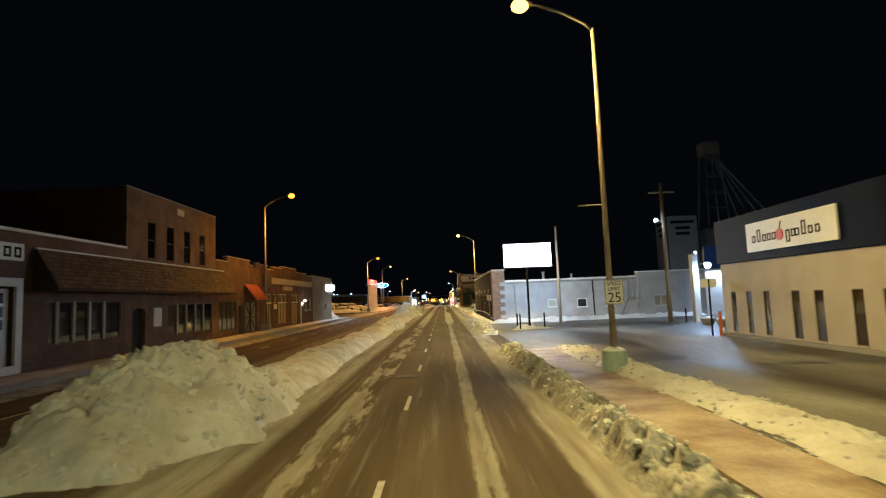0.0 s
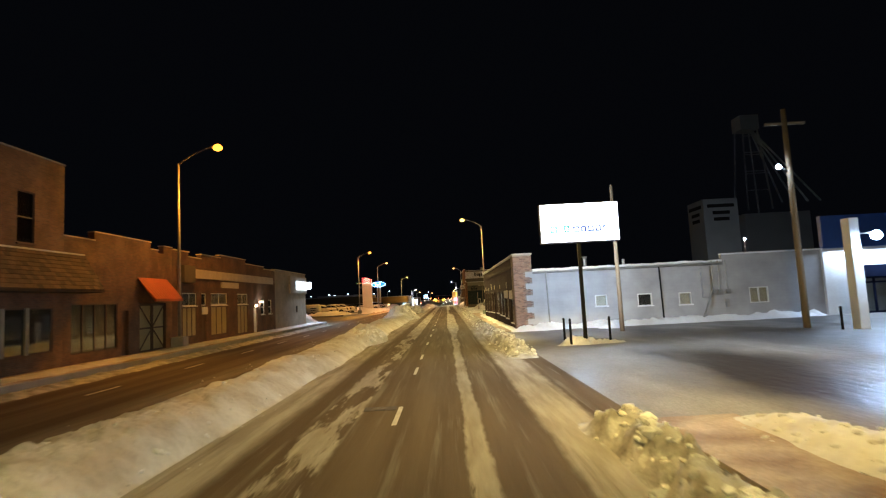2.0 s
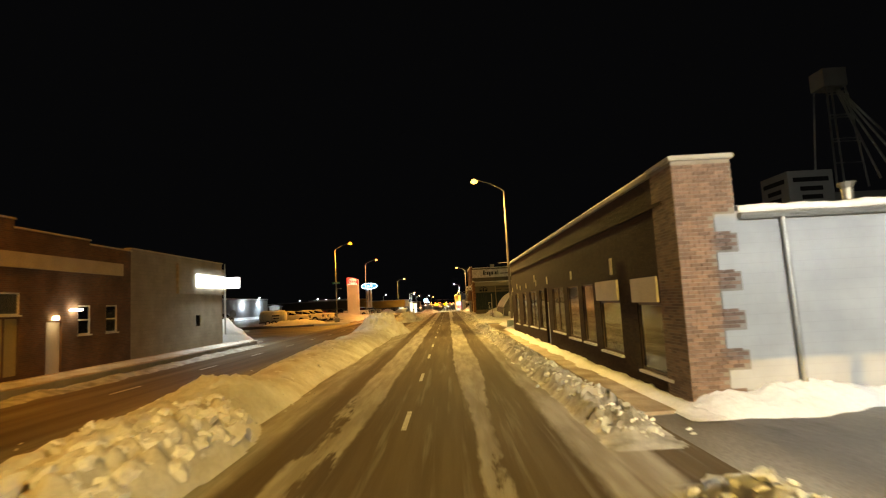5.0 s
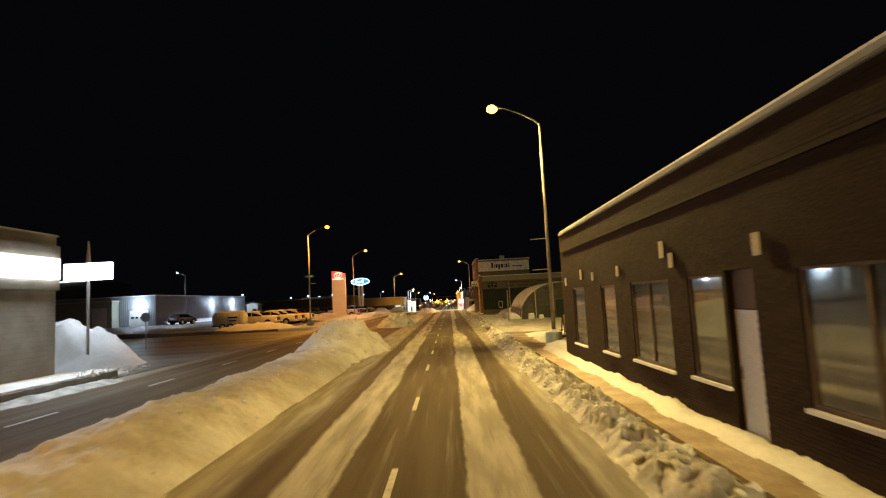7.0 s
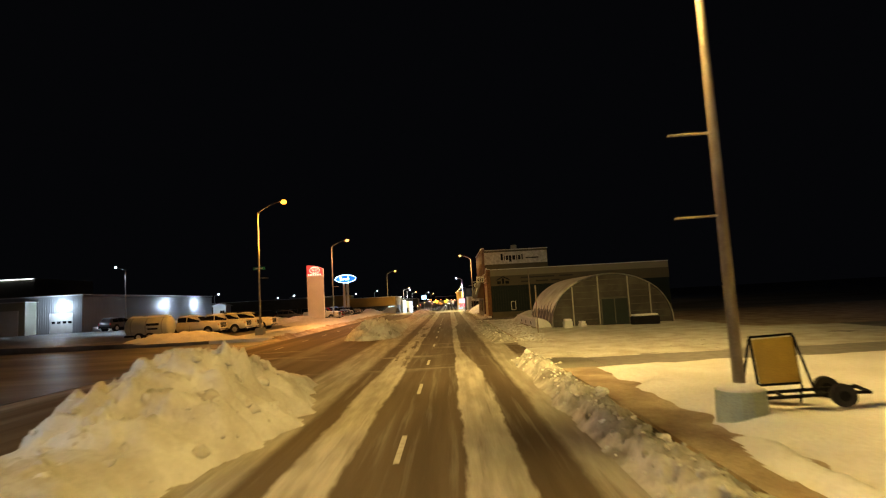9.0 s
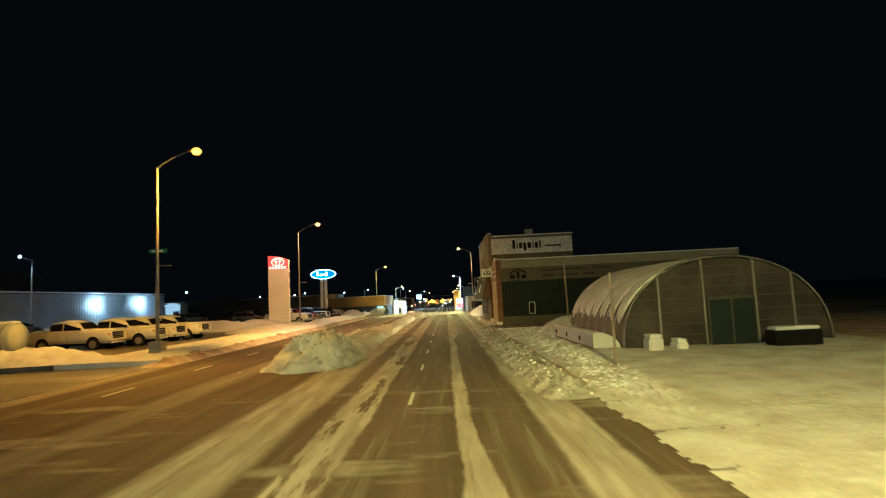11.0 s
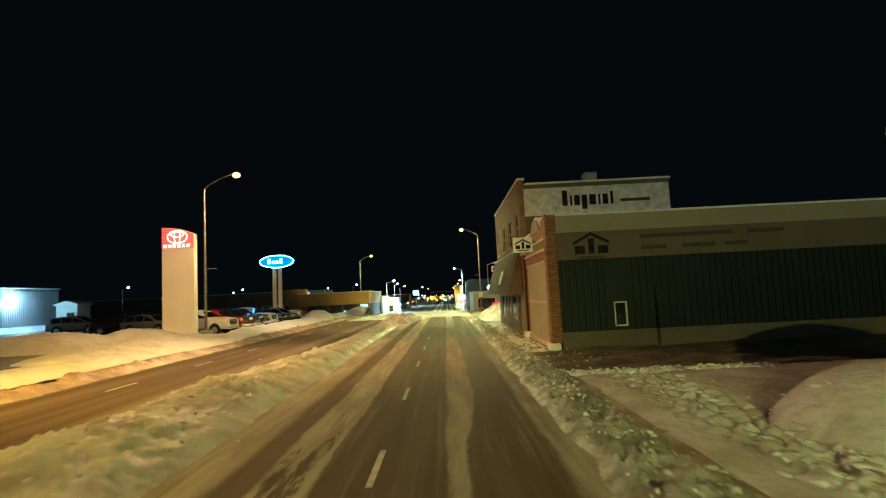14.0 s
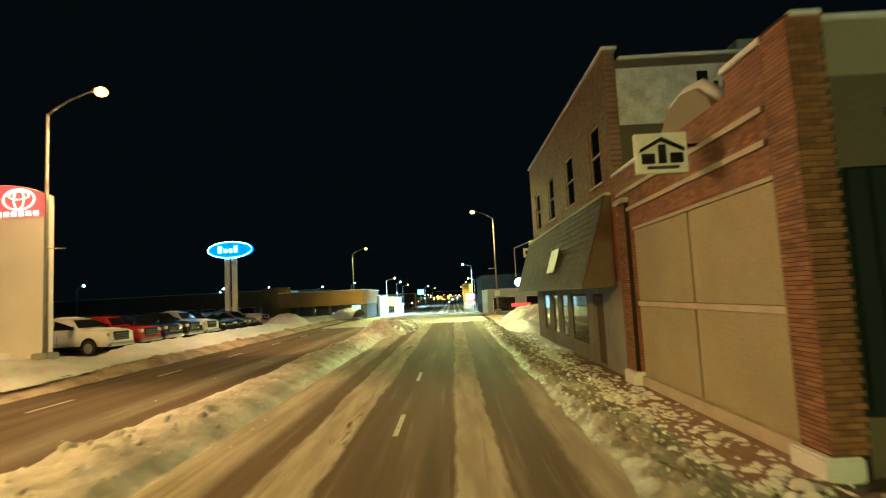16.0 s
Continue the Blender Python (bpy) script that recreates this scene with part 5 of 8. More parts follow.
part("gable_band", box(CX + 0.36, 26.0, 138.20, 138.5, 4.98, 5.72), M_tan_render, ct, "khaki upper wall")
part("cap_snow", box(CX + 0.36, 26.0, 138.14, 138.55, 5.72, 5.80, bevel=0.02), M_snow, ct)
window_y(ct, 138.22, -1, 7.1, 7.65, 0.88, 1.92, t=0.05, frame=M_white)
part("roof", box(CX + 0.3, 26.0, 138.5, 146.0, 5.2, 5.35), M_ground, ct)
part("rear_wall", wall_x(25.7, 26.0, 138.5, 146.0, 0.0, 5.2), M_tan_band, ct)


def house_emblem(parent, cx, cz, w, y, axis, mat, faint):
    """A low roof line over three squat blocks: the firm's mark as plain shapes."""
    def slab(a, b, c, d):
        if axis == "y":
            return box(a, b, y - 0.05, y, c, d)
        return box(y - 0.05, y, a, b, c, d)
    h = w * 0.62
    pts = [(cx - w * 0.5, cz + h * 0.12), (cx, cz + h * 0.55), (cx + w * 0.5, cz + h * 0.12), (cx + w * 0.5, cz + h * 0.0), (cx, cz + h * 0.40), (cx - w * 0.5, cz + h * 0.0)]
    part("emblem", prism(pts, "y" if axis == "y" else "x", y - 0.05, y), mat, parent, "dark emblem shape")
    for a, b, t in ((-0.46, -0.18, -0.06), (-0.08, 0.08, 0.26), (0.18, 0.46, -0.06)):
        part("emblem", slab(cx + a * w, cx + b * w, cz - h * 0.42, cz + h * t), mat, parent)
    part("lettering", slab(cx - 0.35 * w, cx + 0.35 * w, cz - h * 0.62, cz - h * 0.53), faint, parent)


house_emblem(ct, 6.28, 4.42, 1.55, 138.16, "y", M_letter, M_letter_faint)
for _x0, _x1, _z0 in ((8.4, 12.4, 4.58), (8.4, 9.5, 4.10), (10.2, 11.6, 4.10), (12.0, 13.0, 4.10), (13.0, 14.6, 4.58)):
    part("lettering", box(_x0, _x1, 138.14, 138.158, _z0, _z0 + 0.17), M_letter_faint, ct, "faded unreadable lettering")
cs = thing("hanging_sign", (4.05, 140.9, 4.45), "white square projecting sign with a dark roof emblem", "sign")
part("panel", box(3.30, 4.22, 140.88, 140.98, 4.42, 5.14, bevel=0.01), M_sign_paint, cs)
house_emblem(cs, 3.76, 4.79, 0.78, 140.875, "y", M_letter, M_letter_faint)
part("bracket", tube([(4.2, 140.93, 4.9), (4.46, 140.93, 4.9)], 0.025, 6), M_black, cs)

# ---- two-storey red brick building with shingled mansard and painted flank sign ----
pb = thing("brick_building", (CX, 146.0, 0), "two-storey red brick building with shingled mansard over the shop front", "building")
UP = [(147.0, 148.15, 5.5, 7.3), (150.5, 151.8, 5.5, 7.3), (154.2, 155.5, 5.5, 7.3), (157.8, 159.1, 5.5, 7.3)]
LOW = [(147.9, 149.0, 0.1, 2.25), (149.9, 152.4, 0.55, 2.25), (153.0, 154.3, 0.55, 2.25), (155.0, 156.2, 0.55, 2.25), (157.0, 158.6, 0.55, 2.25)]
part("wall", wall_x(CX, CX + 0.3, 146.0, 160.5, 2.6, 9.0, UP), M_brick_red_x, pb, "red brick upper front")
part("wall", wall_x(CX, CX + 0.3, 146.0, 160.5, 0.0, 2.6, LOW), M_concrete, pb, "pale rendered shop front")
for _h in UP:
    window_x(pb, CX, -1, *_h, rails=((_h[2] + _h[3]) / 2,), frame=M_cream, sill=M_cream, back=M_unlit_depth)
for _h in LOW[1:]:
    window_x(pb, CX, -1, *_h, frame=M_trim, sill=None, back=M_unlit_depth)
part("door", box(CX + 0.1, CX + 0.15, 147.9, 149.0, 0.1, 2.2), M_trim, pb, "dark shop door")
part("flank_wall", wall_y(CX + 0.3, 13.2, 146.0, 146.3, 5.0, 8.7), M_tan_band, pb, "flank wall above the workshop roof")
part("flank_wall", wall_y(CX + 0.3, 13.2, 146.02, 146.3, 0.0, 5.0), M_tan_band, pb)
part("painted_board", box(4.75, 13.15, 145.94, 146.0, 6.85, 8.45), M_old_board, pb, "flaking white painted sign board")
# worn painted lettering of the flank sign, as plain bars
for _a, _w, _z0, _z1 in ((6.95, 0.30, 7.35, 8.25), (7.40, 0.12, 7.35, 7.95), (7.64, 0.32, 7.35, 7.95), (8.08, 0.30, 7.12, 7.95), (8.52, 0.38, 7.35, 7.95), (9.04, 0.12, 7.35, 7.95), (9.28, 0.32, 7.35, 7.95), (9.74, 0.16, 7.35, 8.1)):
    part("lettering", box(_a, _a + _w, 145.925, 145.939, _z0, _z1), M_letter, pb)
part("lettering", box(10.3, 12.0, 145.925, 145.939, 7.45, 7.62), M_letter_faint, pb, "faint unreadable lettering")
part("coping", box(CX - 0.08, CX + 0.38, 145.9, 160.6, 9.0, 9.1, bevel=0.02), M_snow, pb, "snowy coping")
part("coping", box(CX + 0.38, 13.3, 145.9, 146.4, 8.7, 8.8, bevel=0.02), M_snow, pb, "snowy coping")
part("chimney", box(8.5, 9.25, 146.6, 147.3, 8.0, 9.4, bevel=0.02), M_concrete, pb)
part("end_wall", wall_y(CX + 0.3, 13.2, 160.2, 160.5, 0.0, 8.7), M_brick_red_y, pb)
part("rear_wall", wall_x(12.9, 13.2, 146.3, 160.2, 0.0, 8.7), M_brick_red_x, pb)
part("roof", box(CX + 0.3, 12.9, 146.3, 160.2, 8.3, 8.45), M_ground, pb)
part("mansard", prism([(CX - 0.02, 2.45), (CX - 0.95, 2.45), (CX - 0.15, 5.0), (CX - 0.02, 5.0)], "y", 146.35, 161.2), M_trim, pb, "mansard body")
_v, _f = [], []
_rows = 13
for _r in range(_rows):
    for _k in range(52):
        _t0, _t1 = _r / _rows, (_r + 1.25) / _rows
        _y0 = 146.35 + _k * 0.286 + (0.143 if _r % 2 else 0) + random.uniform(-0.01, 0.01)
        _y1 = min(_y0 + 0.27, 161.2)
        _xa, _za = CX - 0.96 + 0.80 * _t0 - 0.03, 2.45 + 2.55 * _t0 - 0.01
        _xb, _zb = CX - 0.96 + 0.80 * _t1 - 0.004, 2.45 + 2.55 * _t1
        _k0 = len(_v)
        _v += [(_xa, _y0, _za), (_xa, _y1, _za), (_xb, _y1, _zb), (_xb, _y0, _zb), (_xa + 0.03, _y0, _za), (_xa + 0.03, _y1, _za)]
        _f += [(_k0, _k0 + 3, _k0 + 2, _k0 + 1), (_k0, _k0 + 1, _k0 + 5, _k0 + 4)]
joined("shingle_cover", _v, _f, M_shingle, pb, "brown asphalt shingles")
part("mansard_trim", box(CX - 0.2, CX, 146.3, 161.25, 5.0, 5.07), M_cream, pb, "pale flashing")
part("sign_panel", prism([(CX - 0.86, 3.1), (CX - 0.60, 3.95), (CX - 0.57, 3.94), (CX - 0.83, 3.09)], "y", 151.0, 152.4), M_sign_paint, pb, "small white sign panel")


# ---- shop row across the street ----
LX = -16.6
GZ = 0.33
# brick tavern: low part, garage door, shingled canopy
tv = thing("tavern_building", (LX, 20.0, GZ), "low dark brick tavern with shingled canopy and tall narrow windows", "building")
part("wall", wall_x(LX - 0.3, LX, -12.0, 27.9, GZ, 5.75, [(22.5, 27.5, 1.25, 3.05), (16.2, 20.7, GZ, 3.75)]), M_brick_brown_x, tv, "dark brick street front")
part("coping", box(LX - 0.4, LX + 0.08, -12.0, 27.9, 5.75, 5.87, bevel=0.02), M_snow, tv, "snowy coping")
window_x(tv, LX, 1, 22.5, 27.5, 1.25, 3.05, frame=M_trim, sill=None, back=M_unlit_depth)
for _y in (23.0, 24.05, 25.1, 26.15):
    part("mullion", box(LX - 0.05, LX + 0.03, _y - 0.09, _y + 0.09, 1.25, 3.05), M_concrete, tv, "pale upright between panes")
_gd = part("garage_door", box(LX - 0.2, LX - 0.14, 16.3, 20.6, GZ, 3.55), M_white, tv, "white panelled garage door with glazed panes")
for _y in (18.9, 19.75):
    for _z in (2.0, 2.5, 3.0):
        part("pane", box(LX - 0.139, LX - 0.13, _y, _y + 0.6, _z, _z + 0.38), M_carglass, _gd)
part("door_surround", frame_bars(16.1, 21.0, GZ, 3.95, LX - 0.02, LX + 0.10, 0.32, "x"), M_white, tv, "white timber surround")
ts = thing("tavern_sign", (LX, 20.0, 4.65), "white board sign with dark unreadable block lettering", "sign")
part("panel", box(LX + 0.02, LX + 0.10, 17.4, 21.0, 4.62, 5.28, bevel=0.01), M_sign_paint, ts)
for _y in (17.8, 18.35, 18.9, 19.45, 20.0, 20.5):
    part("lettering", frame_bars(_y, _y + 0.34, 4.74, 5.14, LX + 0.101, LX + 0.112, 0.09, "x"), M_letter, ts)
# two-storey brick house over the canopy
tb = thing("brick_building", (LX, 33.4, GZ), "two-storey brown brick building with four tall upper windows", "building")
UPL = [(29.95, 30.75, 5.4, 7.5), (32.0, 32.9, 5.4, 7.5), (34.15, 35.0, 5.4, 7.5), (36.3, 37.2, 5.4, 7.5)]
DNL = [(32.2, 38.3, 1.0, 2.85), (28.55, 29.75, GZ, 2.7)]
part("wall", wall_x(LX - 0.3, LX, 27.9, 38.9, GZ, 9.05, UPL + DNL), M_brick_tan_x, tb, "brown brick street front")
part("flank_wall", wall_y(-32, LX - 0.3, 27.9, 28.2, GZ, 9.05), M_brick_brown_y, tb, "dark brick flank")
part("flank_wall", wall_y(-32, LX - 0.3, 38.6, 38.9, GZ, 9.05), M_brick_brown_y, tb, "dark brick flank")
part("rear_wall", wall_x(-32.3, -32, 27.9, 38.9, GZ, 9.0), M_brick_brown_x, tb)
part("roof", box(-32, LX - 0.3, 28.2, 38.6, 8.4, 8.55), M_ground, tb)
part("coping", box(LX - 0.36, LX + 0.05, 27.85, 38.95, 9.05, 9.12, bevel=0.02), M_concrete, tb)
part("date_stone", box(LX, LX + 0.04, 33.2, 34.1, 8.35, 8.75), M_cream, tb, "pale stone tablet")
for _h in UPL:
    window_x(tb, LX, 1, *_h, rails=((_h[2] + _h[3]) / 2,), frame=M_trim, sill=M_brick_brown_x, back=M_board_brown, glass=M_glass_dull)
window_x(tb, LX, 1, *DNL[0], frame=M_trim, sill=None, back=M_unlit_depth)
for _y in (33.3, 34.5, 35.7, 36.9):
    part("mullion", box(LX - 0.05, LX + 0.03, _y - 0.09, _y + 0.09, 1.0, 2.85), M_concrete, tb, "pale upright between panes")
# the doorway's shade is a near-black sheet, not a door leaf
part("door", box(LX - 0.25, LX - 0.2, 28.55, 29.75, GZ, 2.7), M_unlit_depth, tb, "near-black sheet painted as the shade of a recessed doorway")
_bm = prism([(28.5, 2.3), (28.5, 2.75), (29.8, 2.75), (29.8, 2.3), (29.7, 2.5), (29.42, 2.64), (29.15, 2.68), (28.88, 2.64), (28.6, 2.5)], "x", LX - 0.02, LX + 0.03)
part("door_arch", _bm, M_brick_tan_x, tb, "rounded head of the doorway")
part("notice_board", box(LX + 0.01, LX + 0.06, 30.55, 31.4, 1.6, 2.65, bevel=0.01), M_sign_paint, tb, "white notice board")
for _nm, _y0, _y1 in (("tavern", 21.6, 28.3), ("house", 28.3, 40.1)):
    _p = tv if _nm == "tavern" else tb
    part("canopy", prism([(LX, 3.45), (LX + 1.05, 3.45), (LX + 1.05, 3.55), (LX + 0.12, 5.15), (LX, 5.15)], "y", _y0, _y1 - (0.05 if _nm == "tavern" else 0)), M_shingle, _p, "shingled pent canopy")
    part("canopy_snow", box(LX, LX + 0.17, _y0, _y1 - 0.05, 5.15, 5.22, bevel=0.02), M_snow, _p, "line of snow on the canopy")
    _v, _f = [], []
    for _r in range(9):
        for _k in range(int((_y1 - _y0) / 0.3)):
            _t0, _t1 = _r / 9, (_r + 1.2) / 9
            _ya = _y0 + _k * 0.3 + (0.15 if _r % 2 else 0)
            _yb = min(_ya + 0.285, _y1)
            _xa, _za, _xb, _zb = LX + 1.08 - 0.93 * _t0, 3.55 + 1.6 * _t0 + 0.02, LX + 1.055 - 0.93 * _t1, 3.55 + 1.6 * _t1 + 0.01
            _k0 = len(_v)
            _v += [(_xa, _ya, _za), (_xa, _yb, _za), (_xb, _yb, _zb), (_xb, _ya, _zb), (_xa - 0.02, _ya, _za - 0.03), (_xa - 0.02, _yb, _za - 0.03)]
            _f += [(_k0, _k0 + 1, _k0 + 2, _k0 + 3), (_k0, _k0 + 4, _k0 + 5, _k0 + 1)]
    joined("shingle_cover", _v, _f, M_shingle, _p, "brown shingles")

# barn-door shop with orange awning
bs = thing("shop_building", (LX, 43.5, GZ), "tan brick shop with crossed barn doors under an orange awning", "building")
part("wall", wall_x(LX - 0.3, LX, 38.9, 48.15, GZ, 5.85, [(39.4, 42.75, 0.75, 3.0), (44.7, 47.4, GZ, 2.95), (43.1, 43.7, GZ, 2.6)]), M_brick_tan_x, bs, "tan brick street front")
for _y0, _y1, _z in ((40.95, 45.8, 6.36), (38.9, 40.95, 5.95), (45.8, 46.6, 5.98), (47.2, 48.15, 6.28)):
    part("parapet", box(LX - 0.3, LX, _y0, _y1, 5.85, _z), M_brick_tan_x, bs, "stepped brick parapet")
    part("coping", box(LX - 0.34, LX + 0.05, _y0 - 0.02, _y1 + 0.02, _z, _z + 0.06), M_cream, bs)
window_x(bs, LX, 1, 39.4, 42.75, 0.75, 3.0, mullions=(40.2, 41.05, 41.9), frame=M_trim, sill=None, back=M_buff)
part("door", box(LX - 0.2, LX - 0.15, 43.1, 43.7, GZ, 2.6), M_trim, bs, "narrow brown door")
for _a, _b in ((44.72, 46.02), (46.08, 47.38)):
    _d = part("barn_door", box(LX - 0.16, LX - 0.10, _a, _b, GZ, 2.92), M_buff, bs, "pale barn door with dark crossed braces")
    part("brace", frame_bars(_a, _b, GZ, 2.92, LX - 0.098, LX - 0.06, 0.09, "x", rails=(1.6,)), M_trim, _d)
    _m = (_a + _b) / 2
for _s in (1, -1):
    for _ya, _yb, _za, _zb in ((44.78, 46.05, 0.4, 1.6), (46.05, 47.3, 1.6, 2.85)):
        if _s < 0:
            _ya, _yb = 92.1 - _ya, 92.1 - _yb
        part("brace", tube([(LX - 0.07, _ya, _za), (LX - 0.07, _yb, _zb)], 0.04, 4), M_trim, bs, "dark diagonal brace")
_bm = bmesh.new()
_n = 12
_prev = None
for _k in range(_n * 2 + 1):
    _y = 44.45 + 3.05 * _k / (_n * 2)
    _b = 0.02 if _k % 2 else 0.0
    _row = [_bm.verts.new((LX + 0.02, _y, 4.36)), _bm.verts.new((LX + 1.0 + _b, _y, 3.15 + _b)), _bm.verts.new((LX + 1.0 + _b, _y, 3.02)), _bm.verts.new((LX + 0.96, _y, 3.02)), _bm.verts.new((LX + 0.02, _y, 4.30))]
    if _prev:
        for _i in range(4):
            _bm.faces.new((_prev[_i], _prev[_i + 1], _row[_i + 1], _row[_i]))
    else:
        _bm.faces.new(_row)
    _prev = _row
_bm.faces.new(_prev[::-1])
part("awning", _bm, M_orange, bs, "orange ribbed metal awning")
part("rear_wall", wall_x(-32.3, -32, 38.9, 79.0, GZ, 5.6), M_brick_brown_x, bs)
part("roof", box(-32, LX - 0.3, 38.9, 48.15, 5.2, 5.35), M_ground, bs)

# long brick shop with boarded fronts
ls = thing("shop_building", (LX, 58, GZ), "long brown brick shop row with boarded windows and pale cornice", "building")
SH = [(49.4, 51.35, 0.75, 3.58), (53.5, 56.3, 0.6, 3.6), (58.3, 60.5, 0.4, 3.6), (61.85, 62.75, GZ, 2.45), (52.05, 52.75, GZ, 3.6), (63.75, 64.6, 1.8, 3.1), (65.7, 66.6, 1.8, 3.1)]
part("wall", wall_x(LX - 0.3, LX, 48.15, 67.7, GZ, 5.7, SH), M_brick_brown_x, ls, "brown brick street front")
for _y0, _y1, _z in ((48.15, 50.25, 6.18), (50.25, 52.0, 5.88), (52.0, 55.1, 6.18), (55.1, 60.15, 6.38), (60.15, 64.5, 6.05), (64.5, 67.7, 5.86)):
    part("parapet", box(LX - 0.3, LX, _y0, _y1, 5.7, _z), M_brick_brown_x, ls, "stepped brick parapet")
    part("coping", box(LX - 0.34, LX + 0.06, _y0 - 0.03, _y1 + 0.03, _z, _z + 0.07), M_cream, ls)
for _y0, _y1, _z0, _z1 in SH[:3]:
    window_x(ls, LX, 1, _y0, _y1, 2.75, _z1, mullions=((_y0 + _y1) / 2,), frame=M_white, sill=M_white, back=M_curtain)
    _c = 3 if _y1 - _y0 < 2.5 else 4
    for _k in range(3):
        _a = _y0 + (_y1 - _y0) * _k / 3
        part("board", box(LX - 0.10, LX - 0.04, _a + 0.05, _a + (_y1 - _y0) / 3 - 0.05, _z0 + 0.05, 2.62), M_buff, ls, "buff boarded panel")
    part("board_frame", frame_bars(_y0, _y1, _z0, 2.70, LX - 0.12, LX - 0.02, 0.09, "x", mullions=(_y0 + (_y1 - _y0) / 3, _y0 + 2 * (_y1 - _y0) / 3)), M_trim, ls)
part("door", box(LX - 0.14, LX - 0.09, 61.85, 62.75, GZ, 2.42), M_white, ls, "white street door under a lamp")
part("door", box(LX - 0.14, LX - 0.09, 52.05, 52.75, GZ, 2.1), M_trim, ls, "narrow boarded door")
window_x(ls, LX, 1, 52.05, 52.75, 2.75, 3.58, frame=M_white, sill=None, back=M_unlit_depth)
part("notice", box(LX + 0.01, LX + 0.14, 52.08, 52.72, 2.15, 2.65, bevel=0.02), M_white, ls, "pale box above the narrow door")
for _h in SH[5:]:
    window_x(ls, LX, 1, *_h, rails=((_h[2] + _h[3]) / 2,), frame=M_white, sill=M_white, back=M_unlit_depth)
part("cornice", box(LX, LX + 0.12, 50.5, 66.9, 4.55, 5.15, bevel=0.02), M_cream, ls, "pale stone band below the parapet")
part("cornice", box(LX, LX + 0.10, 55.2, 58.4, 4.0, 4.42), M_cream, ls, "pale blank sign panel")
part("side_board", box(LX, LX + 0.4, 48.9, 50.4, 4.2, 5.3, bevel=0.02), M_tan_band, ls, "boxed sign board")
part("roof", box(-32, LX - 0.3, 48.15, 67.7, 5.2, 5.35), M_ground, ls)
_dl = part("wall_lamp", box(LX, LX + 0.22, 63.2, 63.75, 2.86, 2.94, bevel=0.01), plain("lamp_tube", (0.9, 0.85, 0.75), 0.4, emit=(1.0, 0.85, 0.62), power=4.0), ls, "lit strip lamp over the door")
# added bulb for the warm glow; the door's own lamp is the strip
_dl = part("wall_lamp", box(LX, LX + 0.16, 62.2, 62.4, 2.5, 2.66, bevel=0.02), plain("added_bulb", (0.9, 0.85, 0.75), 0.4, emit=(1.0, 0.72, 0.4), power=4.0), ls, "small added lamp giving a warm glow over the door")

# tan block building with lit sign at the corner of the side street
eb = thing("corner_building", (LX, 73.4, GZ), "tan painted block building with a long lit wall sign", "building")
part("wall", wall_x(LX - 0.3, LX, 67.7, 79.0, GZ, 6.0, [(74.9, 75.6, 1.7, 2.4)]), M_block_tan, eb, "tan block street front")
part("flank_wall", wall_y(-32, LX - 0.3, 78.7, 79.0, GZ, 6.0), M_block_tan, eb)
part("roof", box(-32, LX - 0.3, 67.7, 78.7, 5.3, 5.45), M_ground, eb)
part("band", box(LX, LX + 0.14, 72.4, 79.05, 3.75, 5.6, bevel=0.02), M_block_tan, eb, "pale fascia behind the lit sign")
part("coping", box(LX - 0.36, LX + 0.06, 67.7, 79.05, 6.0, 6.07), M_cream, eb)
part("window", box(LX - 0.12, LX - 0.06, 74.9, 75.6, 1.7, 2.4), M_carglass, eb, "small dark window")
es = thing("lit_wall_sign", (LX + 0.2, 77, 4.2), "long white lit wall sign", "sign")
part("face", box(LX + 0.16, LX + 0.30, 74.6, 78.85, 4.2, 5.05, bevel=0.02), M_sign_white2, es)
ps = thing("pole_sign", (-18.2, 83.4, 0.05), "white lit sign box on a thin pole with a small finial", "sign")
part("pole", tube([(-18.2, 83.4, 0.0), (-18.2, 83.4, 4.4)], 0.07, 10), M_white, ps)
part("face", box(-19.4, -17.0, 83.3, 83.5, 4.42, 5.28, bevel=0.03), M_sign_white2, ps, "lit white face")
part("finial", tube([(-18.2, 83.4, 5.28), (-18.2, 83.4, 5.7), (-18.2, 83.4, 6.4)], [0.12, 0.07, 0.03], 8), M_pole, ps)

# ---- lit roadside sign on a black pole with bollards ----
bsn = thing("roadside_sign", (5.95, 39.75, 0.05), "bright white lit roadside sign on a black pole", "sign")
part("pole", box(5.88, 6.03, 39.72, 39.87, 0.0, 4.60, bevel=0.01), M_black, bsn)
part("cabinet", box(4.26, 7.80, 39.66, 39.98, 4.54, 6.36, bevel=0.03), M_black, bsn, "black sign cabinet")
part("face", box(4.29, 7.77, 39.645, 39.658, 4.60, 6.31), M_sign_white, bsn, "glowing white face")
for _k, (_a, _b) in enumerate(((0.41, 0.73), (1.02, 1.28), (1.43, 1.73), (1.78, 2.02), (2.08, 2.36), (2.43, 2.69), (2.76, 3.04))):
    part("lettering", frame_bars(4.29 + _a, 4.29 + _b, 5.02, 5.33 if _k < 2 else 5.29, 39.632, 39.643, 0.07, "y"), M_teal if _k < 2 else M_blue_letter, bsn)
_bm = tube([(5.35 + 0.085 * k, 39.64, 5.86 + 0.30 * math.sin(math.pi * (0.06 + 0.5 * k / 9.0))) for k in range(11)], 0.022, 6)
part("swoosh", _bm, M_blue_letter, bsn, "thin dark curved stroke")
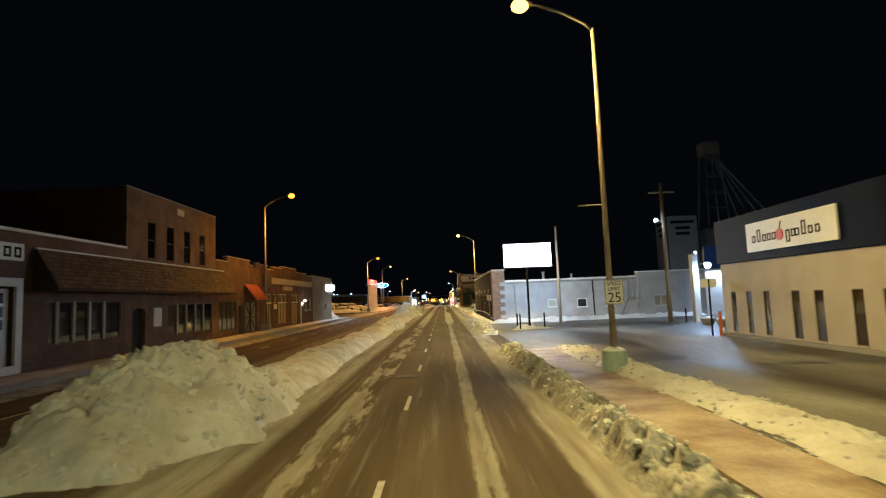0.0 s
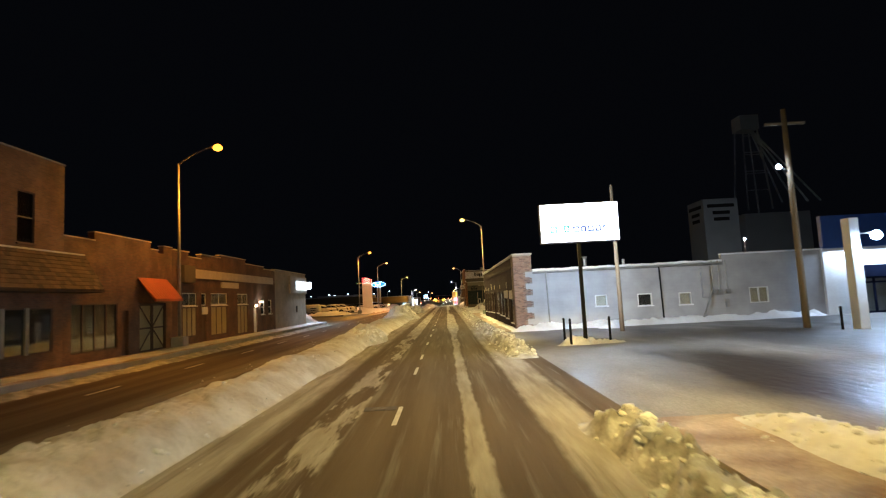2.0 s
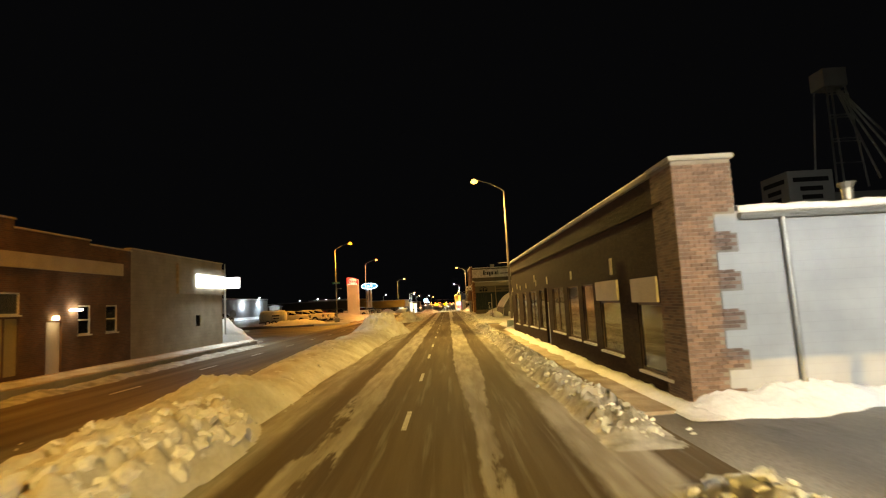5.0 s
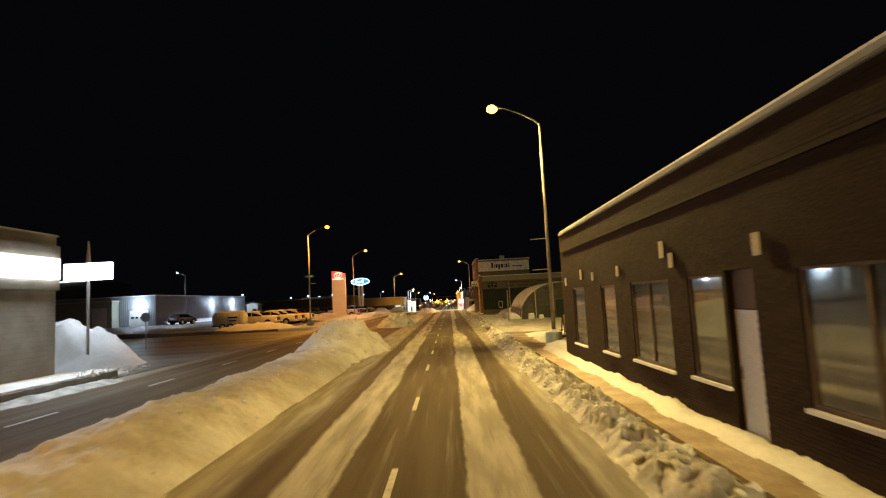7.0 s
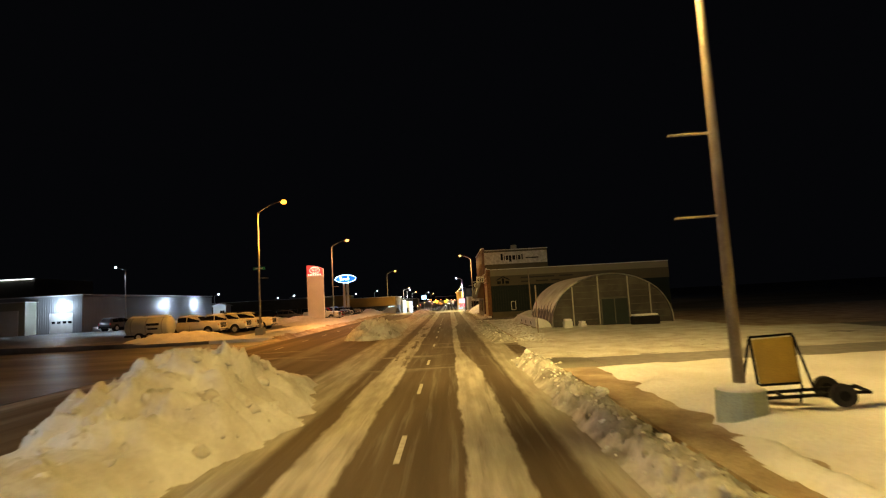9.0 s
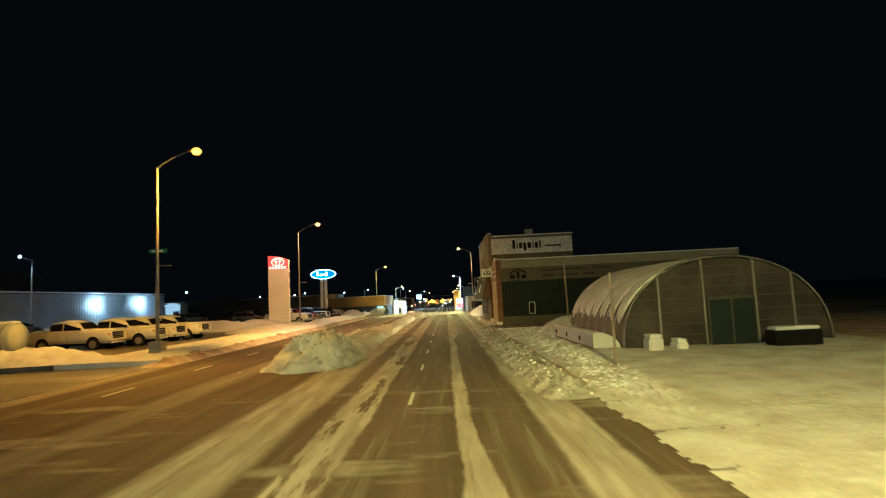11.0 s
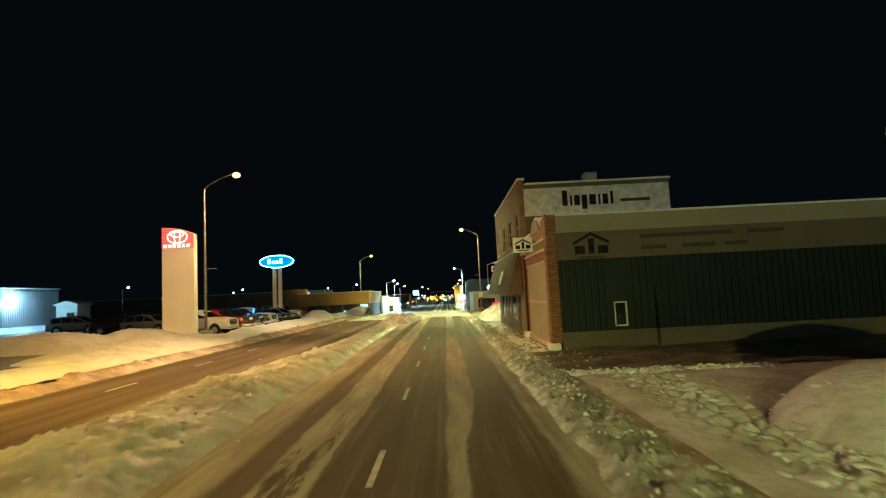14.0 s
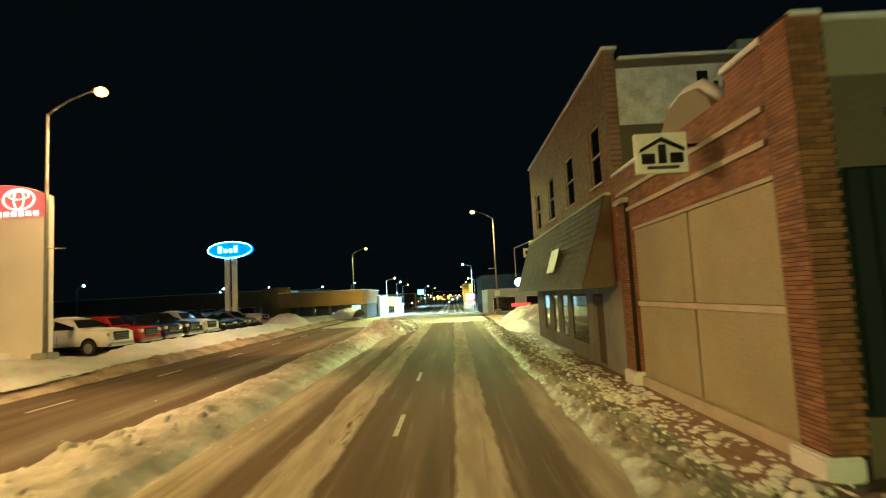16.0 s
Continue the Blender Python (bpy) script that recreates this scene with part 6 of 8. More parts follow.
for _x, _y in ((5.12, 40.2), (5.22, 39.4), (7.05, 39.8)):
    _b = thing("bollard", (_x, _y, 0.05), "slim black steel bollard beside the lit sign", "bollard", "bollards round the sign")
    part("post", tube([(_x, _y, 0.0), (_x, _y, 1.18), (_x, _y, 1.22)], [0.055, 0.055, 0.03], 10), M_black, _b, smooth=True)

wp = thing("utility_pole", (9.55, 45.9, 0.05), "tall bare wooden pole before the grey wall", "pole")
part("pole", tube([(9.55, 45.9, 0.0), (9.55, 45.9, 8.3)], [0.13, 0.09], 10), M_wood_pole, wp, smooth=True)
up = thing("utility_pole", (17.2, 42.0, 0.05), "wooden utility pole with crossarm and white yard lamp", "pole")
part("pole", tube([(17.2, 42.0, 0.0), (17.2, 42.0, 10.9)], [0.17, 0.12], 10), M_wood_pole, up, smooth=True)
part("crossarm", box(16.2, 18.2, 41.93, 42.05, 10.1, 10.22), M_wood_pole, up)
part("lamp_arm", tube([(17.2, 42.0, 7.7), (16.6, 41.8, 8.0)], 0.03, 6), M_pole, up)
_bm = bmesh.new()
bmesh.ops.create_uvsphere(_bm, u_segments=10, v_segments=6, radius=0.13)
bmesh.ops.translate(_bm, verts=_bm.verts, vec=(16.55, 41.78, 7.95))
part("lamp", _bm, plain("yard_lamp", (0.9, 0.9, 0.9), 0.4, emit=COOL, power=12.0), up, "white yard lamp")
bl = thing("bollard", (18.0, 40.6, 0.05), "slim black steel bollard on the parking lot", "bollard")
part("post", tube([(17.6, 40.2, 0.0), (17.6, 40.2, 1.1)], 0.06, 8), M_black, bl)

# ---- shop with blue fascia beside the parking lot ----
ch = thing("shop_building", (14.4, 20.0, 0), "cream shop with dark blue fascia and slit windows", "building")
SL = [(27.25, 27.75), (25.85, 26.35), (24.45, 24.95), (22.4, 22.95), (21.0, 21.55), (19.0, 19.55), (17.6, 18.15), (15.6, 16.1)]
part("wall", wall_x(14.4, 14.7, -8.0, 28.5, 0.0, 3.72, [(a, b, 0.28, 2.28) for a, b in SL]), M_stucco, ch, "cream rendered wall")
part("flank_wall", wall_y(14.7, 34, 28.2, 28.5, 0.0, 3.72), M_stucco, ch)
part("fascia", box(14.28, 14.6, -8.0, 28.6, 3.74, 5.98, bevel=0.02), M_navy, ch, "dark blue fascia")
part("fascia", box(14.6, 34, 28.3, 28.6, 3.74, 5.98), M_navy, ch, "dark blue fascia return")
part("roof", box(14.7, 34, -8, 28.2, 3.5, 3.7), M_ground, ch)
part("plinth", box(14.05, 14.4, -8.0, 28.5, 0.0, 0.20, bevel=0.02), M_concrete, ch, "snowy concrete plinth")
for _a, _b in SL:
    window_x(ch, 14.4, -1, _a, _b, 0.28, 2.28, frame=M_trim, sill=M_stucco, back=M_trim, t=0.04)
cg = thing("shop_sign", (14.25, 22.9, 4.1), "white shop sign with dark strokes and one red disc", "sign")
part("panel", box(14.18, 14.27, 19.6, 25.5, 4.1, 5.43, bevel=0.015), M_sign_paint, cg)
for _k, _y in enumerate((25.0, 24.6, 24.2, 23.85, 23.5)):
    part("lettering", frame_bars(_y - 0.26, _y, 4.5, 4.82 + (0.25 if _k == 1 else 0), 14.165, 14.179, 0.06, "x"), M_letter, cg)
for _k, _y in enumerate((22.55, 22.2, 21.95, 21.55, 21.15, 20.75)):
    part("lettering", frame_bars(_y - 0.26, _y, 4.5 - (0.2 if _k == 0 else 0), 4.82 + (0.25 if _k == 3 else 0), 14.165, 14.179, 0.06, "x"), M_letter, cg)
_bm = tube([(14.14, 22.95, 4.68), (14.18, 22.95, 4.68)], 0.24, 18)
part("disc", _bm, M_red, cg, "red disc")
part("stalk", tube([(14.16, 22.95, 4.9), (14.16, 22.8, 5.25)], 0.02, 6), M_letter, cg)
# recessed entrance with cool lamps, between the two buildings
en = thing("lamp_pillar", (18.4, 40.0, 0), "tall white pillar carrying a dazzling blue-white lamp", "pillar")
part("pillar", box(18.2, 18.65, 39.9, 40.4, 0.0, 5.05, bevel=0.02), M_white, en)
sh = thing("shop_building", (24.2, 50.4, 0), "pale blue shop building with a bright blue fascia and navy doors", "building")
part("wall", wall_y(24.2, 36, 50.36, 50.58, 0.0, 4.3, [(26.1, 28.5, 0.06, 3.1), (30.0, 31.2, 0.8, 2.4)]), M_white, sh)
part("fascia", box(24.2, 36, 50.2, 50.58, 4.3, 6.4, bevel=0.03), material("blue_fascia", (0.04, 0.09, 0.30), 0.5, scale=1, bump=0.02), sh, "bright blue fascia")
part("door_header", box(26.0, 28.6, 50.26, 50.35, 2.35, 3.1), M_navy, sh, "navy panel over the doors")
_d = part("door_frame", frame_bars(26.1, 28.5, 0.06, 2.36, 50.36, 50.46, 0.11, "y", mullions=(27.3,), rails=(2.0,)), M_navy, sh, "navy door frame")
part("pane", box(26.2, 28.4, 50.44, 50.45, 0.16, 2.3), M_glass, _d)
window_y(sh, 50.36, -1, 30.0, 31.2, 0.8, 2.4, frame=M_navy, back=M_unlit_depth)
part("notice", box(28.9, 29.4, 50.33, 50.355, 1.3, 1.7), M_navy, sh, "small dark notice")
_bm = bmesh.new()
bmesh.ops.create_uvsphere(_bm, u_segments=12, v_segments=8, radius=0.22)
bmesh.ops.translate(_bm, verts=_bm.verts, vec=(19.3, 39.8, 4.2))
part("bracket", tube([(18.6, 40.1, 4.3), (19.3, 39.85, 4.35)], 0.04, 6), M_pole, en)
part("lamp", _bm, plain("flood_lamp", (0.9, 0.95, 1), 0.4, emit=(0.55, 0.75, 1.0), power=14.0), en, "dazzling blue-white lamp")
_li = bpy.data.lights.new("flood_light", "SPOT")
_li.energy, _li.color, _li.spot_size, _li.spot_blend, _li.shadow_soft_size = 220.0, (0.62, 0.78, 1.0), radians(150), 0.5, 0.2
_lo = new("flood_light", _li)
_lo.matrix_basis = look(Vector((19.5, 39.5, 4.1)) - en.location, Vector((14.0, 36.0, 0.0)) - en.location)
_lo.parent = en
_li = bpy.data.lights.new("porch_light", "AREA")
_li.energy, _li.color, _li.shape, _li.size, _li.size_y = 110.0, (0.7, 0.82, 1.0), "RECTANGLE", 8, 0.6
_lo = new("porch_light", _li)
_lo.matrix_basis = look(Vector((28.5, 49.9, 4.25)) - en.location, Vector((28.5, 48.6, 0.0)) - en.location)
_lo.parent = en
_li = bpy.data.lights.new("sign_glow", "AREA")
_li.energy, _li.color, _li.shape, _li.size, _li.size_y = 75.0, (0.85, 0.92, 1.0), "RECTANGLE", 3.4, 1.6
_lo = new("sign_glow", _li)
_lo.matrix_basis = look(Vector((6.05, 39.55, 5.45)) - bsn.location, Vector((6.05, 30, 5.0)) - bsn.location)
_lo.parent = bsn
_li2 = _li.copy()
_li2.energy, _li2.spread = 120.0, radians(105)
_lo = new("sign_glow", _li2)
_lo.matrix_basis = look(Vector((6.05, 40.10, 5.45)) - bsn.location, Vector((9.5, 50, 2.6)) - bsn.location)
_lo.parent = bsn
part("face", box(4.29, 7.77, 39.982, 39.995, 4.60, 6.31), M_sign_white, bsn, "glowing white face")
sg = thing("sign_post", (13.8, 28.0, 0.05), "pair of thin orange and blue posts with a small panel", "post")
part("post", tube([(13.6, 28.3, 0.0), (13.6, 28.3, 3.0)], 0.05, 8), M_navy, sg)
part("post", tube([(13.95, 28.1, 0.0), (13.95, 28.1, 1.3)], 0.08, 8), M_orange, sg)
part("panel", box(13.2, 14.0, 28.28, 28.33, 2.55, 3.0), M_sign_paint, sg)


def sign_light(parent, at, to, watts, width, height):
    """The light that a lit sign box throws off its face."""
    li = bpy.data.lights.new("sign_light", "AREA")
    li.energy, li.color, li.shape, li.size, li.size_y = watts, (0.80, 0.92, 1.0), "RECTANGLE", width, height
    lo = new("sign_light", li)
    lo.matrix_basis = look(Vector(at) - parent.location, Vector(to) - parent.location)
    lo.parent = parent


sign_light(ps, (-18.2, 83.25, 4.85), (-17.0, 70.0, 2.0), 45, 2.2, 0.8)
sign_light(ps, (-18.2, 83.55, 4.85), (-18.2, 95.0, 2.0), 45, 2.2, 0.8)
sign_light(es, (LX + 0.34, 76.7, 4.6), (-8.0, 76.7, 0.0), 110, 4.0, 0.8)


# ---- planters before the entrance ----
for _x, _y in ((17.35, 36.4), (17.5, 34.7)):
    _pl = thing("planter", (_x, _y, 0.06), "low round concrete planter heaped with snow", "planter", "planters at the entrance")
    part("bowl", tube([(_x, _y, 0.05), (_x, _y, 0.18), (_x, _y, 0.46), (_x, _y, 0.50)], [0.30, 0.36, 0.48, 0.46], 18), M_concrete, _pl, smooth=True)
    part("snow_cap", tube([(_x, _y, 0.48), (_x, _y, 0.58), (_x, _y, 0.64)], [0.46, 0.36, 0.10], 18), M_snow, _pl, "snow heaped in the planter", smooth=True)


# ---- tunnel shed, wrapped stack and cart on the right ----
qh = thing("tunnel_shed", (11.4, 113.0, 0), "hooped plastic tunnel shed with snow sliding off its ribs", "shed")
QX, QR, QH = 11.4, 4.35, 3.75


def hoop(t, grow=0.0):
    a = math.pi * t
    return QX - (QR + grow) * math.cos(a), (QH + grow) * math.sin(a) ** 0.85


_bm = bmesh.new()
_prev = None
for _j in range(61):
    _y = 113.0 + 9.6 * _j / 60
    _sag = 0.06 * abs(math.sin(math.pi * _j / 60 * 7))
    _row = []
    for _k in range(33):
        _x, _z = hoop(_k / 32, -_sag)
        _row.append(_bm.verts.new((_x, _y, max(_z, 0.0))))
    if _prev:
        for _i in range(32):
            _bm.faces.new((_prev[_i], _row[_i], _row[_i + 1], _prev[_i + 1]))
    _prev = _row
part("skin", _bm, M_skin, qh, "dark cloudy plastic skin", smooth=True)
# sheets of snow still clinging between the hoops, with ragged lower edges
_v, _f = [], []
_n = 200
for _j in range(_n + 1):
    _y = 113.1 + 9.4 * _j / _n
    _u = (_j / _n * 7) % 1.0
    _rib = round(_j / _n * 7)
    _near = 1.0 - _j / _n
    _base = 0.095 + 0.03 * noise.noise((_y * 2.5, 1, 0)) + 0.03 * noise.noise((_y * 0.6, 5, 0))
    _top = 0.18 + 0.15 * _near + 0.06 * noise.noise((_rib * 1.7, 4.0, 0))
    _d = min(abs((_u - 0.06 + 0.5) % 1.0 - 0.5) / 0.24, 1.0)
    _low = _base + max(0.0, _top - _base) * (1 - _d) ** 1.5 + 0.008 * noise.noise((_y * 3.0, 3, 0)) + 0.003 * noise.noise((_y * 9.0, 3, 0))
    for _k in range(25):
        _t = _low + (0.86 - _low) * _k / 24
        _g = 0.075 if 0 < _k < 24 else 0.005
        _x, _z = hoop(_t, _g + 0.04 * noise.noise((_y * 1.5, _t * 9, 2)))
        _v.append((_x, _y, _z))
for _j in range(_n):
    for _k in range(24):
        _a = _j * 25 + _k
        _f.append((_a, _a + 25, _a + 26, _a + 1))
_sn = joined("roof_snow", _v, _f, M_bank, qh, "snow clinging in scalloped sheets to the hoops")
_sn.data.polygons.foreach_set("use_smooth", [True] * len(_f))
for _j in range(8):
    _y = 113.0 + 1.3714 * _j
    part("hoop", tube([(hoop(k / 20, 0.015)[0], _y, hoop(k / 20, 0.015)[1]) for k in range(21)], 0.035, 6), M_pole, qh, smooth=True)
_bm = bmesh.new()
_arc = [_bm.verts.new((hoop(k / 24, -0.06)[0], 113.06, max(0, hoop(k / 24, -0.06)[1]))) for k in range(25)]
_bm.faces.new(_arc)
part("front_sheet", _bm, M_skin, qh, "dim plastic front")
for _x in (8.63, 10.5, 12.65, 14.2):
    _t = math.acos(max(-1, min(1, (QX - _x) / QR))) / math.pi
    part("front_post", box(_x - 0.035, _x + 0.035, 112.92, 113.02, 0.0, hoop(_t)[1] - 0.03), M_pole, qh)
for _z in (0.55, 1.0, 1.5, 2.05, 2.5, 2.95, 3.35):
    _w = QR * math.sqrt(max(0.0, 1 - (_z / QH) ** 2.35)) - 0.05
    part("front_rail", box(QX - _w, QX + _w, 112.955, 112.995, _z, _z + 0.035), M_skin_rib, qh)
part("door", frame_bars(10.62, 12.6, 0.05, 2.02, 112.88, 112.94, 0.06, "y", mullions=(11.6,)), M_skin_rib, qh, "dark twin framed door")
part("door_panel", box(10.66, 12.56, 112.91, 112.925, 0.08, 1.98), M_green_metal, qh)
_st = thing("wrapped_stack", (6.5, 118.0, 0), "long low stack under white plastic with a straight street side", "stack")
_bm = bmesh.new()
_prev = None
for _j in range(41):
    _y = 113.7 + 8.5 * _j / 40
    _s = 1.0 if 0 < _j < 40 else 0.75
    _w = 0.02 * noise.noise((_y * 1.3, 0, 0))
    _h = (0.80 + 0.05 * noise.noise((_y * 0.7, 4, 0))) * (0.96 if _j in (0, 40) else 1.0)
    _row = [_bm.verts.new((5.98 + _w + a, _y, _h * c)) for a, c in ((0.0, 0.0), (0.0, 0.45), (0.0, 0.88), (0.06, 0.98), (0.22, 1.0), (0.55, 0.93), (0.85, 0.75), (1.06, 0.48), (1.15, 0.22), (1.18, 0.08), (1.18, 0.0))]
    if _prev:
        for _i in range(10):
            _bm.faces.new((_prev[_i], _row[_i], _row[_i + 1], _prev[_i + 1]))
    else:
        _bm.faces.new(_row)
    _prev = _row
_bm.faces.new(_prev[::-1])
part("wrapping", _bm, M_tarp, _st)
for _y in (115.9, 118.6, 121.2):
    part("vent", box(5.94, 5.975, _y, _y + 0.16, 0.30, 0.52), M_black, _st, "small dark vent")
part("sill_board", box(5.80, 5.95, 113.6, 122.3, 0.0, 0.16), M_wood_pole, _st, "brown timber sill board")
for _x, _y, _w, _h, _m, _l in ((8.0, 112.3, 0.28, 0.6, M_tarp, "pale wrapped crate with snow on top"), (9.0, 112.2, 0.22, 0.4, M_white, "white plastic drum half in snow"), (13.2, 111.6, 0.9, 0.7, M_black, "dark low machine under a snow cap")):
    _c = thing("crate", (_x, _y, 0), _l, "crate")
    part("body", box(_x - _w, _x + _w, _y - 0.4, _y + 0.4, 0.0, _h, bevel=0.06), _m, _c)
    part("snow_cap", box(_x - _w * 0.95, _x + _w * 0.95, _y - 0.36, _y + 0.36, _h, _h + 0.12, bevel=0.05), M_snow, _c, "snow cap")
mp = thing("marker_post", (5.35, 109.4, 0), "thin leaning metal post in the snow", "post")
part("post", tube([(5.27, 108.4, 0.0), (5.27, 108.4, 3.15)], 0.045, 8), M_rust, mp)
ap = thing("pole", (7.2, 123.5, 0), "slightly leaning pale pole beside the tunnel shed", "pole")
part("post", tube([(7.2, 123.5, 0.0), (7.14, 123.5, 4.9)], 0.05, 8), M_wood_pole, ap)
# board on a small trailer frame
tr = thing("board_trailer", (6.4, 84.4, 0.15), "yellow board on a black wheeled trailer frame in the snow", "trailer")
part("board", box(6.06, 6.72, 84.1, 84.16, 0.68, 1.50, bevel=0.01), material("yellow_board", (0.50, 0.34, 0.06), 0.6, scale=2, bump=0.1), tr, "yellow board")
part("frame", frame_bars(6.02, 6.76, 0.62, 1.56, 84.17, 84.22, 0.04, "y"), M_black, tr)
for _x in (6.02, 6.76):
    part("leg", tube([(_x, 84.2, 1.5), (_x + (0.32 if _x > 6.5 else -0.22), 84.7, 0.35)], 0.025, 6), M_black, tr)
    part("leg", tube([(_x, 84.2, 0.6), (_x - 0.1, 84.1, 0.3)], 0.025, 6), M_black, tr)
for _y in (84.05, 84.6):
    part("rail", tube([(5.7, _y, 0.42), (7.75, _y + 0.1, 0.42)], 0.035, 6), M_black, tr)
part("rail", tube([(7.75, 84.1, 0.42), (7.75, 84.8, 0.42)], 0.035, 6), M_black, tr)
part("rail", tube([(6.4, 84.05, 0.42), (6.4, 84.65, 0.42)], 0.035, 6), M_black, tr)
for _y in (83.95, 84.85):
    _w = part("wheel", tube([(7.3, _y - 0.07, 0.42), (7.3, _y + 0.07, 0.42)], 0.20, 16), M_tyre, tr)
    part("rim", tube([(7.3, _y - 0.08, 0.42), (7.3, _y + 0.08, 0.42)], 0.09, 12), M_black, _w)

tr.location.x -= 0.50
tr.rotation_euler = (0, radians(-4), radians(-18))

# ---- grain elevator far behind the grey wall ----
ge = thing("grain_elevator", (54, 122, 0), "tall pale concrete grain elevator with headhouse and steel tower", "grain elevator")
part("bin_block", box(48.5, 54.9, 115, 121.5, -1, 18.2, bevel=0.05), M_silo, ge)
part("bin_block", box(60, 73, 122, 135, -1, 16.0, bevel=0.05), M_silo, ge)
for _z, _w in ((16.9, 5.0), (15.6, 3.2), (14.4, 2.9)):
    part("lettering", box(51.7 - _w / 2, 51.7 + _w / 2, 114.95, 114.99, _z - 0.32, _z + 0.32), M_letter, ge, "dark unreadable lettering")
    part("lettering", box(48.45, 48.49, 118.3 - _w / 2, 118.3 + _w / 2, _z - 0.32, _z + 0.32), M_letter, ge, "dark unreadable lettering")
for _a in ((62, 124), (67, 124), (62, 129), (67, 129)):
    part("tower_leg", tube([(_a[0], _a[1], 17), (64.5 + (_a[0] - 64.5) * 0.55, 126.5 + (_a[1] - 126.5) * 0.55, 36)], 0.16, 6), M_pole, ge)
for _z in (21, 25, 29, 33):
    _s = 1 - 0.45 * (_z - 17) / 19
    part("tower_ring", frame_bars(64.5 - 2.5 * _s, 64.5 + 2.5 * _s, _z, _z + 3.6, 126.5 - 2.5 * _s, 126.5 - 2.5 * _s + 0.12, 0.14, "y"), M_pole, ge)
part("leg_head", box(62.6, 66.4, 124.8, 128.2, 34, 37), M_silo, ge)
for _k in range(4):
    part("spout", tube([(65, 126, 34.5), (69 + 2.6 * _k, 124, 18.2)], 0.18, 6), M_pole, ge)
for _x in (46,):
    _li = bpy.data.lights.new("yard_light", "POINT")
    _li.energy, _li.color, _li.shadow_soft_size = 700.0, (0.9, 0.95, 1.0), 0.2
    _lo = new("yard_light", _li)
    _lo.location = Vector((_x, 98.0, 9.0)) - ge.location
    _lo.parent = ge
    part("yard_lamp", tube([(_x, 98.0, 8.95), (_x, 98.0, 9.2)], 0.18, 8), plain("yard_lamp_glass", (0.9, 0.9, 0.9), 0.4, emit=COOL, power=10.0), ge, "white yard lamp")
    part("lamp_pole", tube([(_x, 98.1, -1), (_x, 98.1, 9.0)], 0.1, 6), M_wood_pole, ge)


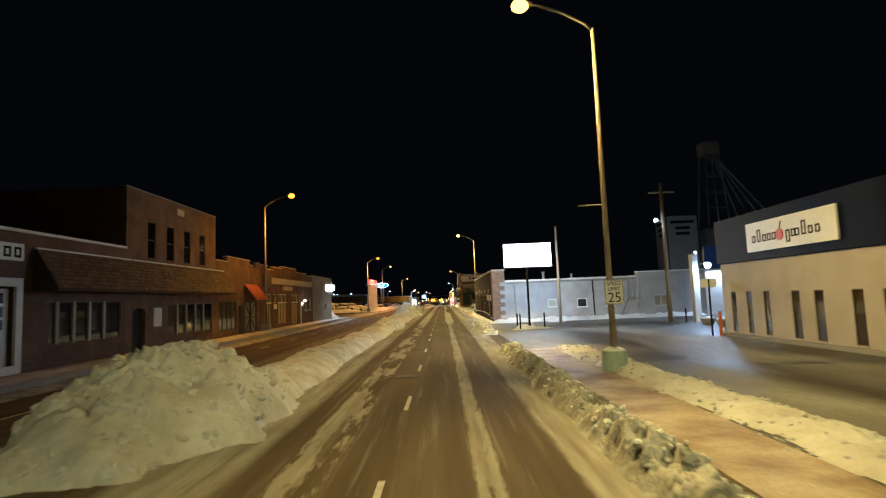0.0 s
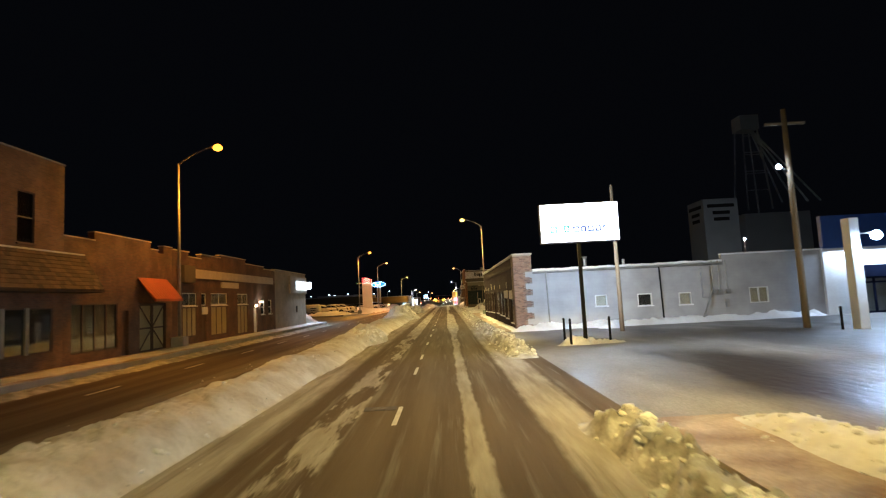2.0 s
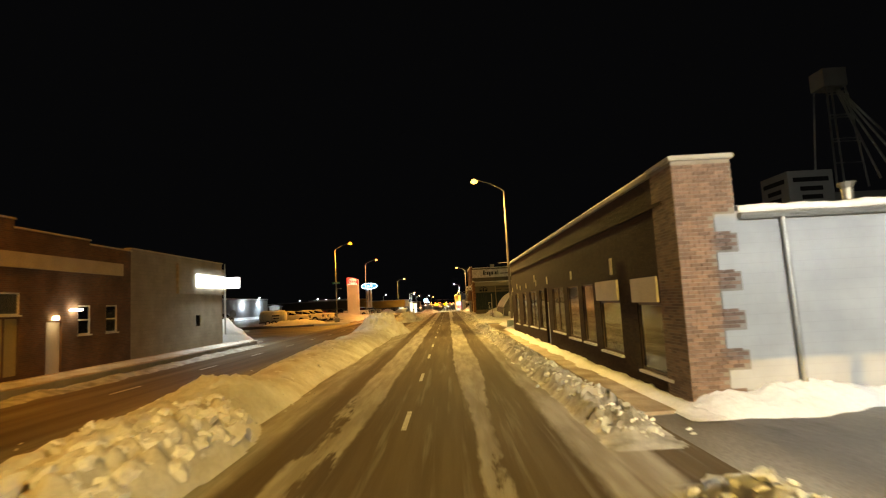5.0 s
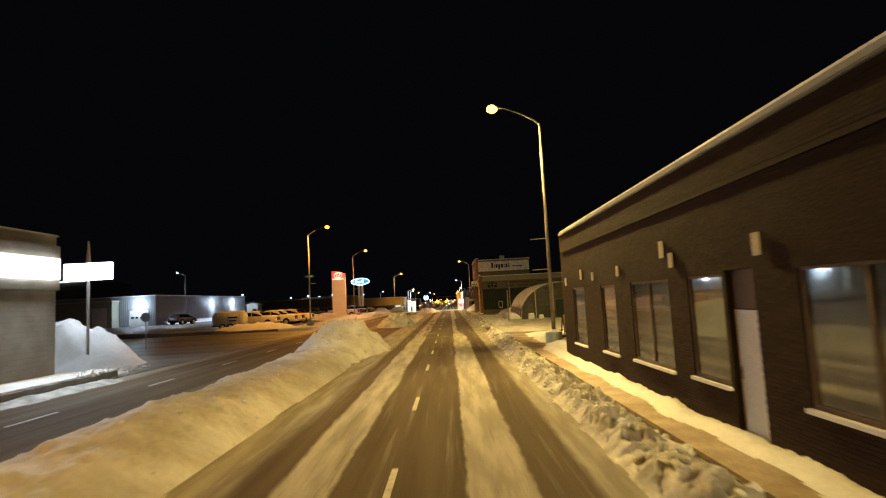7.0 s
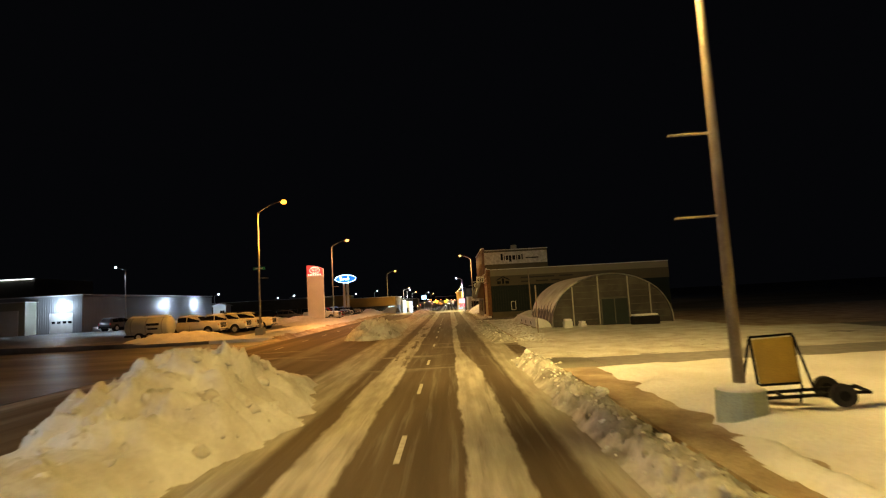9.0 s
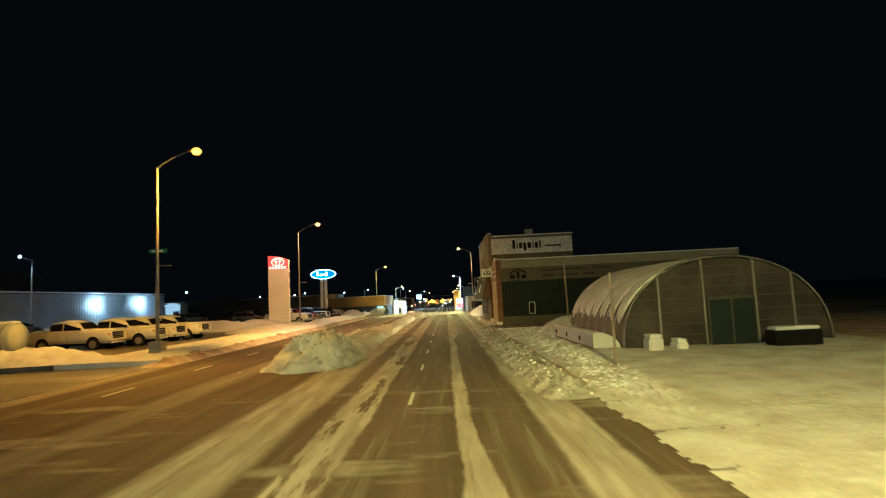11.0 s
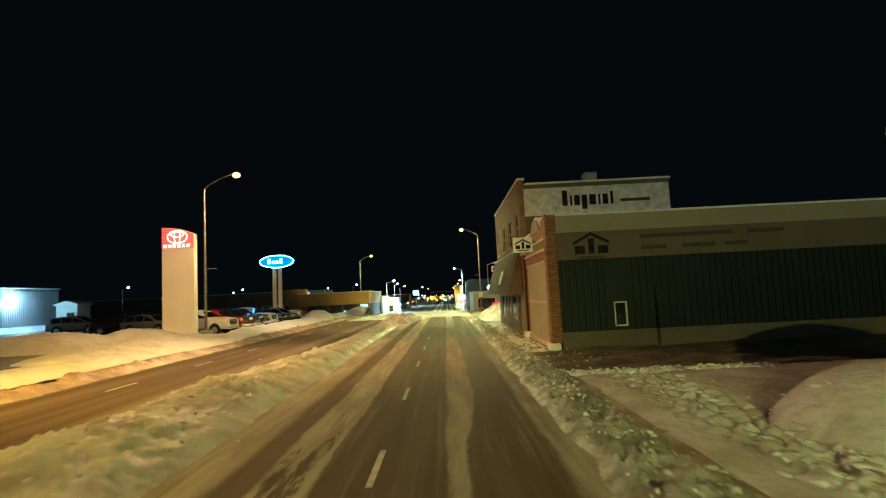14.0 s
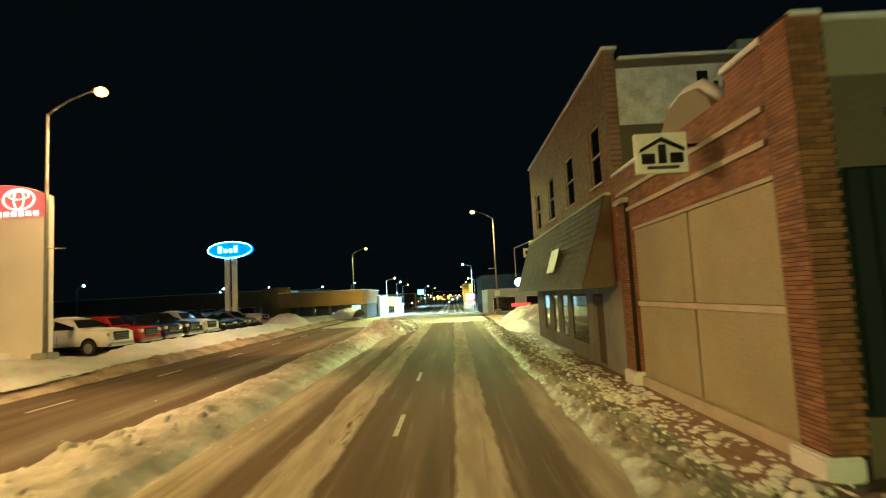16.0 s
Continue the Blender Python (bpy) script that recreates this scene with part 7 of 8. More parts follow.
# ---- vehicles ----
def vehicle(name, paint, label, kind, place, heading, snow=True):
    """A parked pickup or estate, lofted along +x at the origin and then set down."""
    ob = thing(name, (0, 0, 0), label, "car", "parked vehicles")
    pick = kind == "pickup"
    n = 2.9 if pick else 2.4
    ax = 1.80 if pick else 1.42
    if pick:
        line = [(-n, 1.30), (-n + 0.06, 1.38), (-1.46, 1.38), (-1.42, 1.44), (-1.36, 1.88), (-1.20, 1.95), (-0.3, 1.98), (0.38, 1.95), (0.54, 1.86), (1.10, 1.38), (1.35, 1.35), (2.4, 1.32), (2.74, 1.26), (2.86, 1.10), (n, 0.74)]
        panes = ((-1.28, -0.42), (-0.34, 0.84))
    else:
        line = [(-n, 1.05), (-n + 0.1, 1.24), (-n + 0.34, 1.64), (-n + 0.6, 1.74), (-0.6, 1.79), (0.1, 1.76), (0.36, 1.67), (1.10, 1.18), (1.35, 1.13), (1.9, 1.05), (2.22, 0.96), (2.34, 0.85), (n, 0.66)]
        panes = ((-1.95, -1.12), (-1.04, -0.16), (-0.08, 0.80))
    belt = 1.34 if pick else 1.15

    def top_at(x):
        for (xa, za), (xb, zb) in zip(line, line[1:]):
            if xa <= x <= xb:
                return za + (zb - za) * (x - xa) / (xb - xa)
        return line[-1][1]

    def ring(x, zt):
        k = 1.0 - 0.10 * max(0.0, (x - n + 0.7) / 0.7) ** 2 - 0.05 * max(0.0, (-x - n + 0.4) / 0.4) ** 2
        r = (0.80 if pick else 0.70) + (0.10 if pick else 0.20) * min(1.0, max(0.0, (belt + 0.10 - zt) / 0.1)) if zt > belt else 0.90
        b = min(belt, zt - 0.10)
        half = [(0.78, 0.42), (0.95, 0.48), (0.985, min(0.78, b - 0.08)), (0.965, max(b - 0.12, 0.52)), (0.925, b), (r, max(zt - 0.09, b + 0.02)), (r * 0.90, zt - 0.025), (r * 0.5, zt)]
        return [(y * k, z) for y, z in half] + [(-y * k, z) for y, z in half[::-1]]
    bm = bmesh.new()
    rows = [[bm.verts.new((x, y, z)) for y, z in ring(x, zt)] for x, zt in line]
    for a, c in zip(rows, rows[1:]):
        for i in range(len(a)):
            bm.faces.new((a[i], c[i], c[(i + 1) % len(a)], a[(i + 1) % len(a)]))
    bm.faces.new(rows[0])
    bm.faces.new(rows[-1][::-1])
    bmesh.ops.recalc_face_normals(bm, faces=bm.faces)
    part("body", bm, paint, ob, smooth=True)
    roof = max(z for _, z in line)
    for s in (-1, 1):
        for xa, xb in panes:
            bm = bmesh.new()
            q = []
            for xx, low in ((xa, True), (xb, True), (xb, False), (xa, False)):
                zz = belt + 0.03 if low else min(roof - 0.12, top_at(xx) - 0.09)
                zz = max(zz, belt + 0.05) if not low else zz
                f = min(1.0, max(0.0, (zz - belt) / (roof - 0.09 - belt)))
                q.append(bm.verts.new((xx, s * (0.925 - (0.125 if pick else 0.225) * f + 0.012), zz)))
            bm.faces.new(q if s < 0 else q[::-1])
            part("side_window", bm, M_carglass, ob)
        part("mirror", box(0.82, 0.95, min(s * 0.93, s * 1.14), max(s * 0.93, s * 1.14), belt, belt + 0.2, bevel=0.03), M_black, ob)
        hl = part("headlight", box(n - 0.26, n - 0.03, min(s * 0.56, s * 0.87), max(s * 0.56, s * 0.87), 0.94 if pick else 0.76, 1.16 if pick else 0.90, bevel=0.03), M_lens, ob)
        part("indicator", box(n - 0.2, n - 0.025, min(s * 0.80, s * 0.885), max(s * 0.80, s * 0.885), 0.96 if pick else 0.78, 1.10 if pick else 0.88), M_amber_lens, hl)
        part("tail_light", box(-n - 0.012, -n + 0.05, min(s * 0.76, s * 0.92), max(s * 0.76, s * 0.92), 0.80, 1.12), M_red, ob)
        part("door_line", box(-0.07, -0.05, min(s * 0.96, s * 0.986), max(s * 0.96, s * 0.986), 0.52, 1.10), M_black, ob)
        part("rocker", box(-ax + 0.5, ax - 0.5, min(s * 0.80, s * 0.975), max(s * 0.80, s * 0.975), 0.34, 0.50, bevel=0.02), M_black, ob)
        for cx in (-ax, ax):
            part("wheel_arch", tube([(cx, s * 0.6, 0.46), (cx, s * 0.992, 0.46)], 0.47, 20), M_black, ob)
            w = part("wheel", tube([(cx, s * 0.72, 0.39), (cx, s * 0.98, 0.39), (cx, s * 1.01, 0.39)], [0.39, 0.39, 0.34], 20), M_tyre, ob)
            part("rim", tube([(cx, s * 0.93, 0.39), (cx, s * 1.016, 0.39), (cx, s * 1.02, 0.39)], [0.25, 0.25, 0.08], 12), M_rim, w)
    i = 8 if pick else 6
    (x0, z0), (x1, z1) = line[i + 1], line[i]
    bm = bmesh.new()
    q = [bm.verts.new(p) for p in ((x0 - 0.05, -0.80, z0 + 0.055), (x0 - 0.05, 0.80, z0 + 0.055), (x1 + 0.03, 0.62, z1 + 0.005), (x1 + 0.03, -0.62, z1 + 0.005))]
    bm.faces.new(q)
    part("windscreen", bm, M_carglass, ob)
    gr = part("grille", box(n - 0.1, n + 0.015, -0.54, 0.54, 0.70 if pick else 0.66, 1.18 if pick else 0.86, bevel=0.03), M_black, ob)
    for z in (0.80, 0.92, 1.04) if pick else (0.72, 0.79):
        part("bar", box(n + 0.016, n + 0.03, -0.5, 0.5, z, z + 0.035), M_chrome, gr)
    part("bumper", box(n - 0.18, n + 0.10, -0.88, 0.88, 0.42, 0.62, bevel=0.05), M_chrome if pick else M_black, ob)
    part("bumper", box(-n - 0.12, -n + 0.1, -0.88, 0.88, 0.45, 0.65, bevel=0.05), M_chrome if pick else M_black, ob)
    if pick:
        part("bed", box(-n + 0.12, -1.50, -0.78, 0.78, 1.37, 1.412), M_snow if snow else M_black, ob, "load bed")
    if snow:
        for nm, xa, xb, hw, lift in (("roof_snow", -1.2 if pick else -n + 0.45, 0.42, 0.66, 0.09), ("bonnet_snow", 1.32 if pick else 1.15, n - 0.32, 0.84, 0.07)):
            bm = bmesh.new()
            rws = []
            m = 9
            for k in range(m + 1):
                x = xa + (xb - xa) * k / m
                z = top_at(x)
                e = lift * min(1.0, 3 * min(k, m - k) / m + 0.15) * (1 + 0.5 * noise.noise((x * 3, hw * 9, 0)))
                rws.append([bm.verts.new((x, hw * u, z - 0.03 + (e + 0.02) * (1 - abs(u) ** 4) - 0.03 * abs(u) ** 4)) for u in (-1, -0.85, -0.4, 0, 0.4, 0.85, 1)])
            for a, c in zip(rws, rws[1:]):
                for j in range(6):
                    bm.faces.new((a[j], c[j], c[j + 1], a[j + 1]))
            part(nm, bm, M_snow, ob, "snow on the %s" % nm.split("_")[0], smooth=True)
    ob.matrix_basis = pose(*place, 0, 0, heading)
    return ob


def paint(name, c):
    return material(name, c, 0.25, 0.1, second=tuple(v * 0.8 for v in c), scale=2, amount=0.4, bump=0.0)


P_WHITE, P_RED, P_NAVY, P_DARK, P_SILVER, P_GREY = paint("white_car_paint", (0.72, 0.72, 0.70)), paint("red_car_paint", (0.35, 0.02, 0.02)), paint("navy_car_paint", (0.02, 0.03, 0.09)), paint("black_car_paint", (0.018, 0.018, 0.02)), paint("silver_car_paint", (0.42, 0.42, 0.42)), paint("grey_car_paint", (0.14, 0.14, 0.15))
_first = vehicle("pickup_truck", P_WHITE, "white pickup truck with snowy roof and bonnet near the lamp", "pickup", (-25.6, 127.7, 0.3), -4)
for _k, (_x, _y, _r) in enumerate(((-24.0, 130.2, -3), (-23.7, 132.7, -6), (-23.0, 135.2, -2))):
    copy_thing(_first, pose(_x, _y, 0.3, 0, 0, _r))
for _k, (_p, _nm, _kind) in enumerate(((P_WHITE, "white", "pickup"), (P_RED, "red", "pickup"), (P_NAVY, "navy blue", "pickup"), (P_DARK, "black", "pickup"), (P_WHITE, "white", "pickup"), (P_DARK, "black", "suv"), (P_NAVY, "dark blue", "suv"), (P_GREY, "grey", "suv"), (P_SILVER, "silver", "pickup"))):
    _l = 2.9 if _kind == "pickup" else 2.4
    vehicle("pickup_truck" if _kind == "pickup" else "estate_car", _p, "%s %s in the row facing the street" % (_nm, "pickup truck" if _kind == "pickup" else "sport utility car"), _kind, (-17.8 - _l + random.uniform(-0.2, 0.2), 160.3 + 2.75 * _k, 0.3), -8, snow=_k in (0, 4, 8))
for _p, _nm, _x, _y, _r in ((P_GREY, "grey", -36.5, 168.5, 10), (P_DARK, "black", -31.0, 166.5, 5), (P_GREY, "grey", -26.5, 163.6, -10), (P_DARK, "black", -40.5, 174.5, 8)):
    vehicle("estate_car", _p, "%s sport utility car parked behind the snow heap" % _nm, "suv", (_x, _y, 0.42 if _x > -35 else 0.55), _r, snow=False)
vehicle("estate_car", P_GREY, "dark grey estate car before the white warehouse", "suv", (-44.5, 146.0, 0.75), 80, snow=False)
# water tank trailer
tk = thing("tank_trailer", (-27.0, 121.6, 0.3), "grey-green tank trailer with tandem wheels and unreadable lettering", "trailer")
_bm = tube([(-28.6, 121.6, 1.55), (-28.45, 121.6, 1.55), (-24.95, 121.6, 1.55), (-24.8, 121.6, 1.55)], [0.72, 0.86, 0.86, 0.72], 24)
part("tank", _bm, material("grey_green_tank", (0.46, 0.51, 0.48), 0.5, second=(0.32, 0.35, 0.32), scale=1.2, bump=0.1), tk, smooth=True)
for _x in (-28.0, -26.7, -25.3):
    part("strap", tube([(_x - 0.04, 121.6, 1.55), (_x + 0.04, 121.6, 1.55)], 0.88, 24), M_pole, tk)
part("hatch", tube([(-27.1, 121.6, 2.38), (-27.1, 121.6, 2.52)], 0.25, 12), M_pole, tk)
part("lettering", box(-26.6, -25.5, 120.715, 120.73, 1.65, 1.85), M_letter, tk)
part("lettering", box(-26.5, -25.6, 120.72, 120.735, 1.30, 1.45), M_letter, tk)
part("chassis", box(-28.7, -23.6, 121.0, 122.2, 0.72, 0.86), M_black, tk)
part("drawbar", tube([(-23.7, 121.6, 0.78), (-22.6, 121.6, 0.65)], 0.06, 6), M_black, tk)
for _s in (120.75, 122.3):
    for _x in (-27.3, -26.35):
        _w = part("wheel", tube([(_x, _s, 0.68), (_x, _s + 0.22, 0.68)], 0.38, 18), M_tyre, tk)
        part("rim", tube([(_x, _s - 0.012, 0.68), (_x, _s + 0.02, 0.68)], 0.22, 12), M_white, _w)
part("snow_cap", prism([(121.2, 2.36), (122.0, 2.36), (121.85, 2.48), (121.6, 2.52), (121.35, 2.48)], "x", -28.3, -25.0), M_snow, tk, "snow along the tank top")

# ---- dealer signs ----
py = thing("pylon_sign", (-20.7, 157.0, 0.3), "tall pale pylon sign with a red lit head and oval mark", "sign")
_pts = [(-21.95, 0.2), (-19.45, 0.2), (-19.45, 8.32), (-19.85, 8.52), (-20.4, 8.72), (-21.1, 8.84), (-21.95, 8.9)]
part("pillar", prism(_pts, "y", 156.75, 157.3), M_pylon, py)
_pts = [(-21.93, 7.25), (-19.47, 7.25), (-19.47, 8.30), (-19.85, 8.49), (-20.4, 8.69), (-21.1, 8.81), (-21.93, 8.87)]
part("red_head", prism(_pts, "y", 156.72, 156.749), M_red_glow, py, "red lit head panel")


def oval(cx, cz, a, b, y, t, mat, parent, name="oval"):
    return part(name, tube([(cx + a * math.cos(2 * math.pi * k / 32), y, cz + b * math.sin(2 * math.pi * k / 32)) for k in range(33)], t, 6, caps=False), mat, parent)


oval(-20.72, 8.12, 0.76, 0.50, 156.68, 0.042, M_pink_glow, py)
oval(-20.72, 8.12, 0.24, 0.48, 156.68, 0.032, M_pink_glow, py)
oval(-20.72, 8.31, 0.50, 0.19, 156.68, 0.032, M_pink_glow, py)
for _k in range(6):
    part("lettering", box(-21.78 + 0.36 * _k, -21.56 + 0.36 * _k, 156.66, 156.70, 7.30, 7.54), M_pink_glow, py, "glowing bar in place of lettering")
fd = thing("oval_sign", (-20.66, 181.3, 0.3), "blue lit oval sign with a white rim on twin posts", "sign")
_bm = tube([(-20.66, 181.12, 7.72), (-20.66, 181.45, 7.72)], 1.0, 40)
for _vv in _bm.verts:
    _vv.co.x, _vv.co.z = -20.66 + (_vv.co.x + 20.66) * 2.15, 7.72 + (_vv.co.z - 7.72) * 0.80
part("face", _bm, M_blue_glow, fd)
oval(-20.66, 7.72, 2.06, 0.74, 181.10, 0.055, M_white_glow, fd, "rim")
for _k, (_a, _w, _h) in enumerate(((-21.75, 0.34, 0.62), (-21.2, 0.3, 0.36), (-20.72, 0.28, 0.36), (-20.25, 0.3, 0.62))):
    part("lettering", box(_a, _a + _w, 181.05, 181.10, 7.45, 7.45 + _h), M_white_glow, fd, "glowing bar in place of lettering")
for _x in (-21.0, -20.32):
    part("post", box(_x - 0.22, _x + 0.22, 181.15, 181.45, 0.2, 7.0, bevel=0.03), M_pylon, fd)

# ---- warehouse, hut and far buildings across the side street ----
WX, WY0, WY1, WZ = -47.4, 143.0, 181.0, 0.85
wh = thing("warehouse", (WX, WY0, WZ), "long white ribbed metal warehouse with bright wall lamps", "building")
part("wall", wall_x(WX - 0.3, WX, WY0 + 0.3, WY1, WZ - 0.3, 5.45), M_metal_wall, wh, "long ribbed side wall")
part("wall", wall_y(-75, WX, WY0, WY0 + 0.3, WZ - 0.3, 5.6, [(-51.6, -48.6, WZ, 3.5)]), M_metal_wall, wh, "ribbed end wall")
part("wall", wall_y(-75, WX - 0.3, WY1 - 0.3, WY1, WZ - 0.3, 5.45), M_metal_wall, wh)
part("wall", wall_x(-75.3, -75, WY0, WY1, WZ - 0.3, 5.45), M_metal_wall, wh)
_bm = bmesh.new()
for _k in range(126):
    box(WX, WX + 0.035, WY0 + 0.15 + 0.3 * _k, WY0 + 0.22 + 0.3 * _k, WZ, 5.4, _bm)
part("ribbing", _bm, M_metal_wall, wh)
_bm = bmesh.new()
for _k in range(90):
    _x = WX - 0.2 - 0.3 * _k
    box(_x - 0.07, _x, WY0 - 0.035, WY0, 3.55 if -51.7 < _x < -48.5 else WZ, 5.5, _bm)
part("ribbing", _bm, M_metal_wall, wh)
part("roof", box(-75.4, WX + 0.15, WY0 - 0.15, WY1 + 0.1, 5.6, 5.75), M_snow, wh, "snowy flat roof")
_d = part("garage_door", box(-51.6, -48.6, WY0 + 0.1, WY0 + 0.16, WZ, 3.5), M_white, wh, "white sectional garage door")
for _k in range(4):
    part("pane", box(-51.4 + _k * 0.72, -50.95 + _k * 0.72, WY0 + 0.09, WY0 + 0.099, 2.1, 2.4), M_carglass, _d)
part("drift", prism([(WX, WZ - 0.2), (WX + 1.6, WZ - 0.2), (WX + 0.4, WZ + 0.45), (WX, WZ + 0.6)], "y", WY0 + 2, WY1 - 2), M_snow, wh, "snow drift along the wall")
_wlm = plain("wall_lamp_glass", (0.9, 0.95, 1), 0.4, emit=(0.75, 0.88, 1.0), power=6.0)
for _x, _y, _z, _aim in ((WX + 0.1, 163.2, 4.45, (1, 0)), (WX + 0.1, 173.6, 4.45, (1, 0)), (-49.9, WY0 - 0.1, 4.5, (0, -1))):
    part("wall_lamp", box(_x - 0.16, _x + 0.16, _y - 0.16, _y + 0.16, _z, _z + 0.25, bevel=0.03), _wlm, wh, "bright wall lamp")
    _li = bpy.data.lights.new("wall_light", "POINT")
    _li.energy, _li.color, _li.shadow_soft_size = 70.0, (0.66, 0.82, 1.0), 0.12
    _lo = new("wall_light", _li)
    _lo.location = Vector((_x + 0.9 * _aim[0], _y + 0.9 * _aim[1], _z - 0.3)) - wh.location
    _lo.parent = wh
cb = thing("metal_shed", (-62, 143, 0.6), "cream metal shed with a pale door", "building")
part("wall", box(-74, -53.2, 141.0, 142.9, 0.0, 5.0, bevel=0.02), material("cream_metal", (0.42, 0.42, 0.33), 0.5, 0.1, scale=0.4, bump=0.1), cb)
part("door", box(-56.3, -54.0, 140.9, 140.99, 0.7, 4.0), M_white, cb, "pale roller door")
part("roof", box(-74.2, -53.0, 140.8, 142.95, 5.0, 5.1), M_snow, cb)
HX, HY, HZ = -45.0, 179.0, 0.75
ht = thing("hut", (HX, HY, HZ), "small white hut with a low gable roof", "hut")
part("wall", wall_y(HX - 1.25, HX + 1.25, HY, HY + 0.2, HZ - 0.1, HZ + 2.9, [(HX + 0.05, HX + 0.95, HZ + 1.15, HZ + 2.0)]), M_white, ht)
part("wall", wall_x(HX + 1.05, HX + 1.25, HY + 0.2, HY + 2.2, HZ - 0.1, HZ + 2.9), M_white, ht)
part("wall", wall_x(HX - 1.25, HX - 1.05, HY + 0.2, HY + 2.2, HZ - 0.1, HZ + 2.9), M_white, ht)
part("wall", wall_y(HX - 1.25, HX + 1.25, HY + 2.2, HY + 2.4, HZ - 0.1, HZ + 2.9), M_white, ht)
part("roof", prism([(HX - 1.5, HZ + 2.85), (HX + 1.5, HZ + 2.85), (HX + 1.5, HZ + 2.98), (HX, HZ + 3.4), (HX - 1.5, HZ + 2.98)], "y", HY - 0.25, HY + 2.65), M_snow, ht, "snowy gable roof")
_w = part("window", frame_bars(HX + 0.05, HX + 0.95, HZ + 1.15, HZ + 2.0, HY - 0.05, HY + 0.1, 0.08, "y", mullions=(HX + 0.5,)), M_trim, ht)
part("pane", box(HX + 0.1, HX + 0.9, HY + 0.05, HY + 0.06, HZ + 1.2, HZ + 1.95), M_carglass, _w)
part("door", box(HX - 1.0, HX - 0.25, HY - 0.04, HY - 0.004, HZ, HZ + 2.0), M_white, ht)
sp2 = thing("stop_sign", (-23.0, 97.0, 0.02), "back of an octagonal road sign on a thin post", "road sign")
part("post", tube([(-23.0, 97.0, 0.0), (-23.0, 97.0, 2.7)], 0.035, 6), M_pole, sp2)
part("plate", tube([(-23.0, 96.96, 2.4), (-23.0, 96.98, 2.4)], 0.38, 8), M_pole, sp2)


def block(name, x0, x1, y0, y1, z0, z1, mat, label, bays=0, glow=None, snowy=True):
    """A plain far building: walls, parapet, roof and a row of windows on the side that faces the camera."""
    ob = thing(name, ((x0 + x1) / 2, y0, z0), label, "building")
    holes = []
    if bays:
        w = (x1 - x0) / bays
        holes = [(x0 + w * (k + 0.15), x0 + w * (k + 0.85), z0 + 0.6, z0 + 2.4) for k in range(bays)]
    part("wall", wall_y(x0, x1, y0, y0 + 0.3, z0, z1, holes), mat, ob)
    part("flank_wall", box(x0, x0 + 0.3, y0 + 0.3, y1, z0, z1), mat, ob)
    part("flank_wall", box(x1 - 0.3, x1, y0 + 0.3, y1, z0, z1), mat, ob)
    part("rear_wall", box(x0 + 0.3, x1 - 0.3, y1 - 0.3, y1, z0, z1), mat, ob)
    part("roof", box(x0 + 0.3, x1 - 0.3, y0 + 0.3, y1 - 0.3, z1 - 0.5, z1 - 0.35), M_snow, ob)
    if snowy:
        part("coping", box(x0 - 0.05, x1 + 0.05, y0 - 0.06, y0 + 0.34, z1, z1 + 0.1), M_snow, ob)
    for k, h in enumerate(holes):
        window_y(ob, y0, -1, *h, back=glow if glow and k % 3 != 1 else M_unlit_depth)
    return ob


M_ochre = material("ochre_render", (0.50, 0.30, 0.08), 0.8, scale=0.5, bump=0.1)
M_brownblk = material("brown_block", (0.14, 0.115, 0.085), 0.85, scale=0.5, bump=0.1)
M_lit_room = plain("lit_showroom", (0.5, 0.6, 0.6), 0.8, emit=(0.40, 0.70, 0.85), power=0.045)
M_lit_window = plain("lit_shop_window", (0.6, 0.7, 0.75), 0.8, emit=(0.70, 0.92, 1.0), power=0.22)
dl = thing("dealer_building", (-20.7, 216, -0.3), "ochre showroom with a deep fascia over dark shop windows", "building")
part("fascia", box(-27.5, -14.4, 216.0, 235.0, 1.75, 4.0, bevel=0.04), M_ochre, dl, "deep ochre fascia")
part("coping", box(-27.6, -14.3, 215.9, 235.1, 4.0, 4.1), M_snow, dl, "line of snow on the fascia")
part("rear_wall", box(-27.4, -14.5, 221.0, 234.9, -0.6, 1.74), M_brownblk, dl)
for _k in range(6):
    _x = -27.3 + 2.56 * _k
    part("pier", box(_x - 0.16, _x + 0.16, 216.3, 216.7, -0.6, 1.75), M_brownblk, dl)
    if _k < 5:
        _w = part("window", frame_bars(_x + 0.18, _x + 2.38, -0.5, 1.74, 216.45, 216.55, 0.07, "y", mullions=(_x + 1.28,)), M_trim, dl)
        part("pane", box(_x + 0.24, _x + 2.32, 216.49, 216.50, -0.45, 1.70), M_glass, _w)
part("lit_panel", box(-16.6, -15.0, 219.0, 219.1, -0.4, 1.6), M_lit_window, dl, "lit room behind the end window")
for _x, _z in ((-26.0, 0.4), (-22.6, 0.9), (-19.5, 0.3)):
    part("ceiling_lamp", box(_x - 0.2, _x + 0.2, 218.6, 218.8, _z, _z + 0.3), M_lit_window, dl, "small lit lamp inside")
part("round_tower", tube([(-28.6, 218, -0.6), (-28.6, 218, 5.0)], 2.2, 28), M_ochre, dl, "round ochre end tower", smooth=True)
block("long_building", -85, -33, 232, 246, -0.3, 5.0, M_brownblk, "long low brown building behind the car lot", 14)
block("white_building", -18.6, -13.9, 233, 246, -0.9, 3.0, M_metal_wall, "pale blue-grey shop with a lit window past the showroom", 2, M_lit_window)
block("white_building", -19.0, -14.0, 262, 276, -1.8, 2.6, M_metal_wall, "pale metal-clad shop further down", 2)
gb = block("grey_building", 4.1, 16, 197, 210, -0.5, 2.9, M_metal_wall, "grey shop with red window lettering beyond the lamp", 3, snowy=False)
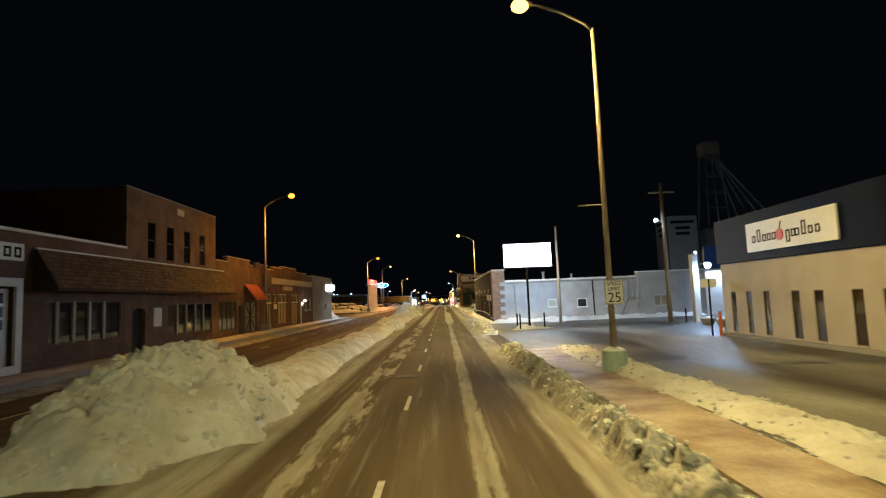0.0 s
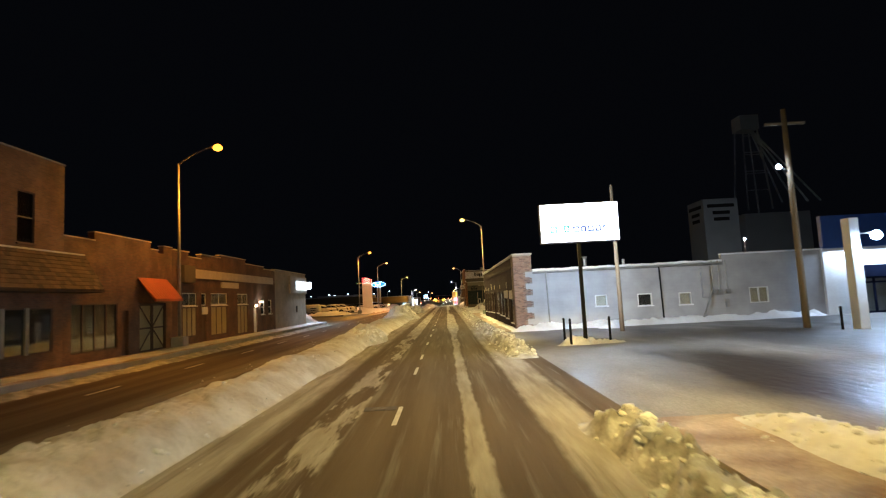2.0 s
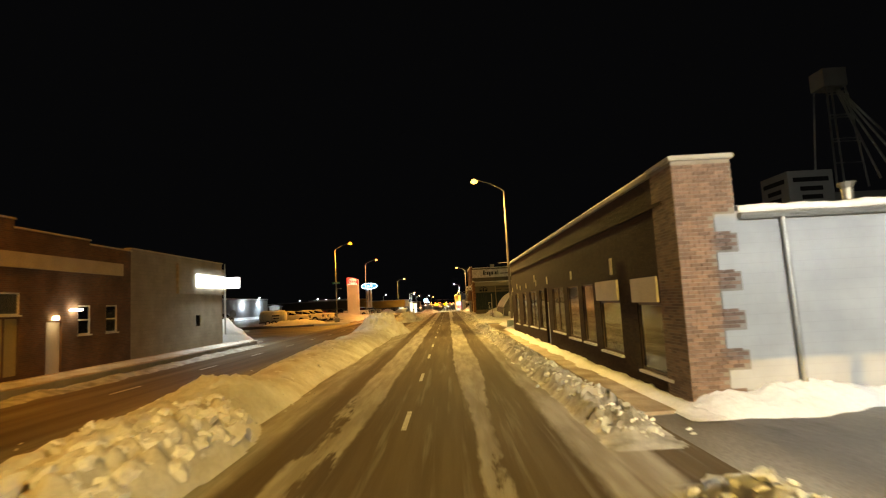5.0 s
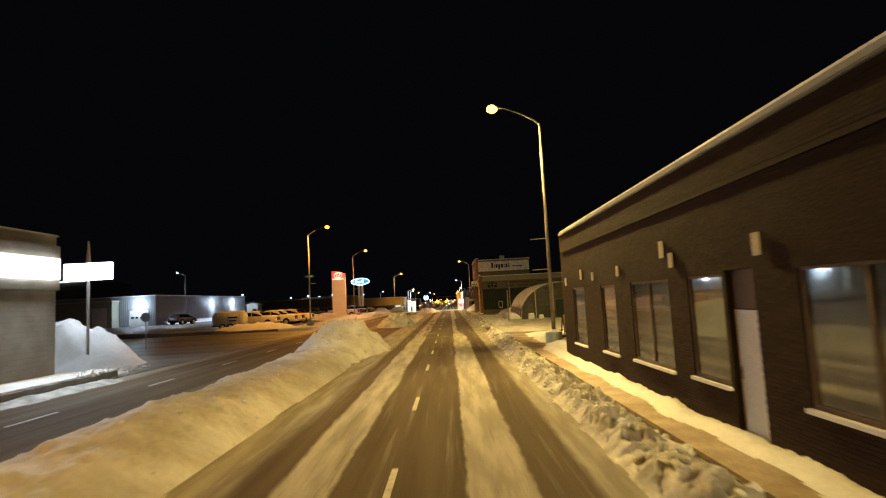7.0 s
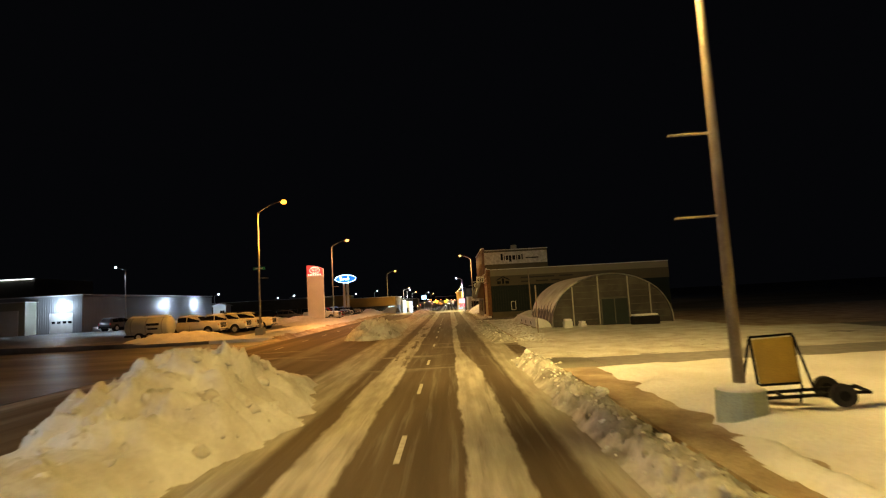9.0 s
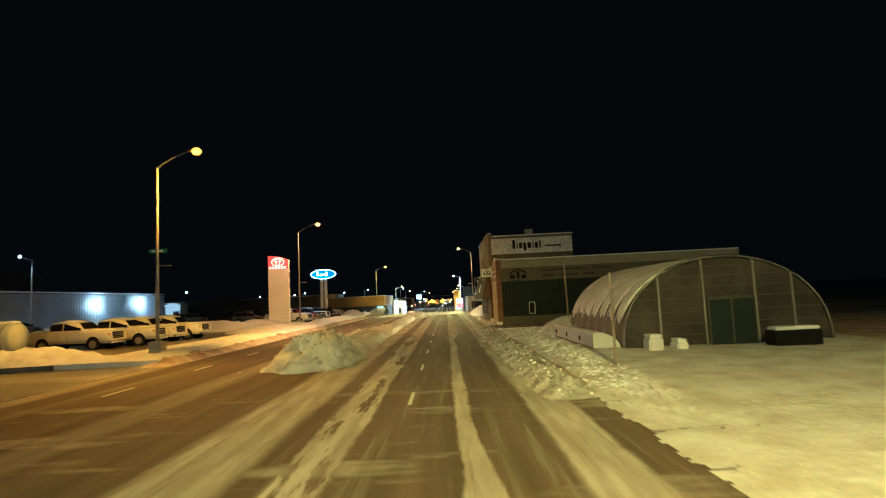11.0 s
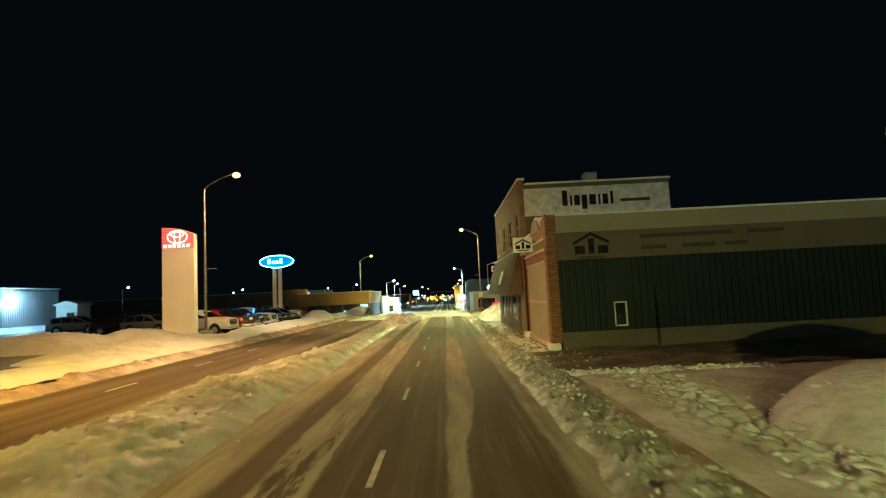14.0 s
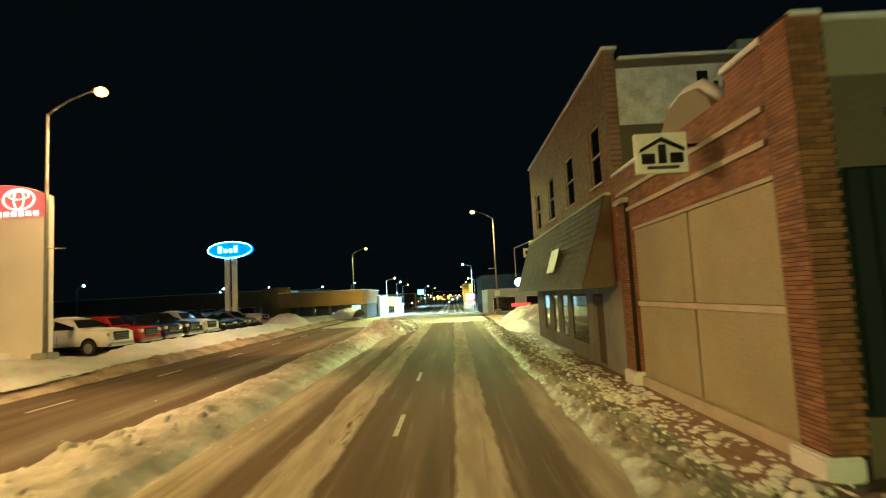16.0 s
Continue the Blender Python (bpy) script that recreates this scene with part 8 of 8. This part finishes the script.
part("window_sign", box(6.9, 9.2, 196.9, 196.98, 0.65, 1.05), M_red_glow, gb, "red lit window sign")
block("dark_building", 4.2, 18, 212, 228, -0.6, 5.1, M_navy, "dark blue building behind the grey shop", snowy=False)
block("ochre_building", 3.6, 6.6, 330, 345, -3.0, 6.0, M_ochre, "tall ochre building far down the street", 1, M_lit_room)
block("far_building", -40, -18, 380, 395, -3, 4, M_brownblk, "far low building down the street", 6)
block("far_building", 12, 40, 380, 395, -3, 5, M_brownblk, "far building down the street", 6)
block("far_warehouse", -150, -90, 300, 320, -2.5, 5.5, M_metal_wall, "far pale industrial building on the skyline")
block("far_warehouse", -75, -48, 330, 345, -2.5, 7.0, M_metal_wall, "far pale industrial building on the skyline")

gc = thing("forecourt_canopy", (-18.4, 292, -2.6), "flat white forecourt canopy on slim posts with lights beneath", "canopy")
part("roof", box(-22.4, -15.2, 287, 297, 0.05, 0.6, bevel=0.03), M_white, gc)
part("lights", box(-22.0, -15.6, 287.4, 296.6, 0.0, 0.045), M_lit_window, gc, "lit panels under the canopy")
for _x, _y in ((-21.8, 288), (-15.8, 288), (-21.8, 296), (-15.8, 296)):
    part("post", tube([(_x, _y, -3.2), (_x, _y, 0.04)], 0.12, 8), M_white, gc)
_li = bpy.data.lights.new("canopy_light", "AREA")
_li.energy, _li.color, _li.shape, _li.size, _li.size_y = 1400.0, COOL, "RECTANGLE", 6.0, 9.0
_lo = new("canopy_light", _li)
_lo.location = Vector((-18.8, 292, -0.05)) - gc.location
_lo.parent = gc
lh = block("far_hall", -130, -93.0, 194, 214, -0.5, 12.2, M_brownblk, "tall dark hall with a white lit strip along its roof edge")
part("light_strip", box(-129.5, -93.3, 193.8, 193.93, 12.1, 12.2), M_sign_white2, lh, "white lit strip")

# hanging signs past the brick building
hx = thing("hexagon_sign", (3.95, 165.5, 2.7), "six-sided white lit sign on a wall bracket", "sign")
part("face", tube([(4.10, 165.4, 3.05), (4.10, 165.6, 3.05)], 0.28, 6), M_sign_white2, hx)
part("bracket", tube([(3.95, 165.5, 3.4), (3.95, 165.5, 5.2)], 0.03, 6), M_pole, hx)
part("bracket", tube([(3.95, 165.5, 5.2), (4.5, 160.4, 5.2)], 0.03, 6), M_pole, hx)
hs = thing("hanging_sign", (3.8, 161.8, 4.4), "cream projecting sign with faint lettering", "sign")
part("panel", box(4.0, 4.6, 161.6, 161.7, 4.35, 4.85, bevel=0.01), M_sign_paint, hs)
part("lettering", box(4.1, 4.5, 161.585, 161.6, 4.5, 4.7), M_letter, hs)
rs = thing("road_sign", (5.1, 194.9, 2), "small white road sign on the lamp pole", "road sign")
part("plate", box(4.82, 5.42, 195.1, 195.12, 2.0, 2.75), M_sign_paint, rs)

# ---- distant lamps and signals ----
def far_lamp(x, y, top, colour, watts, label, arm=0.0, size=0.22):
    z = dip(y)
    ob = thing("street_lamp", (x, y, z), label, "street lamp", "distant lamps")
    part("pole", tube([(x, y, z - 0.1), (x, y, top)], [0.1, 0.06], 8), M_pole, ob)
    if arm:
        part("arm", tube([(x, y, top - 0.1), (x + arm, y, top + 0.4)], 0.04, 6), M_pole, ob)
    bm = bmesh.new()
    bmesh.ops.create_uvsphere(bm, u_segments=10, v_segments=6, radius=size)
    bmesh.ops.translate(bm, verts=bm.verts, vec=(x + arm, y, top + 0.4))
    part("lens", bm, plain("far_lamp_lens", (0.9, 0.9, 0.9), 0.4, emit=(colour[0], colour[1] * 0.8, colour[2] * 0.6) if colour[2] < 0.5 else colour, power=1.6), ob, "glowing lamp glass")
    if watts:
        li = bpy.data.lights.new("far_light", "SPOT")
        li.energy, li.color, li.shadow_soft_size, li.spot_size, li.spot_blend = watts, colour, 0.2, radians(156), 0.25
        lo = new("far_light", li)
        at = Vector((x + arm, y, top - 0.1)) - ob.location
        lo.matrix_basis = look(at, at + Vector((math.copysign(0.25, arm or 1.0), 0.0, -1.0)))
        lo.parent = ob


far_lamp(4.6, 262, 9.3, COOL, 17000, "street lamp with cool white light down the street", -2.0)
far_lamp(-17.6, 300, 6.9, COOL, 11000, "street lamp with cool white light down the street", 1.2)
far_lamp(-15.2, 294, 5.8, AMBER, 0, "amber lamp in the distant lamp row", 1.6)
far_lamp(7.5, 320, 7.5, AMBER, 1300, "amber street lamp down the street", -2.0)
far_lamp(-15.5, 257, 6.6, AMBER, 1300, "amber street lamp down the street", 2.0)
far_lamp(8, 380, 7.5, AMBER, 1000, "amber street lamp down the street", -2.0)
far_lamp(-15.5, 430, 7.5, COOL, 3000, "white street lamp far down the street", 2.0, 0.3)
far_lamp(8, 450, 7.5, AMBER, 0, "amber street lamp far down the street", -2.0, 0.3)
far_lamp(-15, 520, 7.5, AMBER, 0, "amber street lamp far down the street", 2.0, 0.3)
far_lamp(8, 540, 7.5, AMBER, 0, "amber street lamp far down the street", -2.0, 0.3)
for _x, _y, _t in ((-46, 150, 9.2), (-80, 215, 7.2), (-66, 225, 7.0), (-52, 250, 6.0), (-46, 262, 6.2), (-36, 275, 6.0), (-95, 230, 7.4), (-120, 240, 8.0), (-30, 290, 7.0), (-112, 262, 6.2), (-70, 290, 6.4), (-60, 300, 6.6)):
    far_lamp(_x, _y, _t, COOL, 450 if _y == 150 else 0, "small white yard lamp beyond the car lot", -1.4 if _y == 150 else 1.2, 0.16 if _y < 200 else 0.24)
random.seed(21)
for _k in range(38):
    _x, _y = random.uniform(-22, 6), random.uniform(330, 640)
    far_lamp(_x, _y, dip(_y) + random.uniform(1.0, 6.0), random.choice((AMBER, SODIUM, (1, 0.16, 0.06), COOL, (1, 0.75, 0.4))), 0, "far street light seen as a small glow", 0.0, random.uniform(0.16, 0.36))
ts2 = thing("traffic_signal", (0, 418, dip(418)), "amber traffic signals on a mast arm far down the street", "traffic light")
part("mast", tube([(9, 418, -3), (9, 418, 4.6)], 0.12, 8), M_pole, ts2)
part("arm", tube([(9, 418, 4.5), (-9, 418, 4.6)], 0.08, 6), M_pole, ts2)
for _x in (-8.0, -2.6):
    _h = part("signal_head", box(_x - 0.4, _x + 0.4, 417.8, 418.1, 0.4, 4.5, bevel=0.03), M_black, ts2)
    _bm = bmesh.new()
    bmesh.ops.create_uvsphere(_bm, u_segments=10, v_segments=6, radius=0.8)
    bmesh.ops.translate(_bm, verts=_bm.verts, vec=(_x, 417.6, 1.3))
    part("lens", _bm, plain("amber_signal", (0.8, 0.5, 0.05), 0.4, emit=(1.0, 0.45, 0.02), power=1.0), _h, "glowing amber lens")
fs = thing("pole_sign", (-6.0, 332, dip(332)), "bright blue-white lit sign on a pole far down the street", "sign")
part("pole", tube([(-12.1, 332, -3), (-12.1, 332, 3.4)], 0.12, 6), M_pole, fs)
part("face", box(-13.2, -11.0, 331.9, 332.2, 3.2, 5.0, bevel=0.05), plain("far_lit_sign", (0.7, 0.8, 0.9), 0.4, emit=(0.30, 0.62, 1.0), power=0.7), fs)
ns = thing("lit_shop_sign", (7.0, 262, 2), "pink and white lit shop sign on a building corner", "sign")
part("pole", tube([(4.6, 286, -3), (4.6, 286, 3.5)], 0.1, 6), M_pole, ns)
part("face", box(3.6, 5.9, 285.8, 286.0, 0.9, 2.5), plain("pink_lit_sign", (0.8, 0.4, 0.5), 0.4, emit=(1.0, 0.22, 0.36), power=0.5), ns)
part("face", box(3.8, 5.9, 285.7, 285.79, -0.6, 0.5), M_red_glow, ns)
part("face", box(4.6, 5.4, 285.7, 285.79, 3.0, 5.2), plain("yellow_lit_sign", (0.8, 0.6, 0.1), 0.4, emit=(1.0, 0.50, 0.02), power=0.3), ns)


# ---- brickwork of the dark street front and its corner pier ----
def pier_bricks(x0, x1, y, z0, z1, length=0.21, course=0.076, joint=0.012):
    """Bricks on a face that looks towards -y: (x0, x1, z0, z1)."""
    out = []
    for r in range(int((z1 - z0) / course)):
        x = x0 - (length / 2 if r % 2 else 0)
        while x < x1 - 0.02:
            a, b = max(x, x0), min(x + length - joint, x1)
            if b - a > 0.03:
                out.append((a, b, z0 + r * course, z0 + (r + 1) * course - joint))
            x += length
    return out


_skin = brick_skin(RX + 0.01, -1, 51.72, 78.5, 0.08, 4.84, HOLES + [(51.2, 78.4, 4.15, 4.25)])
_near = [b for b in _skin if 66.0 < b[0] and b[1] < 68.2 and b[2] > 0.2][:150]
_rest = [b for b in _skin if b not in set(_near)]
joined("brickwork", *skin_mesh_x(_rest, RX + 0.01, -1), M_brick_dark, rb, "courses of dark brown brick")
_sides = brick_skin(RX - 0.03, -1, 50.58, 51.7, 0.05, 4.90, ())
joined("brickwork", *skin_mesh_x(_sides, RX - 0.03, -1), M_brick_quoin, rb, "reddish corner brick")


def brick_object(parent, mesh, at):
    ob = new("brick", mesh)
    ob.parent = parent
    ob.location = Vector(at) - root_place(parent)
    return ob


def brick_mesh(w, d, h, mat):
    bm = box(-w / 2, w / 2, -d / 2, d / 2, -h / 2, h / 2)
    me = bpy.data.meshes.new("brick")
    bm.to_mesh(me)
    bm.free()
    me.materials.append(mat)
    return me


_cache = {}
for _a, _b, _za, _zb, _d in _near:
    _key = ("x", round(_b - _a, 2))
    if _key not in _cache:
        _cache[_key] = brick_mesh(0.03, _b - _a, _zb - _za, M_brick_dark)
    brick_object(rb, _cache[_key], (RX + 0.004 - _d + 0.02, (_a + _b) / 2, (_za + _zb) / 2))
# toothed corner: long and short brick courses on the flank side of the pier
for _a, _b, _za, _zb in pier_bricks(RX - 0.03, RX + 1.15, 50.58, 0.05, 4.88):
    if _za < 3.85 and _b > RX + 0.75 and int(_za / 0.38) % 2:
        continue
    if _za < 3.85 and _b > RX + 1.12:
        continue
    _key = ("y", round(_b - _a, 2))
    if _key not in _cache:
        _cache[_key] = brick_mesh(_b - _a, 0.03, _zb - _za, M_brick_quoin)
    brick_object(rb, _cache[_key], ((_a + _b) / 2, 50.572 + random.uniform(-0.003, 0.003), (_za + _zb) / 2))
# grey paint between the toothed courses
for _k in range(0, 10):
    if _k % 2:
        part("quoin_infill", box(RX + 0.72, RX + 1.15, 50.56, 50.579, 0.38 * _k, 0.38 * (_k + 1)), M_block, rb, "grey painted block between the quoins")

# ---- brick piers and front of the workshop ----
for _y0, _y1, _z1 in ((138.14, 138.70, 5.8), (144.97, 145.48, 4.55)):
    _s = brick_skin(CX - 0.10, -1, _y0, _y1, 0.32, _z1, ())
    joined("brickwork", *skin_mesh_x(_s, CX - 0.10, -1), material("orange_brick", (0.27, 0.132, 0.055), 0.8, second=(0.17, 0.082, 0.036), scale=2, fine=70, bump=0.3, island=0.3), ct, "courses of orange-brown brick")
_mb = material("orange_pier_brick", (0.27, 0.132, 0.055), 0.8, second=(0.17, 0.082, 0.036), scale=2, fine=70, bump=0.3, island=0.3)
_cache = {}
for _a, _b, _za, _zb in pier_bricks(CX - 0.10, CX + 0.35, 138.12, 0.32, 5.80):
    _key = round(_b - _a, 2)
    if _key not in _cache:
        _cache[_key] = brick_mesh(_b - _a, 0.03, _zb - _za, _mb)
    brick_object(ct, _cache[_key], ((_a + _b) / 2, 138.112 + random.uniform(-0.003, 0.003), (_za + _zb) / 2))
_front = brick_skin(CX, -1, 138.75, 145.9, 3.95, 5.36, [(138.9, 145.7, 4.32, 4.41), (138.9, 145.7, 4.80, 4.89), (144.9, 145.55, 3.9, 4.7)])
joined("brickwork", *skin_mesh_x(_front, CX, -1), _mb, ct, "courses of orange-brown brick")
_up = brick_skin(CX, -1, 146.0, 160.5, 5.1, 8.98, UP)
joined("brickwork", *skin_mesh_x(_up, CX, -1), _mb, pb, "courses of orange-red brick")
